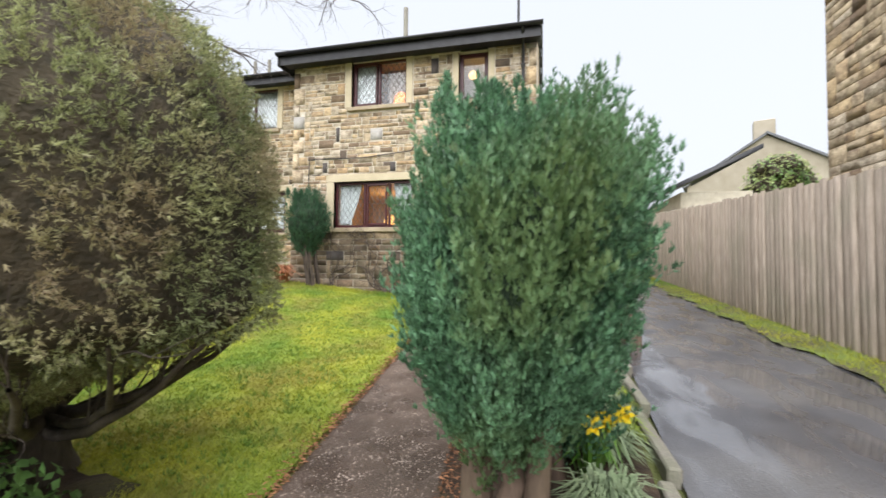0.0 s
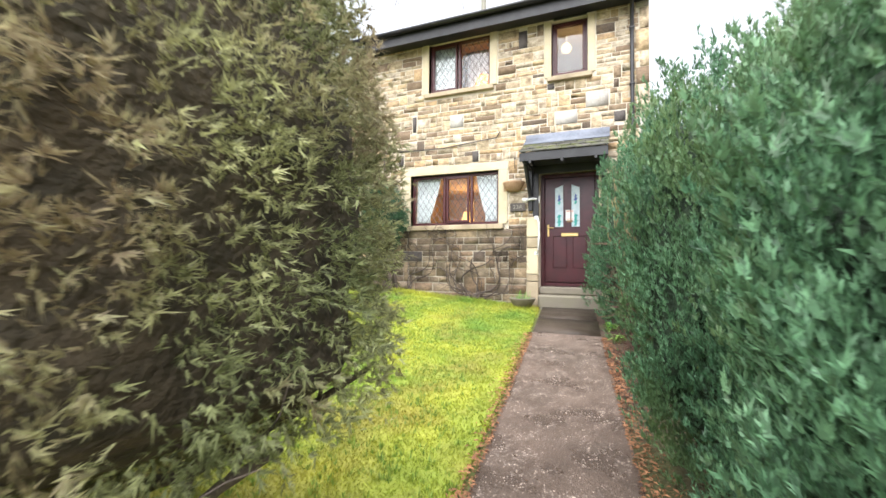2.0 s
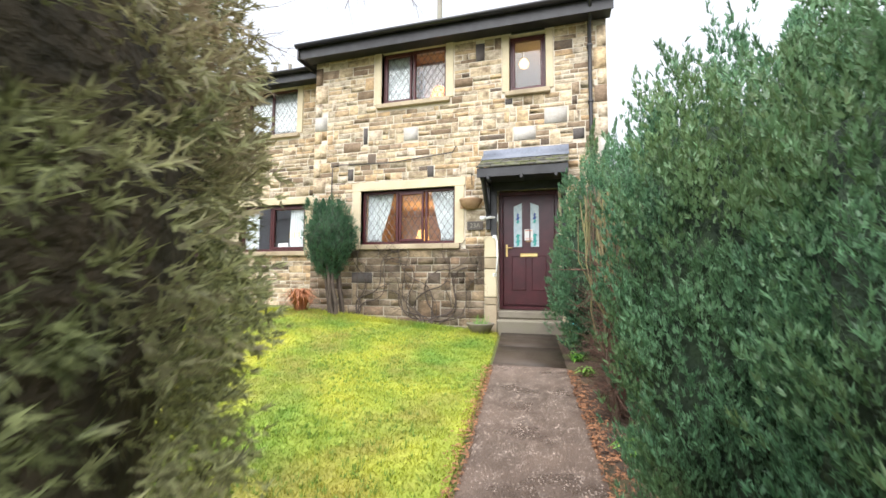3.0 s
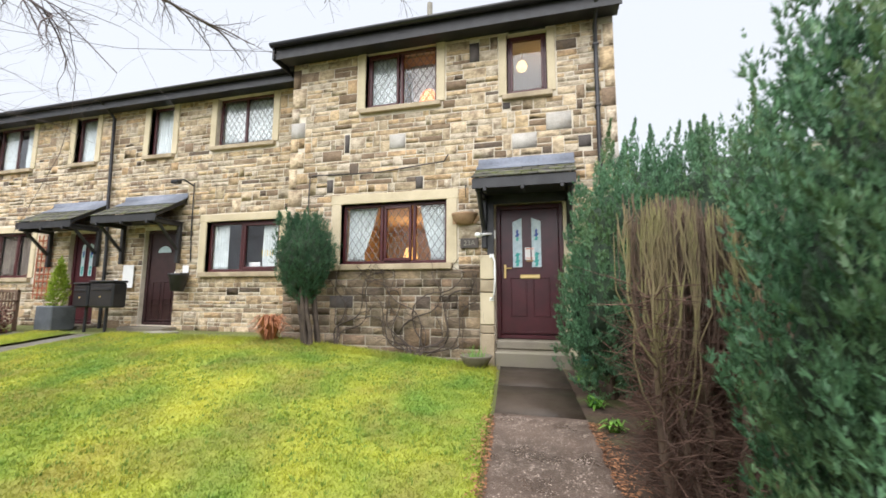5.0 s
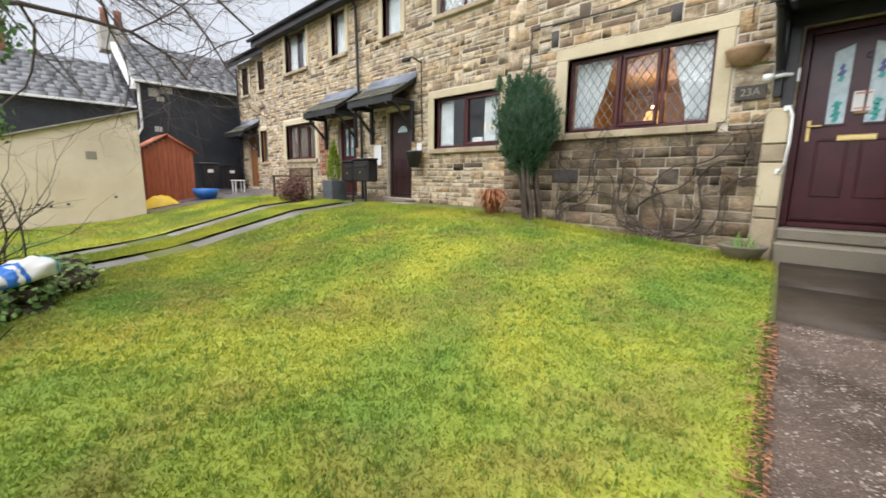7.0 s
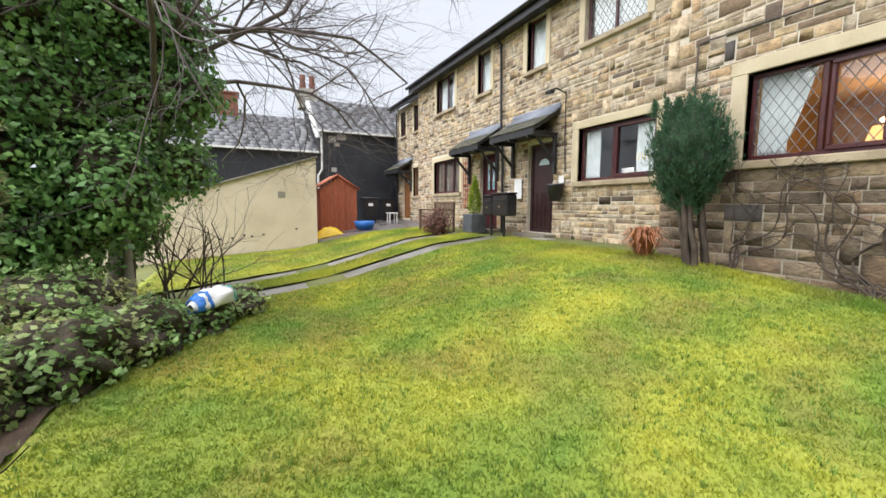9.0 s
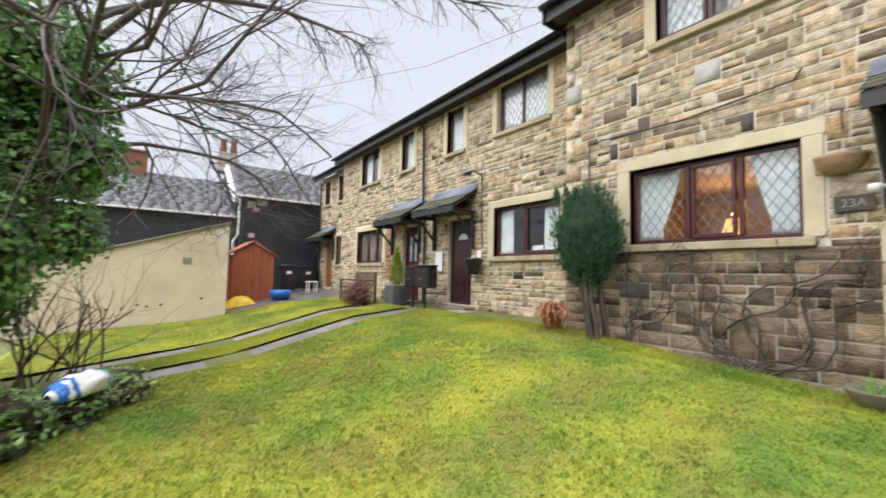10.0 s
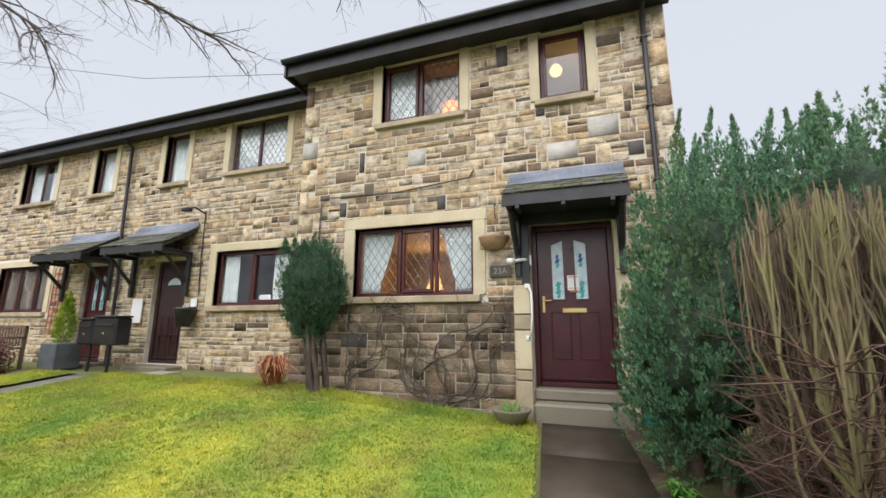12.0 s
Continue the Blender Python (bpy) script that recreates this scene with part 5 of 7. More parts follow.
rs = np.random.RandomState(8)
vv, n_s = [], 16
for i_ in range(n_s + 1):
    for j_ in range(n_s + 1):
        u, w = i_ / n_s - 0.5, j_ / n_s - 0.5
        x, y = -13.9 + u * 0.7, -3.15 + w * 0.95
        e = max(0, 1 - (2 * u) ** 2) * max(0, 1 - (2 * w) ** 2)
        vv.append((x, y, gz(x, y) + 0.02 + 0.26 * e ** 0.7 + 0.07 * rs.rand() * e))
mesh_np("tarpaulin", vv, [[i_ * 17 + j_, (i_ + 1) * 17 + j_, (i_ + 1) * 17 + j_ + 1, i_ * 17 + j_ + 1] for i_ in range(16) for j_ in range(16)], m_yellow)
tagged(bpy.data.objects["tarpaulin"], "crumpled yellow plastic sheet on the ground", "tarpaulin")
bench = thing("garden_bench", -10.7, -0.55, gz(-10.7, -0.55), label="old dark slatted garden bench", category="bench")
z = gz(-10.7, -0.55)
for xx in (-11.35, -10.1):
    box("side_frame", xx, xx + 0.06, -0.85, -0.79, z, z + 0.6, m_bench, bench)
    box("side_frame", xx, xx + 0.06, -0.35, -0.29, z, z + 0.85, m_bench, bench)
    box("arm", xx, xx + 0.06, -0.88, -0.3, z + 0.6, z + 0.64, m_bench, bench)
for k in range(4):
    box("seat_slat", -11.35, -10.04, -0.83 + k * 0.13, -0.73 + k * 0.13, z + 0.4, z + 0.43, m_bench, bench)
box("back_rail", -11.35, -10.04, -0.345, -0.305, z + 0.8, z + 0.86, m_bench, bench)
for k in range(12):
    box("back_slat", -11.25 + k * 0.1, -11.2 + k * 0.1, -0.335, -0.315, z + 0.45, z + 0.8, m_bench, bench)
trellis = thing("trellis", -10.75, RY, 1.0, label="red-brown wooden trellis on the wall", category="trellis")
for k in range(4):
    box("lath", -11.0 + k * 0.14, -10.975 + k * 0.14, RY - 0.06, RY - 0.045, 0.9, 2.4, m_shed, trellis, bevel=0.002)
for k in range(9):
    box("lath", -11.02, -10.53, RY - 0.045, RY - 0.032, 0.98 + k * 0.16, 1.005 + k * 0.16, m_shed, trellis, bevel=0.002)


def mail_box(x, y, z, mat, label, w=0.2, h=0.5):
    t = thing("post_box", x, y, z, label=label, category="post box")
    box("body", x - w, x + w, y - 0.15, y + 0.15, z, z + h, mat, t, bevel=0.03)
    box("lid", x - w - 0.01, x + w + 0.01, y - 0.165, y + 0.15, z + h + 0.002, z + h + 0.04, mat, t, bevel=0.012)
    box("flap", x - w * 0.8, x + w * 0.8, y - 0.165, y - 0.15, z + h * 0.68, z + h * 0.78, m_gutter, t)
    box("lock", x - 0.02, x + 0.02, y - 0.158, y - 0.15, z + h * 0.4, z + h * 0.46, m_brass, t)
    tube_part("post", [(x, y, gz(x, y) - 0.05), (x, y, z + 0.02)], 0.03, m_gutter, t)


mail_box(-8.42, -0.1, 0.74, m_gutter, "black post box on a short post", 0.2, 0.46)
mail_box(-7.8, -0.15, 0.74, m_gutter, "wide black post box with pale stickers", 0.31, 0.5)
for k, (dx, dz, w, h, mm) in enumerate(((-0.05, 0.24, 0.07, 0.09, m_paper), (0.08, 0.03, 0.06, 0.14, m_paper), (-0.14, 0.1, 0.05, 0.06, m_paper), (-0.02, 0.3, 0.12, 0.05, m_yellowgreen), (-0.25, 0.36, 0.09, 0.07, m_yellowgreen), (0.16, 0.12, 0.07, 0.2, m_paper), (0.14, 0.4, 0.1, 0.06, m_paper))):
    box("sticker", -7.8 + dx, -7.8 + dx + w, -0.172, -0.166, 0.84 + dz, 0.84 + dz + h, mm, bpy.data.objects["post_box.001"], bevel=0)
lampw = thing("wall_planter", -6.6, RY - 0.12, 1.1, label="dark bucket planter hung on the wall", category="planter")
lathe("bucket", [(0.0, 1.08), (0.12, 1.08), (0.17, 1.36), (0.19, 1.4), (0.19, 1.44), (0.15, 1.44), (0.0, 1.4)], -6.6, RY - 0.2, m_gutter, lampw)
box("card", -6.68, -6.52, RY - 0.045, RY - 0.03, 1.46, 1.62, m_paper, lampw)
sign = thing("notice_board", -8.15, RY, 1.2, label="pale plastic notice on the wall", category="notice")
box("board", -8.3, -8.0, RY - 0.05, RY - 0.03, 1.15, 1.65, m_white, sign)
outl = thing("wall_lamp", -6.6, RY, 3.3, label="small black lamp bracket on the terrace wall", category="lamp")
tube_part("arm", [(-6.6, RY, 3.35), (-6.6, RY - 0.25, 3.42), (-6.75, RY - 0.3, 3.4)], 0.018, m_gutter, outl)
box("head", -6.85, -6.65, RY - 0.36, RY - 0.24, 3.33, 3.41, m_gutter, outl, bevel=0.02)
tube_part("cable", [(-6.55, RY - 0.035, 3.4), (-6.54, RY - 0.035, 2.4), (-6.5, RY - 0.035, 1.7)], 0.012, m_gutter, outl)
slab = box("stepping_slab", -6.6, -6.1, -0.35, 0.0, gz(-6.3, -0.2) - 0.02, gz(-6.3, -0.2) + 0.05, m_kerb, bevel=0.012)
tagged(slab, "loose pale paving slab on the lawn edge", "slab")


wire = tagged(tube_part("overhead_cable", [(-3.9, 1.5, 6.6), (-9, 0.5, 6.9), (-16, -1.5, 8.0), (-30, -6, 11)], 0.006, m_black), "thin overhead telephone cable", "cable")


# ---- fence, driveway side and far houses ----
fence = thing("fence", 5.42, -3, gz(5.42, -3), label="tall weathered grey-brown board fence along the driveway", category="fence")
rs = np.random.RandomState(3)
for k in range(165):
    y = -11.0 + k * 0.122
    z = gz(5.4, y)
    lean_ = (rs.rand() - 0.5) * 0.012
    vv = []
    h = 2.0 + 0.05 * rs.rand()
    for yy, xx in ((y, 5.4), (y + 0.108, 5.4), (y + 0.108, 5.422), (y, 5.422)):
        vv.append((xx + (0.012 if k % 2 else 0), yy, z + 0.03))
    vv += [(x_ + lean_, y_ + lean_, z + h) for x_, y_, _ in vv]
    mesh_np("board", vv, [[0, 1, 5, 4], [1, 2, 6, 5], [2, 3, 7, 6], [3, 0, 4, 7], [4, 5, 6, 7]], m_wood, fence)
for k in range(8):
    y = -10.8 + k * 2.6
    box("post", 5.44, 5.53, y, y + 0.09, gz(5.5, y) - 0.2, gz(5.5, y) + 1.9, m_wood, fence)

side = thing("neighbour_house", 8.7, -6, 0, label="tall stone house beyond the fence", category="house")
box("wall", 6.5, 11, -12.1, -0.85, -0.6, 7.0, m_mortar, side, bevel=0)
rects = course_stones(0, 11.2, 1.2, 7.0, [], [], 77, 0.1, 0.2, (0.2, 0.6))
chunks = []
rs = np.random.RandomState(4)
for a, b, c, d in rects:
    v_, f_ = stone_verts(a + 0.007, b - 0.007, c + 0.007, d - 0.007, 0, 0.02, rs)
    chunks.append((np.stack([6.5 + v_[:, 1], -0.86 - v_[:, 0], v_[:, 2]], 1), f_))
v_, f_ = joined(chunks)
tagged(mesh_np("stonework", v_, f_, m_stone_far, side), kind="stuff")
mesh_np("roof", [(6.2, -0.6, 6.95), (6.2, -12.3, 6.95), (8.75, -12.3, 8.8), (8.75, -0.6, 8.8), (11.3, -12.3, 6.95), (11.3, -0.6, 6.95)], [[0, 3, 2, 1], [3, 5, 4, 2]], m_slate_far, side)


def far_house(x, y, z, w, d, h, pitch, turn, label):
    f_ = thing("far_house", x, y, z, label=label, category="house")
    m = pose(x, y, z, 0, 0, turn)
    bm = bmesh.new()
    prof = [(-w / 2, 0), (w / 2, 0), (w / 2, h), (0, h + pitch), (-w / 2, h)]
    a = [bm.verts.new(m @ Vector((p, 0, q))) for p, q in prof]
    b = [bm.verts.new(m @ Vector((p, d, q))) for p, q in prof]
    bm.faces.new(a)
    bm.faces.new(b[::-1])
    for k in (0, 1, 4):
        l = (k + 1) % 5
        bm.faces.new((a[l], a[k], b[k], b[l]))
    part("wall", bm, m_far_render, f_)
    bm = bmesh.new()
    for s in (-1, 1):
        q = [m @ Vector(c) for c in ((s * (w / 2 + 0.25), -0.2, h - 0.2), (0, -0.2, h + pitch + 0.06), (0, d + 0.2, h + pitch + 0.06), (s * (w / 2 + 0.25), d + 0.2, h - 0.2))]
        bm.faces.new([bm.verts.new(c) for c in q])
    r_ = part("roof", bm, m_slate_far, f_)
    r_.modifiers.new("thickness", "SOLIDIFY").thickness = 0.12
    bm = bmesh.new()
    add_box(bm, -0.5, 0.5, 0.2, 1.0, h + pitch - 0.4, h + pitch + 0.9, 0.03, m)
    part("chimney", bm, m_far_render, f_)


far_house(14.0, 17.5, 0.5, 7.5, 12, 5.2, 2.4, -20, "far pale gabled house with a chimney")
def garden_tree(x, y, z):
    leafy("garden_tree", (x, y, gz(x, y)), [((x, y, z), (0.9, 0.9, 0.75)), ((x + 0.6, y + 0.2, z - 0.4), (0.7, 0.7, 0.6)), ((x - 0.5, y, z - 0.6), (0.7, 0.7, 0.6))], 5000, 0.11, m_ivy, 97,
          "rounded yellow-green garden tree beyond the fence", "tree", [([(x, y, gz(x, y) - 0.05), (x + 0.05, y, z * 0.5), (x, y, z)], [0.1, 0.08, 0.05], m_bark)], core=0.8)


gar = thing("garage", 8.4, 9, 0, label="low garage with a dark metal roof beyond the fence", category="garage")
box("wall", 6.5, 8.6, 6.5, 12, -0.5, 3.2, m_mortar, gar, bevel=0)
mesh_np("roof", [(6.0, 6.0, 3.3), (8.7, 6.0, 4.6), (8.7, 12.5, 4.6), (6.0, 12.5, 3.3), (6.0, 6.0, 3.15), (8.7, 6.0, 4.45), (8.7, 12.5, 4.45), (6.0, 12.5, 3.15)],
        [[0, 1, 2, 3], [4, 5, 1, 0], [0, 3, 7, 4], [5, 6, 2, 1]], m_black, gar)


# ---- plants ----
def sprays(points, normals, size, rs, blades=5, wide=0.16, up=0.35, spread=0.9):
    """Small flat fronds: verts and triangles for a frond at each point that leans along its normal and upwards."""
    n = len(points)
    axis = normals + np.array([0, 0, up]) + rs.normal(0, 0.38, (n, 3))
    axis /= np.linalg.norm(axis, axis=1)[:, None]
    side = np.cross(axis, rs.normal(0, 1, (n, 3)))
    side /= np.linalg.norm(side, axis=1)[:, None]
    face = np.cross(axis, side)
    ln = size * (0.6 + 0.8 * rs.rand(n))[:, None]
    vs = []
    for b in range(blades):
        if b == 0:
            root, tip, w = 0.0, 1.0, wide
            direction = axis
        else:
            s = 1 if b % 2 else -1
            root = 0.1 + 0.24 * ((b - 1) // 2)
            tip, w = 0.55, wide * 0.85
            direction = axis * 0.75 + side * s * spread * 0.5 + face * rs.normal(0, 0.25, (n, 1))
        base = points + axis * ln * root
        wv = face * (0.5 * (rs.rand(n, 1) - 0.5)) + side * 0.0 + np.cross(direction, face) * 0.9
        wv = wv / (np.linalg.norm(wv, axis=1)[:, None] + 1e-6) * ln * w * 0.5
        vs += [base - wv, base + wv, base + direction * ln * tip]
    v = np.stack(vs, axis=1).reshape(-1, 3)
    return v, np.arange(n * blades * 3).reshape(-1, 3)


def lumpy(direction, seed, scale=2.2, amount=0.16):
    """Uneven radius factor for each direction."""
    out = np.empty(len(direction))
    for k, d in enumerate(direction):
        p = Vector(d) * scale + Vector((seed * 3.1, seed * 1.7, 0))
        out[k] = 1 + amount * noise.noise(p) + 0.5 * amount * noise.noise(p * 2.7)
    return out


def crown_points(n, centre, radii, rs, seed, shape=None, lump=0.16, depth=0.22, lscale=2.2, tuft=0, plume=0.1, up=0.4):
    """Points spread through the outer layer of an uneven rounded crown, with outward normals; with tuft, in plumes of that many points."""
    m = max(1, n // tuft) if tuft else n
    d = rs.normal(0, 1, (m, 3))
    d /= np.linalg.norm(d, axis=1)[:, None]
    k = lumpy(d, seed, lscale, lump) * (1 - depth * rs.rand(m) ** 1.8)
    p = d * k[:, None] * np.asarray(radii)
    if shape is not None:
        t = p[:, 2] / radii[2]
        s = shape(t)
        p[:, 0] *= s
        p[:, 1] *= s
    nrm = d / np.asarray(radii)
    nrm /= np.linalg.norm(nrm, axis=1)[:, None]
    p = p + np.asarray(centre)
    if tuft:
        axis = nrm + np.array([0, 0, up]) + rs.normal(0, 0.3, (m, 3))
        axis /= np.linalg.norm(axis, axis=1)[:, None]
        axis, p = np.repeat(axis, tuft, 0), np.repeat(p, tuft, 0)
        along = rs.rand(m * tuft, 1)
        off = rs.normal(0, 1, (m * tuft, 3))
        off -= axis * np.sum(off * axis, axis=1)[:, None]
        off /= np.linalg.norm(off, axis=1)[:, None]
        size = np.repeat(plume * (0.6 + 0.8 * rs.rand(m, 1)), tuft, 0)
        p = p + axis * size * (along - 0.35) + off * size * 0.24 * (1.05 - along) * rs.rand(m * tuft, 1) ** 0.5
        nrm = axis * 0.9 + off * 0.6
        nrm /= np.linalg.norm(nrm, axis=1)[:, None]
    return p, nrm


def core_mesh(centre, radii, seed, shape, lump, scale=0.86, lscale=2.2):
    bm = bmesh.new()
    bmesh.ops.create_icosphere(bm, subdivisions=4, radius=1)
    d = np.array([v.co[:] for v in bm.verts])
    d /= np.linalg.norm(d, axis=1)[:, None]
    k = lumpy(d, seed, lscale, lump) * scale
    p = d * k[:, None] * np.asarray(radii)
    if shape is not None:
        s = shape(p[:, 2] / radii[2])
        p[:, 0] *= s
        p[:, 1] *= s
    f = np.array([[v.index for v in fc.verts] for fc in bm.faces])
    bm.free()
    return p + np.asarray(centre), f


def bush(name, base, centre, radii, n, size, mat, seed, label, category, shape=None, lump=0.16, wide=0.16, up=0.35, core=0.86, group="", stems=1, stem_r=0.06, stem_mat=None, tips=0, tip_h=0.15, blades=5, depth=0.22, lscale=2.2, tuft=0, plume=0.1, core_mat=None, lean_x=0.0):
    rs = np.random.RandomState(seed)
    t = thing(name, *base, label=label, category=category, group=group)
    p, nrm = crown_points(n, centre, radii, rs, seed, shape, lump, depth, lscale, tuft, plume, up)
    if tips:
        for _ in range(tips):
            q = np.array([centre[0] + radii[0] * 0.8 * (rs.rand() * 2 - 1), centre[1] + radii[1] * 0.75 * (rs.rand() * 2 - 1), centre[2] + radii[2] * 0.78])
            hgt = tip_h * (0.7 + 0.8 * rs.rand())
            m_ = 420
            tt = rs.rand(m_)
            off = rs.normal(0, 0.042, (m_, 3)) * (1.05 - tt)[:, None]
            p = np.concatenate([p, q + off + np.stack([0 * tt, 0 * tt, tt * hgt * 1.3], 1)])
            nn = off.copy()
            nn[:, 2] = 0.12
            nrm = np.concatenate([nrm, nn / (np.linalg.norm(nn, axis=1)[:, None] + 1e-6)])
    p[:, 0] += lean_x * (p[:, 2] - centre[2]) / radii[2]
    keep = p[:, 2] > ground_z(p[:, 0], p[:, 1]) + 0.03
    p, nrm = p[keep], nrm[keep]
    v, f = sprays(p, nrm, size, rs, blades, wide, up)
    mesh_np("crown", v, f, mat, t)
    # solid shell behind the sprays; its dark colour stands in for shade between them
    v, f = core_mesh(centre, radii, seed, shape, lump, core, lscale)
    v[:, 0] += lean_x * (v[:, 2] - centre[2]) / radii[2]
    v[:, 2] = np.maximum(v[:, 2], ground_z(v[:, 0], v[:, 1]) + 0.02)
    mesh_np("inner_growth", v, f, core_mat or m_core, t, "dark shell inside the crown, coloured as the shade between twigs")
    for k in range(stems):
        a = rs.rand() * 6.28
        r = 0.0 if stems == 1 else 0.12
        b0 = np.array([base[0] + r * math.cos(a), base[1] + r * math.sin(a), gz(base[0], base[1]) - 0.05])
        e0 = np.array([centre[0] + 0.3 * radii[0] * math.cos(a) * (stems > 1), centre[1] + 0.3 * radii[1] * math.sin(a) * (stems > 1), centre[2]])
        pts = [b0 + (e0 - b0) * q + np.array([rs.normal(0, 0.02), rs.normal(0, 0.02), 0]) * (0 < q < 1) for q in np.linspace(0, 1, 6)]
        tube_part("trunk", pts, np.linspace(stem_r, stem_r * 0.5, 6), stem_mat or m_bark, t)
    return t


def grow(rs, start, direction, length, radius, depth, out, spread=0.55, lift=0.05, droop=0.0, segs=5, kids=3, shrink=0.68):
    """A branch and its twigs, as tubes added to out[level]."""
    p, d = np.array(start, float), np.array(direction, float)
    d /= np.linalg.norm(d)
    pts, rad = [p.copy()], [radius]
    for s in range(segs):
        d = d + rs.normal(0, 0.21, 3) + np.array([0, 0, lift - droop * s / segs])
        d /= np.linalg.norm(d)
        p = p + d * length / segs
        pts.append(p.copy())
        rad.append(radius * (1 - 0.5 * (s + 1) / segs))
    out.setdefault(depth, []).append(tube(pts, rad, 7 if depth > 2 else 5 if depth > 1 else 3))
    if depth > 0:
        for k in range(kids + (1 if depth < 3 else 0)):
            i0 = 1 + int(rs.rand() * segs)
            dd = pts[i0] - pts[i0 - 1]
            dd = dd / np.linalg.norm(dd) + rs.normal(0, spread, 3)
            grow(rs, pts[i0], dd, length * shrink * (0.75 + 0.5 * rs.rand()), rad[i0] * 0.62, depth - 1, out, spread, lift, droop, segs, kids, shrink)


# big round topiary beside the path
taper = lambda t: np.where(t < 0, np.minimum(1.17, 1 / np.sqrt(np.maximum(0.05, 1 - t ** 2))) * (1 - 0.8 * np.clip((-t - 0.58) / 0.42, 0, 1)), 1.0)
top_c, top_r = (-0.46, -7.37, 1.05), (1.22, 1.14, 1.08)
topiary = bush("topiary_bush", (-0.75, -7.0, gz(-0.75, -7.0)), top_c, top_r, 135000, 0.027, m_yew, 11,
               "large rounded clipped bush with brown-tinged green sprays", "bush", shape=taper, lump=0.08, blades=4, wide=0.17, up=0.1, core=0.935, stems=0, depth=0.07, lscale=3.0, tuft=12, plume=0.085)
rs = np.random.RandomState(21)
base = np.array([-0.75, -7.0, gz(-0.75, -7.0) - 0.08])
tube_part("trunk", [base, base + (0.02, -0.02, 0.2), base + (0.0, -0.03, 0.42), base + (0.1, -0.15, 0.9)], [0.25, 0.17, 0.16, 0.12], m_bark, topiary, "gnarled grey-brown trunk", sides=14)
for k in range(18):
    a = k * 0.349 + 0.25 * rs.rand()
    start = base + np.array([0.08 * math.cos(a), 0.08 * math.sin(a), 0.3 + 0.16 * rs.rand()])
    hem = np.array([top_c[0] + 0.98 * top_r[0] * math.cos(a), top_c[1] + 0.98 * top_r[1] * math.sin(a), 0.36 + 0.1 * rs.rand()])
    side_ = np.array([-math.sin(a), math.cos(a), 0]) * rs.normal(0, 0.12)
    pts = [start + (hem - start) * (q, q, q ** 1.5) + side_ * math.sin(3.1 * q) + np.array([0, 0, -0.035 * math.sin(3.1 * q)]) + rs.normal(0, 0.008, 3) for q in np.linspace(0, 1, 9)]
    tube_part("branch", pts, np.linspace(0.042, 0.008, 9) * (0.6 + 0.6 * rs.rand()), m_bark, topiary)
    out = {}
    for q in (3, 5, 6, 7):
        grow(rs, pts[q], pts[q] - pts[q - 1] + rs.normal(0, 0.04, 3) + (0, 0, 0.12), 0.26, 0.007, 1, out, spread=0.4, lift=0.15, segs=4, kids=2)
    v, f = joined([c_ for lev in out.values() for c_ in lev])
    tagged(mesh_np("twig_mass", v, f, m_bark, topiary), kind="stuff")

flat_top = lambda t: np.minimum(1.25, 1 / np.sqrt(np.maximum(0.1, 1 - 0.85 * t ** 2)))
narrow = lambda t: np.where(t < 0, 1 - 0.34 * np.clip(-t, 0, 1) ** 1.1, flat_top(t))
column = lambda t: flat_top(t) * np.where(t < 0, 1 - 0.18 * np.clip(-t, 0, 1), 1.0)
HEDGE = "hedge conifers"
CON = "dense green upright hedge conifer beside the path"
for k, (bx, by, cx, cy, cz, rx, ry, rz, lean_x, form, tips, tip_h, n) in enumerate((
        (1.86, -7.1, 1.90, -7.08, 0.63, 0.41, 0.50, 0.68, 0.07, narrow, 7, 0.10, 84000),
        (2.03, -6.25, 2.03, -6.25, 0.62, 0.44, 0.52, 1.02, 0.05, column, 6, 0.14, 64000),
        (1.80, -5.45, 1.80, -5.45, 0.66, 0.46, 0.52, 1.06, 0.0, column, 6, 0.14, 60000),
        (1.55, -1.6, 1.66, -1.5, 1.24, 0.66, 0.9, 1.32, 0.26, column, 8, 0.36, 52000),
        (2.5, -1.7, 2.55, -1.8, 1.25, 0.8, 1.0, 1.4, 0.0, column, 13, 0.36, 34000),
        (3.0, -3.3, 2.85, -2.8, 1.0, 0.5, 0.8, 1.15, 0.0, narrow, 4, 0.3, 14000))):
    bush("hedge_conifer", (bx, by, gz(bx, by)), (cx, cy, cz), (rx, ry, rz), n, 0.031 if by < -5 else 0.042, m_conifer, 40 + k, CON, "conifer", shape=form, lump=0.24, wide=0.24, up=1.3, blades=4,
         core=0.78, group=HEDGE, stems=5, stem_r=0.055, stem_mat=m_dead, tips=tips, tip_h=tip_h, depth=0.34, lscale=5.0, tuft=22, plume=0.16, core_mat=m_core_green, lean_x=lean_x)

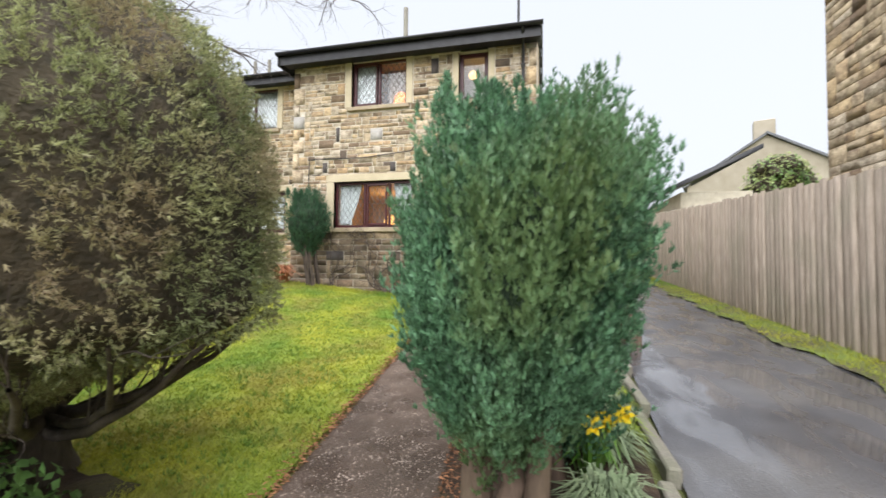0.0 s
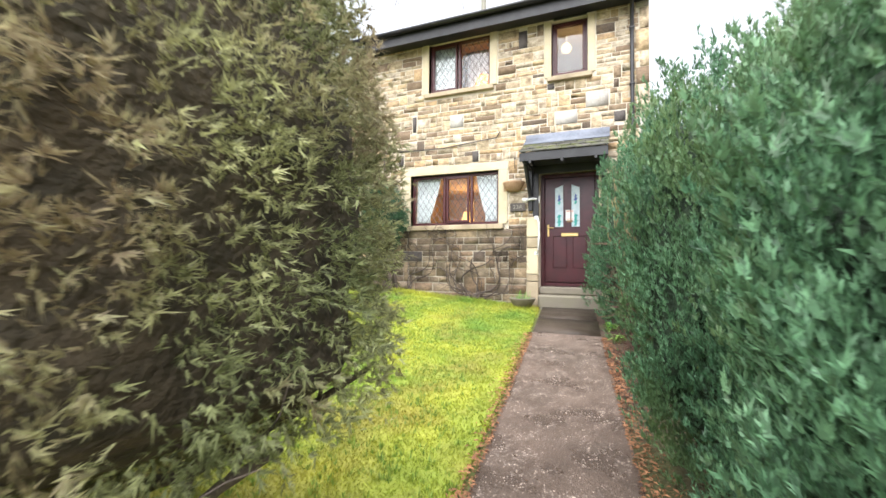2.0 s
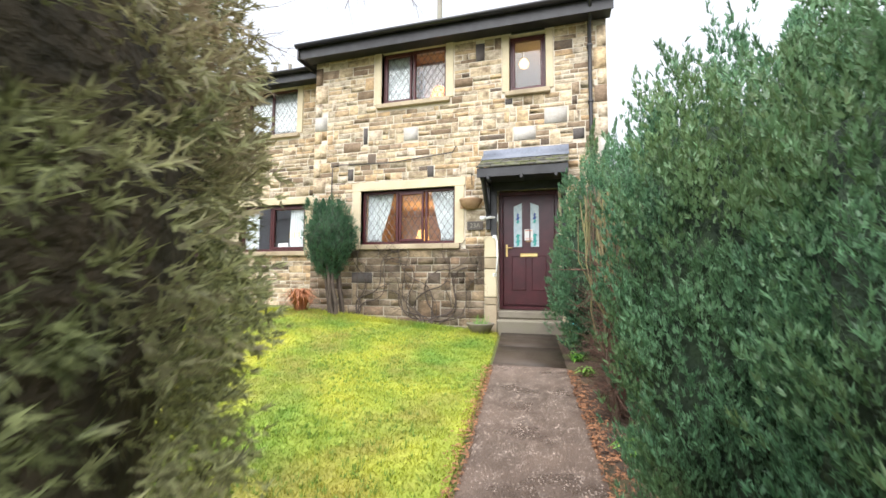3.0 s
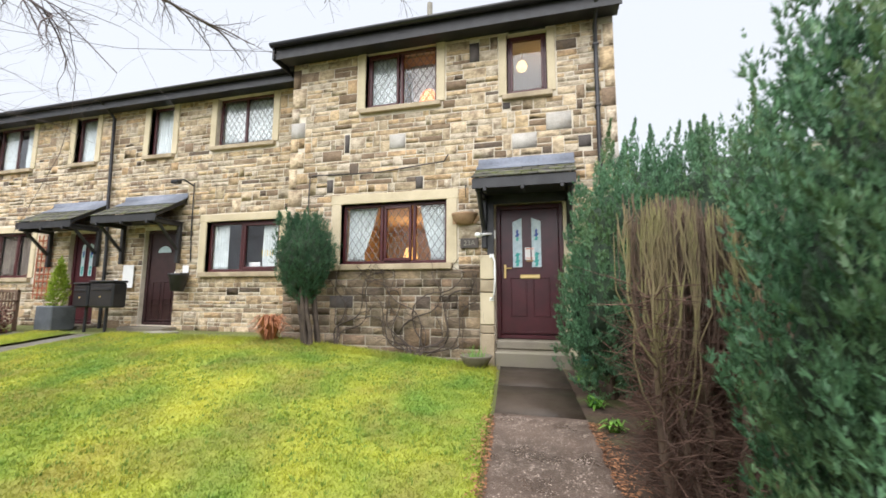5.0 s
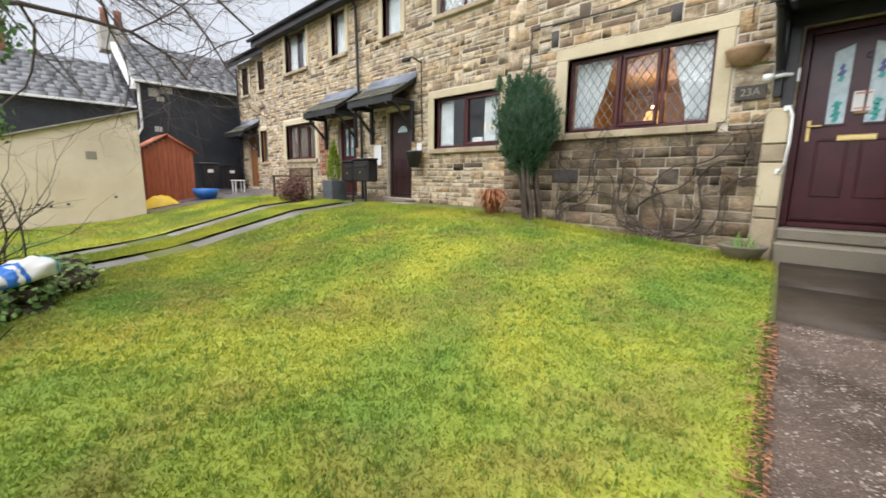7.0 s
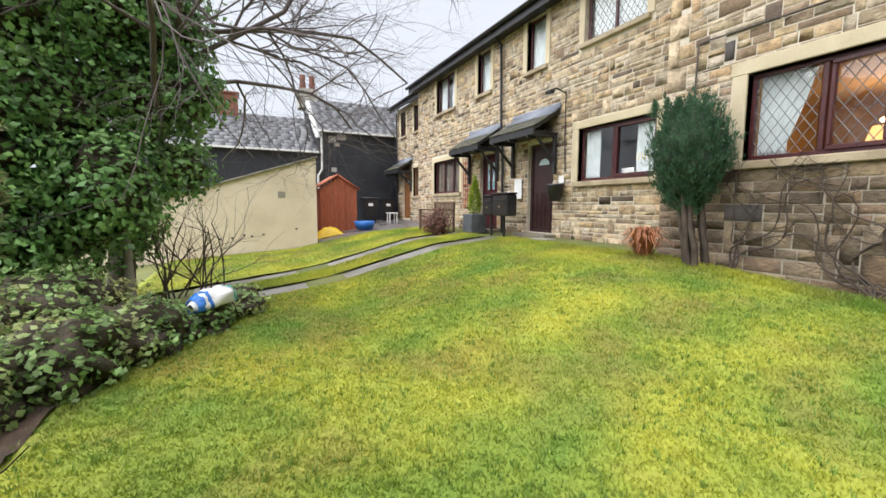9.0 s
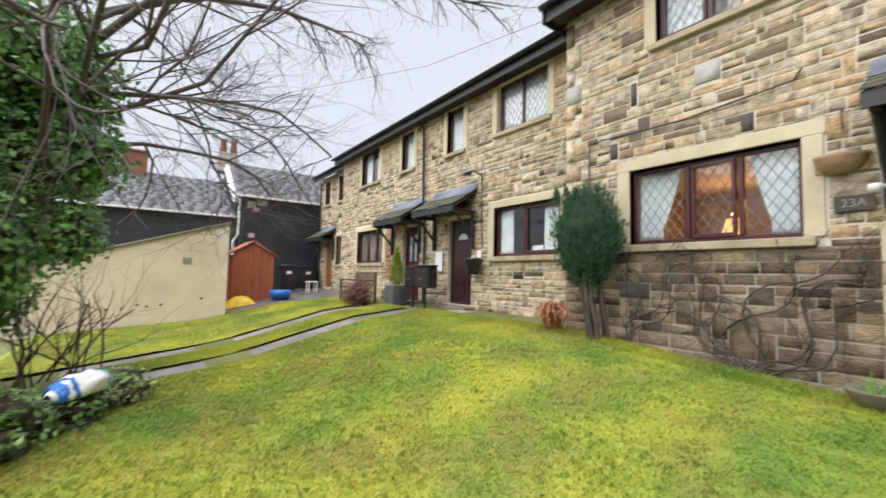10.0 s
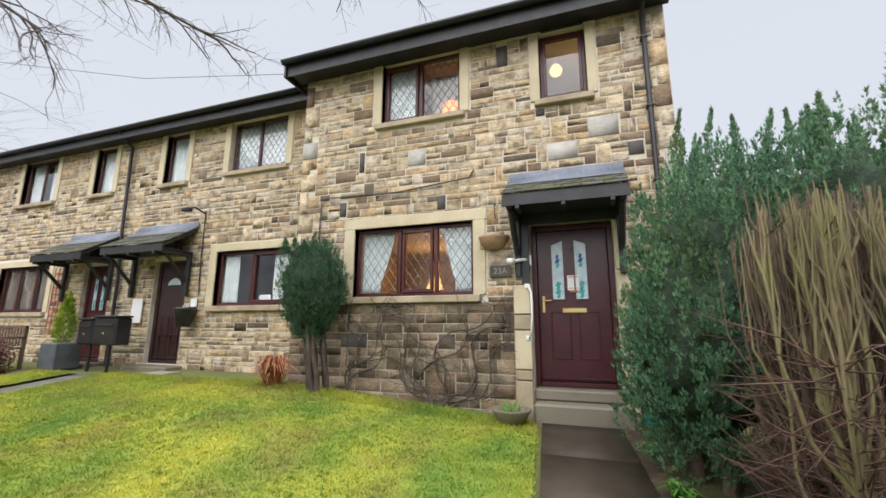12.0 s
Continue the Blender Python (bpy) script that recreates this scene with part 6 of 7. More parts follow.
# pruned dead section of the hedge: bare trunks that end in brushes of upright whips, cut level
for k in range(18):
    rs = np.random.RandomState(60 + k)
    bx, by = 1.46 + 0.036 * k + 0.12 * rs.rand(), -3.75 + 1.05 * ((k * 0.618) % 1)
    stub = k in (3, 9)
    stem = thing("dead_hedge_stem", bx, by, gz(bx, by), label="short sawn-off brown hedge trunk with forked stubs" if stub else "bare brown pruned hedge stem with upright twigs", category="shrub", group="bare hedge stems")
    b0 = np.array([bx, by, gz(bx, by) - 0.05])
    top = 1.58 + rs.normal(0, 0.05)
    fork = b0[2] + (0.75 if stub else 0.6 + 0.45 * rs.rand())
    lean_ = np.array([rs.normal(-0.02, 0.06), rs.normal(0, 0.06), 0])
    tr = [b0 + lean_ * q + rs.normal(0, 0.012, 3) * (0 < q) + np.array([0, 0, (fork - b0[2]) * q]) for q in np.linspace(0, 1, 6)]
    rad = (0.030 if stub else 0.022) + 0.012 * rs.rand()
    tube_part("stem", tr, np.linspace(rad, rad * 0.75, 6), m_dead, stem)
    for q in range(3 if stub else 11):
        whips = []
        f0 = tr[-1] if stub or q < 6 else tr[3 + q % 3]
        a = rs.rand() * 6.28
        out_r = 0.04 + 0.13 * rs.rand()
        tip_z = f0[2] + 0.16 + 0.08 * rs.rand() if stub else top - 0.12 * rs.rand() ** 2
        pts = []
        for u in np.linspace(0, 1, 8):
            r_ = out_r * min(1, u * (1.6 if stub else 3.0)) ** 0.7
            pts.append(f0 + np.array([r_ * math.cos(a), r_ * math.sin(a), (tip_z - f0[2]) * u]) + rs.normal(0, 0.008, 3) * (u > 0))
        r0 = rad * (0.6 if stub else 0.22 + 0.14 * rs.rand())
        whips.append(tube(pts, np.linspace(r0, r0 * (0.8 if stub else 0.35), 8), 5))
        if not stub:
            for u in (3, 4, 5, 5, 6, 6):
                d_ = np.array([rs.normal(0, 0.22), rs.normal(0, 0.22), 1.0])
                h_ = max(0.06, (top - pts[u][2]) * (0.6 + 0.4 * rs.rand()))
                m1 = pts[u] + d_ * h_ * 0.4 + rs.normal(0, 0.012, 3)
                whips.append(tube([pts[u], m1, np.array([m1[0], m1[1], pts[u][2] + h_]) + rs.normal(0, 0.012, 3)], [0.0055, 0.0045, 0.0022], 4))
        v, f = joined(whips)
        mesh_np("stub" if stub else "whip", v, f, m_dead if k % 5 else m_dead_moss, stem)
    fine_ = []
    for q in range(160):
        u = 1.45 * rs.rand() ** 1.2
        o_ = tr[0] + (tr[-1] - tr[0]) * u
        d_ = rs.normal(0, 1, 3) * (1, 1, 0.6) + (0, 0, 0.5)
        d_ /= np.linalg.norm(d_)
        ln = 0.12 + 0.22 * rs.rand()
        m1 = o_ + d_ * ln * 0.5
        e1 = m1 + (d_ + rs.normal(0, 0.5, 3)) * ln * 0.5
        fine_ += [tube([o_, m1, e1], [0.004, 0.003, 0.0015], 3), tube([m1, m1 + (d_ + rs.normal(0, 0.8, 3)) * ln * 0.4], [0.0025, 0.0012], 3)]
    v, f = joined(fine_)
    v[:, 2] = np.maximum(v[:, 2], ground_z(v[:, 0], v[:, 1]) + 0.01)
    tagged(mesh_np("twig_mass", v, f, m_redtwig, stem), kind="stuff")

# small conifer against the house
drop = lambda t: np.where(t < 0, 1 - 0.5 * np.clip(-t, 0, 1) ** 1.2, 1.0 + 0.08 * np.clip(t, 0, 0.7))
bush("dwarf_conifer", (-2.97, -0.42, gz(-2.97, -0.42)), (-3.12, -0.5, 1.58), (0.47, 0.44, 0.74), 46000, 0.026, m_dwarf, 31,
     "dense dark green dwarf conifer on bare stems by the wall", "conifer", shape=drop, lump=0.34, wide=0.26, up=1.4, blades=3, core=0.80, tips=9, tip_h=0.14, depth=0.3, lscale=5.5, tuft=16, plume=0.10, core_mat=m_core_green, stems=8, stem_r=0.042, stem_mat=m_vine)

# wall climber
rs = np.random.RandomState(9)
climber = thing("wall_climber", -1.25, -0.25, gz(-1.25, -0.25), label="leafless twisting climber spread over the lower wall", category="climber")
for k in range(17):
    x0 = -1.4 + 0.3 * rs.rand() if k % 5 else -2.72 + 0.1 * rs.rand()
    side_ = -1 if k % 2 else 1
    p = np.array([x0, -0.13, gz(x0, -0.2)])
    ang = math.pi / 2 - side_ * (0.1 + 0.7 * rs.rand())
    pts, bend = [p], rs.normal(0, 0.06)
    step_ = (1.7 + 1.1 * rs.rand()) / 20
    wave, phase = 0.55 + 0.3 * rs.rand(), 6.3 * rs.rand()
    aim = ang
    for s_ in range(20):
        bend = 0.6 * bend + rs.normal(0, 0.11)
        aim += 0.03 * (math.pi / 2 - side_ * 1.25 - aim)
        ang = aim + wave * 1.15 * math.sin(0.5 * s_ + phase) + bend
        q = pts[-1] + np.array([math.cos(ang) * step_, 0, math.sin(ang) * step_])
        q[0] = min(max(q[0], -2.75), -0.3)
        q[1] = -0.085 + 0.012 * math.sin(7 * s_ + k)
        q[2] = min(max(q[2], gz(q[0], -0.2) + 0.05), 1.38)
        pts.append(q)
    tube_part("stem", pts, np.linspace(0.012, 0.004, 21) * (0.7 + 0.6 * rs.rand()), m_vine, climber, sides=5)
    out = {}
    for s_ in (6, 9, 12, 15, 18, 20):
        grow(rs, pts[s_], (rs.normal(0, 1), -0.05, rs.normal(0.1, 0.8)), 0.3, 0.0055, 1, out, spread=0.7, segs=5, kids=2)
    v, f = joined([c_ for lev in out.values() for c_ in lev])
    v[:, 1] = np.clip(v[:, 1], -0.13, -0.062)
    tagged(mesh_np("twig_mass", v, f, m_vine, climber), kind="stuff")

# bare tree over the gardens
rs = np.random.RandomState(14)
tree = thing("bare_tree", -7.6, -7.5, gz(-7.6, -7.5), label="large leafless tree with fine spreading twigs", category="tree")
out = {}
b0 = np.array([-7.6, -7.5, gz(-7.6, -7.5) - 0.1])
tube_part("trunk", [b0, b0 + (0.1, 0.1, 1.2), b0 + (0.25, 0.3, 2.4), b0 + (0.5, 0.7, 3.6), b0 + (0.7, 1.1, 5.0)], [0.2, 0.16, 0.14, 0.12, 0.08], m_bark, tree)
for h, d, ln in ((2.3, (0.9, 0.75, 0.5), 3.4), (2.9, (0.75, 0.9, 0.6), 3.6), (3.4, (1.0, 0.5, 0.55), 3.8), (3.9, (0.5, 1.0, 0.55), 3.4), (4.4, (0.9, 0.9, 0.6), 3.4), (4.8, (0.7, 0.2, 0.8), 3.0), (4.9, (0.1, 0.9, 0.9), 2.8),
                 (3.2, (-0.2, 0.9, 0.5), 2.8), (4.2, (-0.6, 0.3, 0.8), 2.6)):
    q = b0 + np.array([0.12, 0.18, 1.0]) * h
    grow(rs, q, d, ln * 1.5, 0.042, 4, out, spread=0.5, lift=0.03, droop=0.05, segs=6, kids=4, shrink=0.56)
# three long boughs that reach over the lawn
for path_ in (((-7.0, -6.5, 4.0), (-6.0, -5.6, 4.75), (-5.0, -4.3, 5.05), (-4.2, -3.1, 4.9), (-3.5, -2.2, 4.6)),
              ((-6.9, -6.4, 4.8), (-5.0, -4.5, 5.6), (-3.9, -3.1, 6.0), (-2.8, -1.9, 6.2), (-1.9, -0.95, 6.25)),
              ((-6.9, -6.3, 4.6), (-6.3, -5.2, 5.0), (-5.9, -4.2, 5.0), (-5.5, -3.5, 4.75), (-5.2, -3.1, 4.5))):
    path_ = np.array(path_)
    tube_part("bough", path_, [0.06, 0.045, 0.034, 0.024, 0.014], m_twig, tree)
    for q in range(13):
        s_ = 1.2 + 2.8 * (q / 12) ** 0.8
        i0 = min(3, int(s_))
        dd = path_[i0 + 1] - path_[i0]
        dd = dd / np.linalg.norm(dd) + rs.normal(0, 0.75, 3) * (1, 1, 0.55)
        grow(rs, path_[i0] + (path_[i0 + 1] - path_[i0]) * (s_ - i0), dd, 0.75, 0.013, 2, out, spread=0.55, lift=0.0, droop=0.12, segs=5, kids=3, shrink=0.6)
for lev in sorted(out, reverse=True):
    v, f = joined(out[lev])
    if lev >= 3:
        tagged(mesh_np("limb_mass", v, f, m_twig, tree), kind="stuff")
    else:
        tagged(mesh_np("twig_mass", v, f, m_twig, tree), kind="stuff")


def leaves(points, normals, size, rs, fold=0.25):
    """Single pointed leaves, folded along the middle."""
    n = len(points)
    nrm = normals + rs.normal(0, 0.5, (n, 3)) + np.array([0, 0, 0.35])
    nrm /= np.linalg.norm(nrm, axis=1)[:, None]
    ax = np.cross(nrm, rs.normal(0, 1, (n, 3)))
    ax /= np.linalg.norm(ax, axis=1)[:, None]
    sd = np.cross(nrm, ax)
    ln = (size * (0.6 + 0.8 * rs.rand(n)))[:, None]
    a, b = points - ax * ln * 0.5, points + ax * ln * 0.5
    l = points + sd * ln * 0.33 - nrm * ln * fold * 0.4
    r = points - sd * ln * 0.33 - nrm * ln * fold * 0.4
    v = np.stack([a, l, b, r], 1).reshape(-1, 3)
    o = np.arange(n) * 4
    return v, np.concatenate([np.stack([o, o + 1, o + 2], 1), np.stack([o, o + 2, o + 3], 1)])


def leafy(name, base, blobs, n, size, mat, seed, label, category, stems, core=0.7):
    rs = np.random.RandomState(seed)
    t = thing(name, *base, label=label, category=category)
    ps, ns, cores = [], [], []
    tot = sum(b[1][0] * b[1][1] + b[1][0] * b[1][2] for b in blobs)
    for k, (c, r) in enumerate(blobs):
        m_ = int(n * (r[0] * r[1] + r[0] * r[2]) / tot)
        p, q = crown_points(m_, c, r, rs, seed + k, None, 0.4, 0.55, 2.6)
        ps.append(p)
        ns.append(q)
        if core:
            cores.append(core_mesh(c, r, seed + k, None, 0.4, core, 2.6))
    p, q = np.concatenate(ps), np.concatenate(ns)
    keep = p[:, 2] > ground_z(p[:, 0], p[:, 1]) + 0.02
    v, f = leaves(p[keep], q[keep], size, rs)
    mesh_np("crown", v, f, mat, t)
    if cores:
        # solid cores whose dark colour imitates the shade behind the leaves
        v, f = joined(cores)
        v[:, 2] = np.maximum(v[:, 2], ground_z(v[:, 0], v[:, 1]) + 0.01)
        mesh_np("inner_growth", v, f, m_core, t, "dark shell inside the crown, coloured as the shade between twigs")
    for pts, rr, mm in stems:
        tube_part("trunk", pts, rr, mm, t)
    return t


garden_tree(10.7, 9.3, 4.3)
hx, hy = -6.9, -7.4
hz = gz(hx, hy)
leafy("holly_tree", (hx, hy, hz), [((-6.4, -7.9, 2.2), (1.0, 1.0, 1.2)), ((-6.0, -7.2, 1.2), (0.75, 0.7, 0.75)), ((-6.6, -7.3, 3.6), (1.15, 1.1, 1.1)), ((-5.7, -8.4, 1.6), (0.9, 0.9, 1.1)), ((-6.1, -8.2, 3.4), (1.2, 1.1, 1.3)),
                                   ((-6.7, -6.9, 2.4), (0.75, 0.7, 0.7)), ((-6.6, -6.35, 2.5), (0.6, 0.55, 0.6)), ((-6.9, -6.6, 3.5), (0.8, 0.7, 0.8)), ((-6.7, -6.5, 1.5), (0.5, 0.5, 0.5)), ((-6.3, -7.7, 0.8), (0.8, 0.7, 0.8)), ((-5.7, -8.3, 0.6), (1.0, 0.8, 0.9)), ((-7.2, -7.2, 0.8), (0.7, 0.5, 0.7))],
      38000, 0.088, m_holly, 71, "glossy dark green holly tree with pale slender stems", "tree",
      [([(-6.35, -7.1, hz - 0.05), (-6.33, -7.12, 0.6), (-6.4, -7.1, 1.6), (-6.4, -7.2, 3)], [0.06, 0.05, 0.045, 0.03], m_dressed_grey),
       ([(-6.6, -7.5, hz - 0.05), (-6.55, -7.5, 0.8), (-6.5, -7.6, 2.2)], [0.05, 0.045, 0.03], m_bark),
       ([(-6.2, -7.6, hz - 0.05), (-6.1, -7.6, 0.8), (-6.1, -7.7, 2.2)], [0.05, 0.04, 0.03], m_dressed_grey)], core=0.55)
leafy("ivy_bush", (-4.6, -6.7, gz(-4.6, -6.7)), [((-4.9, -6.25, -0.38), (0.6, 0.45, 0.3)), ((-4.4, -6.7, -0.32), (0.65, 0.5, 0.38)), ((-3.8, -7.05, -0.3), (0.65, 0.45, 0.42)), ((-5.4, -5.85, -0.33), (0.45, 0.4, 0.3)), ((-3.2, -7.45, -0.35), (0.6, 0.4, 0.4)),
                                                ((-4.8, -7.4, -0.15), (0.9, 0.6, 0.5))],
      16000, 0.062, m_ivy, 81, "low tangled ivy and bramble bush with variegated leaves", "bush", [], core=0.8)
for k in range(14):
    rs = np.random.RandomState(100 + k)
    bx, by = -7.3 + 1.0 * rs.rand(), -6.9 + 0.9 * rs.rand()
    st = thing("bare_shrub", bx, by, gz(bx, by), label="thin leafless brown shrub stem", category="shrub", group="bare shrub stems")
    out = {}
    grow(rs, (bx, by, gz(bx, by) - 0.05), (rs.normal(0.1, 0.3), rs.normal(0.1, 0.3), 1), 1.0 + 0.4 * rs.rand(), 0.016, 2, out, spread=0.4, lift=0.05, segs=4, kids=2)
    v, f = joined([c for lev in out.values() for c in lev])
    mesh_np("stem", v, f, m_dead if k % 3 else m_twig, st)

# carrier bag on the bush
BAG = pose(-4.7, -6.05, -0.09, 6, -14, 40) @ Matrix.Scale(0.88, 4)
bag = thing("carrier_bag", -4.7, -6.05, -0.09, label="filled white plastic bag with blue and teal stripes", category="bag")


def bag_skin(y0, y1, grow_by):
    """A stretch of the lying bag between two distances along it."""
    vs_, ns_ = [], 9
    for r in range(ns_):
        yy = y0 + (y1 - y0) * r / (ns_ - 1)
        e = 1 - abs(yy / 0.3) ** 2.6
        for q in range(28):
            t = q * 2 * math.pi / 28
            k_ = (0.25 + 0.75 * max(0, e) ** 0.5) * (1 + 0.22 * noise.noise(Vector((math.cos(t) * 2, yy * 9, math.sin(t) * 2))) + 0.14 * noise.noise(Vector((math.cos(t) * 5, yy * 22, math.sin(t) * 5)))) + grow_by
            vs_.append(BAG @ Vector((0.19 * k_ * math.cos(t), yy, max(-0.08, 0.16 * k_ * math.sin(t)))))
    fs_ = [[r * 28 + q, r * 28 + (q + 1) % 28, (r + 1) * 28 + (q + 1) % 28, (r + 1) * 28 + q] for r in range(ns_ - 1) for q in range(28)]
    return np.array([tuple(v_) for v_ in vs_]), fs_


for nm, ya, yb, gr, mm in (("sack", -0.3, 0.3, 0.0, m_white), ("stripe", -0.28, -0.2, 0.03, m_blue), ("stripe", -0.16, -0.12, 0.03, m_blue), ("stripe", 0.18, 0.21, 0.03, m_tealstripe), ("stripe", 0.235, 0.26, 0.04, m_tealstripe)):
    v, f = bag_skin(ya, yb, gr)
    mesh_np(nm, v, f, mm, bag, smooth=True)


# ---- small plants and litter ----
def tuft(name, x, y, n, h, spread, mat, seed, label, category, wide=0.02):
    rs = np.random.RandomState(seed)
    t = thing(name, x, y, gz(x, y), label=label, category=category)
    chunks = []
    for _ in range(n):
        a = rs.rand() * 6.28
        hh, s = h * (0.5 + 0.6 * rs.rand()), spread * rs.rand()
        b_ = np.array([x + 0.25 * s * math.cos(a), y + 0.25 * s * math.sin(a), gz(x, y) - 0.01])
        m_ = b_ + (s * 0.4 * math.cos(a), s * 0.4 * math.sin(a), hh)
        e_ = b_ + (s * math.cos(a), s * math.sin(a), hh * (0.3 + 0.6 * rs.rand()))
        w = np.array([-math.sin(a), math.cos(a), 0]) * wide * 0.5
        chunks.append((np.array([b_ - w, b_ + w, m_ + w, m_ - w, e_]), np.array([[0, 1, 2], [0, 2, 3], [3, 2, 4]])))
    v, f = joined(chunks)
    mesh_np("leaves", v, f, mat, t)
    return t


tuft("dead_bracken", -3.7, -0.5, 260, 0.42, 0.42, m_fern, 5, "clump of russet dead fern fronds by the wall", "fern", 0.018)
daff = tuft("daffodil", 2.25, -6.35, 60, 0.34, 0.2, m_greenleaf, 6, "yellow daffodils in flower at the bed edge", "flower", 0.018)
rs = np.random.RandomState(7)
for k in range(9):
    x, y = 2.25 + rs.normal(0, 0.1), -6.35 + rs.normal(0, 0.09)
    z = gz(x, y) + 0.32 + 0.08 * rs.rand()
    vv, ff = [], []
    for q in range(6):
        a = q * math.pi / 3
        i0 = len(vv)
        vv += [(x, y, z), (x + 0.035 * math.cos(a - 0.4), y - 0.008, z + 0.035 * math.sin(a - 0.4)), (x + 0.06 * math.cos(a), y - 0.004, z + 0.06 * math.sin(a)), (x + 0.035 * math.cos(a + 0.4), y - 0.008, z + 0.035 * math.sin(a + 0.4))]
        ff.append([i0, i0 + 1, i0 + 2, i0 + 3])
    fl = mesh_np("petals", vv, ff, m_daff, daff, "yellow petals")
    v, f = tube([(x, y - 0.005, z), (x, y - 0.035, z - 0.003)], [0.014, 0.022], 8)
    mesh_np("trumpet", v, f, m_daff, fl)
m_sage = material("pale_edging_leaf", (0.22, 0.30, 0.16), (0.38, 0.46, 0.28), 6, 0.6, 0, 40, island=0.3)
for k, (x, y) in enumerate(((2.3, -6.65), (2.36, -6.05), (2.42, -5.5), (2.45, -5.0), (2.2, -7.2))):
    tuft("edging_plant", x, y, 420, 0.2, 0.27, m_sage, 120 + k, "pale sage-green edging plant by the driveway", "plant", 0.014)
for k, (x, y) in enumerate(((2.52, -5.3), (2.5, -4.8), (2.5, -5.8), (2.5, -4.2))):
    tuft("heather", x, y, 140, 0.16, 0.2, m_purple if k % 2 else m_yellowgreen, 20 + k, "low heather clump along the driveway edge" if k % 2 else "low pale green edging plant", "plant", 0.012)
for k, (x, y) in enumerate(((1.2, -1.0), (1.25, -1.9), (1.35, -2.5), (1.55, -4.3), (1.28, -0.45), (2.0, -3.4), (1.7, -2.4))):
    tuft("ground_plant", x, y, 40, 0.12, 0.16, m_greenleaf, 30 + k, "small green weed at the path edge", "plant", 0.035)
leafy("ivy_plant", (-0.5, -7.45, gz(-0.5, -7.45)), [((-0.5, -7.45, gz(-0.5, -7.45) + 0.16), (0.34, 0.28, 0.24)), ((-0.85, -7.55, gz(-0.85, -7.55) + 0.16), (0.4, 0.3, 0.24)), ((-0.2, -7.35, gz(-0.2, -7.35) + 0.06), (0.2, 0.2, 0.12))], 1800, 0.055, m_holly, 91,
      "low glossy evergreen ivy at the foot of the topiary", "plant", [], core=0)
leafy("brown_shrub", (-9.9, -1.0, gz(-9.9, -1.0)), [((-9.9, -0.95, gz(-9.9, -1) + 0.3), (0.55, 0.4, 0.38))], 2600, 0.05, m_brownshrub, 92, "rounded reddish-brown leafless shrub", "shrub", [], core=0.6)
pl = thing("planter", -9.15, -0.15, gz(-9.15, -0.15), label="square slate-blue planter with a golden conifer", category="planter")
z = gz(-9.15, -0.15)
box("pot", -9.42, -8.95, -0.38, 0.08, z, z + 0.5, m_planter, pl, bevel=0.02)
rs = np.random.RandomState(6)
p, q = crown_points(1500, (-9.19, -0.15, z + 0.95), (0.2, 0.2, 0.52), rs, 6, lambda t: 1 - 0.75 * np.clip((t + 0.6) / 1.6, 0, 1), 0.15, 0.6)
v, f = sprays(p, q, 0.07, rs, 3, 0.3, 1.0)
mesh_np("conifer", v, f, m_yellowgreen, pl, "golden-green columnar conifer")
pot = thing("round_pot", -0.25, -0.42, gz(-0.25, -0.42), label="shallow mossy stone bowl planter by the step", category="pot")
z = gz(-0.25, -0.42)
lathe("bowl", [(0.0, z), (0.15, z), (0.2, z + 0.1), (0.235, z + 0.15), (0.24, z + 0.17), (0.21, z + 0.17), (0.19, z + 0.12), (0.0, z + 0.12)], -0.25, -0.42, m_step, pot)
rs = np.random.RandomState(2)
chunks = []
for k in range(50):
    a, r_ = rs.rand() * 6.28, 0.17 * rs.rand()
    p = np.array([-0.25 + r_ * math.cos(a), -0.42 + r_ * math.sin(a), z + 0.12])
    chunks.append(tube([p, p + (rs.normal(0, 0.05), rs.normal(0, 0.05), 0.14 * rs.rand() + 0.05)], [0.005, 0.002], 3))
v, f = joined(chunks)
mesh_np("stalks", v, f, m_greenleaf, pot)
lid = box("green_tub", 1.22, 1.36, -0.2, -0.06, gz(1.3, -0.1) + 0.01, gz(1.3, -0.1) + 0.2, m_tealstripe, bevel=0.03)
tagged(lid, "small bright green plastic tub by the doorstep", "tub")

# fallen needles along both sides of the path
rs = np.random.RandomState(12)
chunks = []
n_n = 5000
yy = -2.4 - 5.6 * rs.rand(n_n)
sidep = rs.rand(n_n) < 0.4
xx = np.where(sidep, path_left(yy) + 0.02 - np.abs(rs.normal(0, 0.06, n_n)), path_right(yy) - 0.02 + np.abs(rs.normal(0, 0.1, n_n)))
an, ln = rs.rand(n_n) * 6.28, 0.008 + 0.016 * rs.rand(n_n)
zz = ground_z(xx, yy) + 0.028 + 0.006 * rs.rand(n_n)
ca, sa = np.cos(an), np.sin(an)
v = np.stack([np.stack([xx - ca * ln, yy - sa * ln, zz], 1), np.stack([xx + ca * ln, yy + sa * ln, zz], 1), np.stack([xx - sa * 0.006, yy + ca * 0.006, zz + 0.006], 1)], 1).reshape(-1, 3)
tagged(mesh_np("needle_litter", v, np.arange(n_n * 3).reshape(-1, 3), m_needles), "orange-brown fallen needles along the path edges", "litter", kind="stuff")

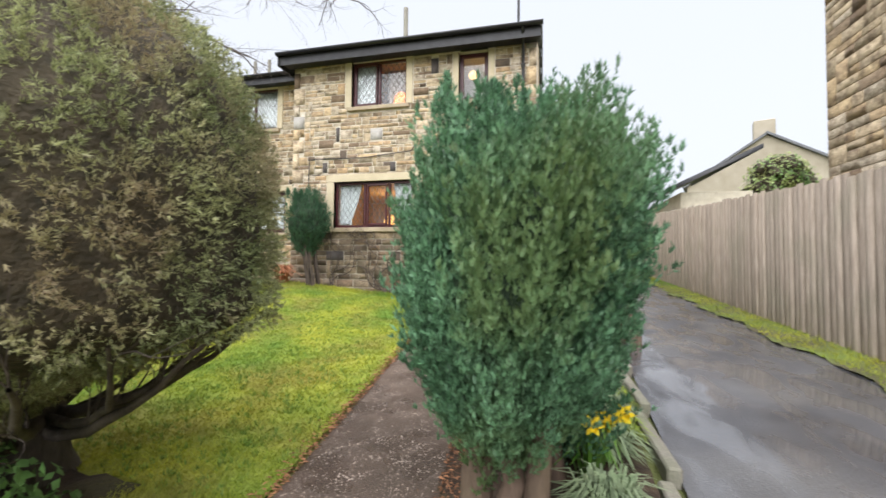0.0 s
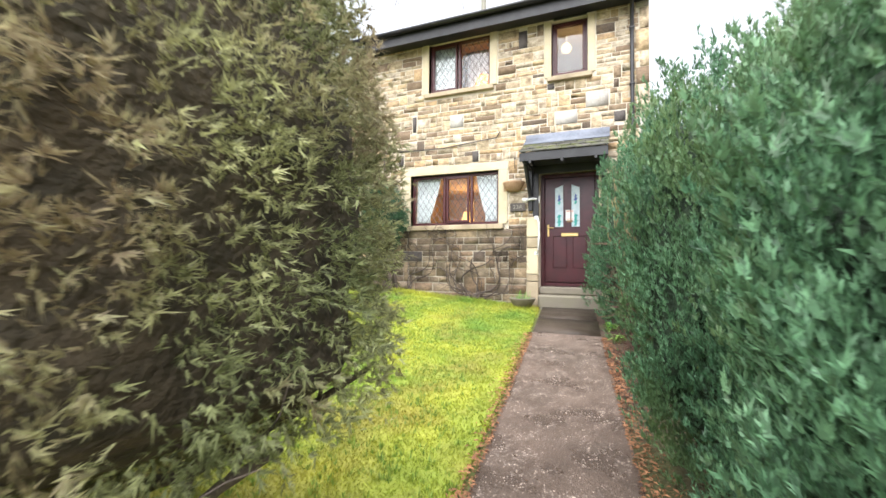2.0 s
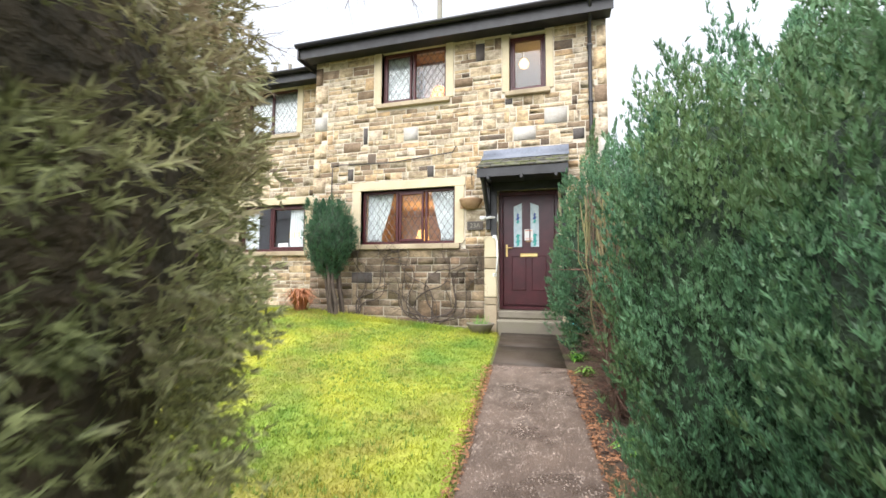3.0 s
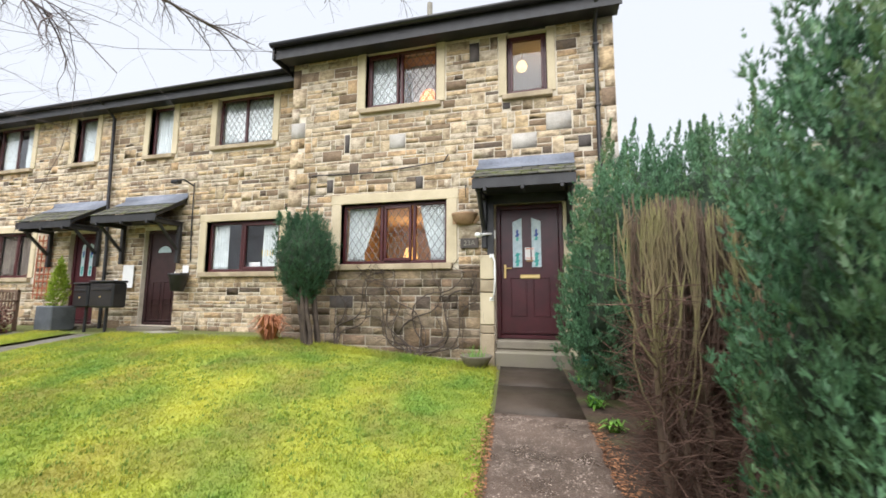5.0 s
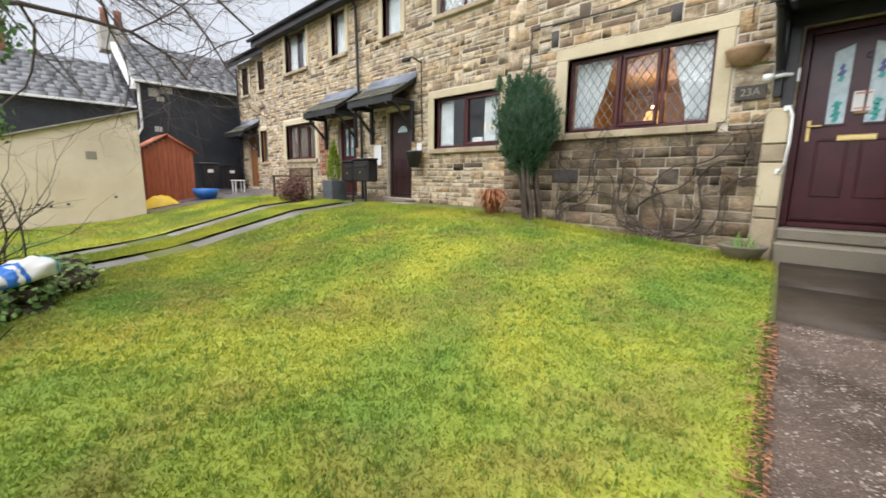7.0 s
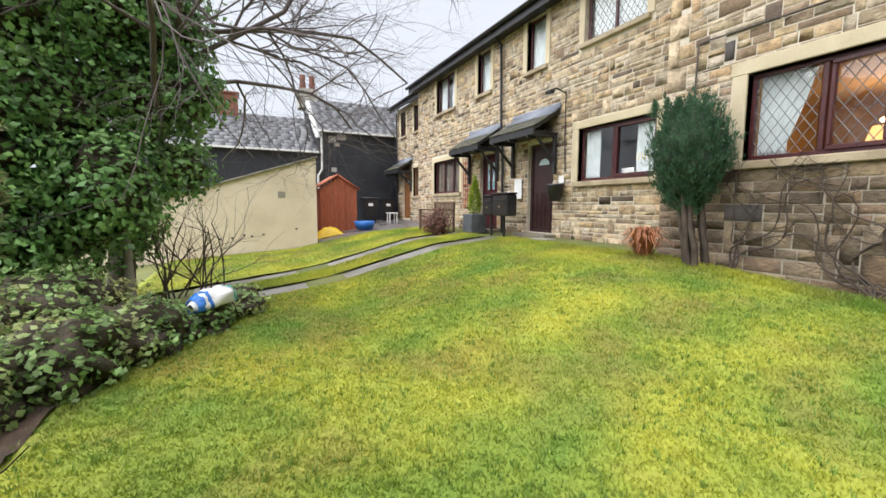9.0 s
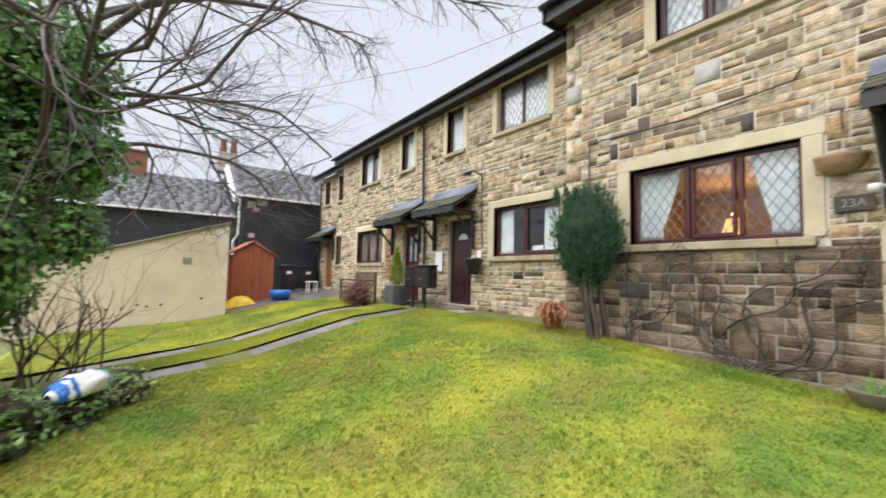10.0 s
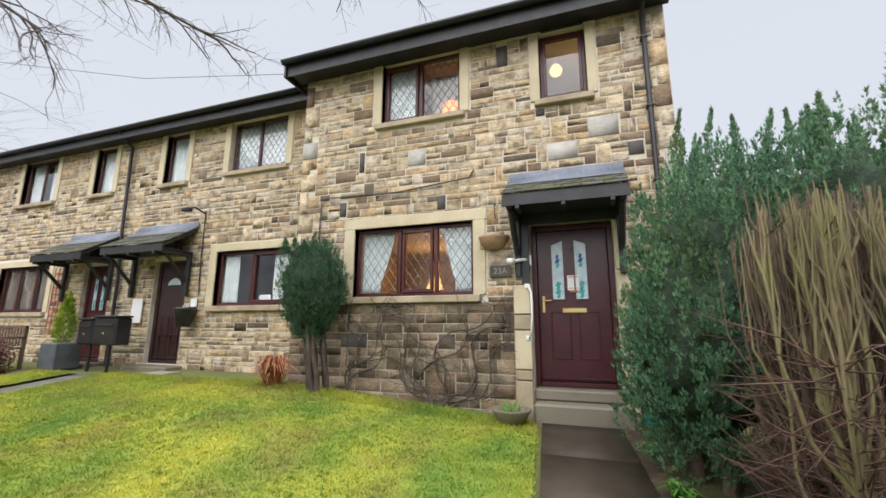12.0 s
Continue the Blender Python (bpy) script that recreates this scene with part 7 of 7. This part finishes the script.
# pebbles showing in the aggregate path
rs = np.random.RandomState(17)
n_p = 24000
yy = -2.35 - 5.9 * rs.rand(n_p) ** 1.1
kk = rs.rand(n_p)
xx = path_left(yy) + 0.03 + kk * (path_right(yy) - path_left(yy) - 0.06)
r_ = 0.003 + 0.006 * rs.rand(n_p) ** 2
zz = ground_z(xx, yy) + 0.018
pts = []
for dx, dy, dz in ((1, 0, 0), (0, 1, 0), (-1, 0, 0), (0, -1, 0), (0, 0, 0.7)):
    pts.append(np.stack([xx + dx * r_, yy + dy * r_, zz + dz * r_], 1))
v = np.stack(pts, 1).reshape(-1, 3)
o = np.arange(n_p) * 5
f = np.concatenate([np.stack([o + a, o + (a + 1) % 4, o + 4], 1) for a in range(4)])
m_pebble = material("path_pebble", (0.19, 0.145, 0.115), (0.38, 0.305, 0.25), 30, 0.5, 0, 60, island=0.5)
tagged(mesh_np("path_pebbles", v, f, m_pebble), "small pebbles set in the concrete path", "pebbles", kind="stuff")


# ---- grass ----
def blades(n, x0, x1, y0, y1, left, right, size, seed):
    rs = np.random.RandomState(seed)
    y = y0 + (y1 - y0) * rs.rand(n)
    x = left(y) + (right(y) - left(y)) * rs.rand(n)
    h = size * (0.5 + 0.9 * rs.rand(n))
    a = rs.rand(n) * 6.28
    w = 0.0035 + 0.003 * rs.rand(n)
    z = ground_z(x, y) + 0.008
    lx, ly = rs.normal(0, 0.6, n) * h, rs.normal(0, 0.6, n) * h
    v = np.stack([np.stack([x - w * np.cos(a), y - w * np.sin(a), z], 1), np.stack([x + w * np.cos(a), y + w * np.sin(a), z], 1), np.stack([x + lx, y + ly, z + h], 1)], 1).reshape(-1, 3)
    return v, np.arange(n * 3).reshape(-1, 3)


def clumps(n, per, y0, y1, left, right, h, seed):
    """Coarser tufts that stand out of the moss, gathered in drifts."""
    rs = np.random.RandomState(seed)
    y = y0 + (y1 - y0) * rs.rand(n)
    x = left(y) + (right(y) - left(y)) * rs.rand(n)
    drift = np.array([noise.noise(Vector((a * 0.9, b * 0.9, 3.3))) for a, b in zip(x, y)])
    keep = drift + 0.5 * rs.rand(n) > 0.12
    x, y = np.repeat(x[keep], per), np.repeat(y[keep], per)
    m = len(x)
    a, r_ = rs.rand(m) * 6.28, 0.022 * rs.rand(m)
    x, y = x + r_ * np.cos(a), y + r_ * np.sin(a)
    hh = h * (0.4 + 0.8 * rs.rand(m))
    z = ground_z(x, y) + 0.008
    w = 0.003 + 0.002 * rs.rand(m)
    o = 0.9 * hh * rs.rand(m)
    v = np.stack([np.stack([x - w * np.sin(a), y + w * np.cos(a), z], 1), np.stack([x + w * np.sin(a), y - w * np.cos(a), z], 1), np.stack([x + o * np.cos(a), y + o * np.sin(a), z + hh], 1)], 1).reshape(-1, 3)
    return v, np.arange(m * 3).reshape(-1, 3)


v, f = clumps(7000, 9, -7.0, -0.4, lambda y: -5.9 - 0.28 * (y + 6), lambda y: path_left(y) - 0.06, 0.036, 15)
tagged(mesh_np("grass_tufts", v, f, m_tuft), "darker green coarse grass tufts in the mossy lawn", "grass", kind="stuff")
v, f = joined([blades(250000, 0, 0, -6.9, -0.32, lambda y: -5.98 - 0.28 * (y + 6), lambda y: path_left(y) - 0.03, 0.022, 1),
               blades(9000, 0, 0, -0.7, -0.3, lambda y: -7.3 + 0 * y, lambda y: path_left(y) - 0.05, 0.055, 2),
               blades(16000, 0, 0, -9.1, -6.9, lambda y: -0.15 + 0 * y, lambda y: path_left(y) - 0.03, 0.035, 6),
               blades(18000, 0, 0, -6.4, -0.4, lambda y: -7.3 - 0.36 * (y + 6), lambda y: -6.65 - 0.28 * (y + 6), 0.045, 3),
               blades(45000, 0, 0, -7.4, -0.4, lambda y: -12.4 + 0 * y, lambda y: -8.0 - 0.36 * (y + 6), 0.045, 4),
               blades(9000, 0, 0, -10, 8, lambda y: 4.88 + 0.06 * np.sin(y * 3), lambda y: 5.4 + 0 * y, 0.06, 5)])
tagged(mesh_np("grass", v, f, m_grass), "short bright mossy grass blades", "grass", kind="stuff")

# ---- stones of the walls ----
BL = [(-2.94, -0.61, 1.43, 2.77), (-2.46, -0.88, 4.24, 5.45), (-2.51, -0.83, 4.33, 5.45), (0.06, 1.01, 4.19, 5.45), (-0.24, 1.2, -0.5, 1.64), (-0.02, 1.06, 1.6, 2.55)]
SPECIAL = [(-1.36, -1.22, 2.80, 3.03, m_darkstone), (-3.05, -2.92, 2.83, 3.08, m_darkstone), (0.28, 0.68, 3.36, 3.62, m_dressed_grey), (0.82, 1.22, 3.62, 3.92, m_dressed_grey),
           (-1.85, -1.55, 3.55, 3.82, m_dressed_grey), (0.13, 0.27, 4.05, 4.17, m_darkstone), (1.3, 1.5, 3.3, 3.5, m_darkstone), (-2.72, -2.62, 3.55, 3.9, m_darkstone),
           (-3.85, -3.7, 3.25, 3.55, m_darkstone), (-0.42, -0.24, 4.95, 5.3, m_darkstone), (-3.85, -3.65, 4.1, 4.55, m_dressed_grey), (-3.85, -3.7, 2.9, 3.25, m_dressed_grey), (-2.9, -2.45, 0.78, 1.0, m_darkstone)]
rs = np.random.RandomState(33)
QUOIN = []
z = -0.3
k = 0
while z < 5.4:
    h = min(5.44 - z, 0.26 + 0.14 * rs.rand())
    QUOIN.append((1.66 if k % 2 else 1.72, 1.88, z, z + h))
    if z > 1.5:
        QUOIN.append((-3.85, -3.55 if k % 2 else -3.68, z, z + h))
    z += h
    k += 1
blocks = BL + [s[:4] for s in SPECIAL if s[0] > -3.8] + QUOIN
upper = course_stones(-3.85, 1.88, 1.5, 5.44, blocks, [1.64, 2.77, 2.8, 3.03, 3.36, 3.62, 3.92, 4.19, 4.33, 4.95], 51)
lower = course_stones(-3.85, -0.24, -0.3, 1.43, [s[:4] for s in SPECIAL], [0.78, 1.0], 52, 0.10, 0.19, (0.14, 0.5))
lower += course_stones(-3.85, -2.94, 1.43, 1.5, [], [], 54) + course_stones(-0.61, -0.24, 1.43, 1.5, [], [], 55)
for a, b, c, d, mm in [s for s in SPECIAL if s[0] > -3.8] + [(*q, m_stone if k % 7 else m_dressed_grey) for k, q in enumerate(QUOIN)]:
    v, f = stone_verts(a + 0.008, b - 0.008, c + 0.008, d - 0.008, 0.0, 0.03 if d < 1.4 else 0.014, np.random.RandomState(1))
    mesh_np("stone", v, f, mm, house)
box("lower_wall", -3.85, -0.245, -0.012, -0.002, -0.5, 1.425, m_mortar_low, house, "damp mortar of the lower wall", bevel=0)
lay(upper, 0.0, house, m_stone, m_stone_far, 61, 230, key=lambda r: r[2] + abs(r[0]) * 0.15)
lay(lower, 0.0, house, m_stone_low, m_stone_low_far, 62, 110, key=lambda r: -r[0], proud=(0.015, 0.022))
rects = course_stones(1.2, 1.62, -0.3, 1.5, [], [], 53)
lay(rects, 0.0, house, m_stone, m_stone_far, 63, 0)
RB = [(-6.34, -4.2, 1.37, 2.7), (-13.43, -11.12, 1.3, 2.66), (-6.25, -4.53, 4.08, 5.4), (-8.1, -7.13, 4.03, 5.4), (-10.4, -9.41, 4.03, 5.4), (-13.2, -11.53, 4.03, 5.4), (-7.82, -6.9, -0.5, 2.44), (-10.05, -9.15, -0.5, 2.44)]
rects = course_stones(-14.75, -3.86, -0.2, 5.3, RB, [1.37, 2.7, 4.03], 56)
lay(rects, RY, row, m_stone, m_stone_far, 64, 180, key=lambda r: -r[0] + r[2] * 0.5)
EB = [(-17.72, -16.85, -0.5, 2.47), (-16.62, -15.58, 1.3, 2.72), (-18.1, -17.15, 4.0, 5.4), (-16.5, -15.55, 4.0, 5.4)]
lay(course_stones(-18.5, -14.76, -0.2, 5.3, EB, [1.3, 4.0], 57), 1.0, end, m_stone, m_stone_far, 65, 0)
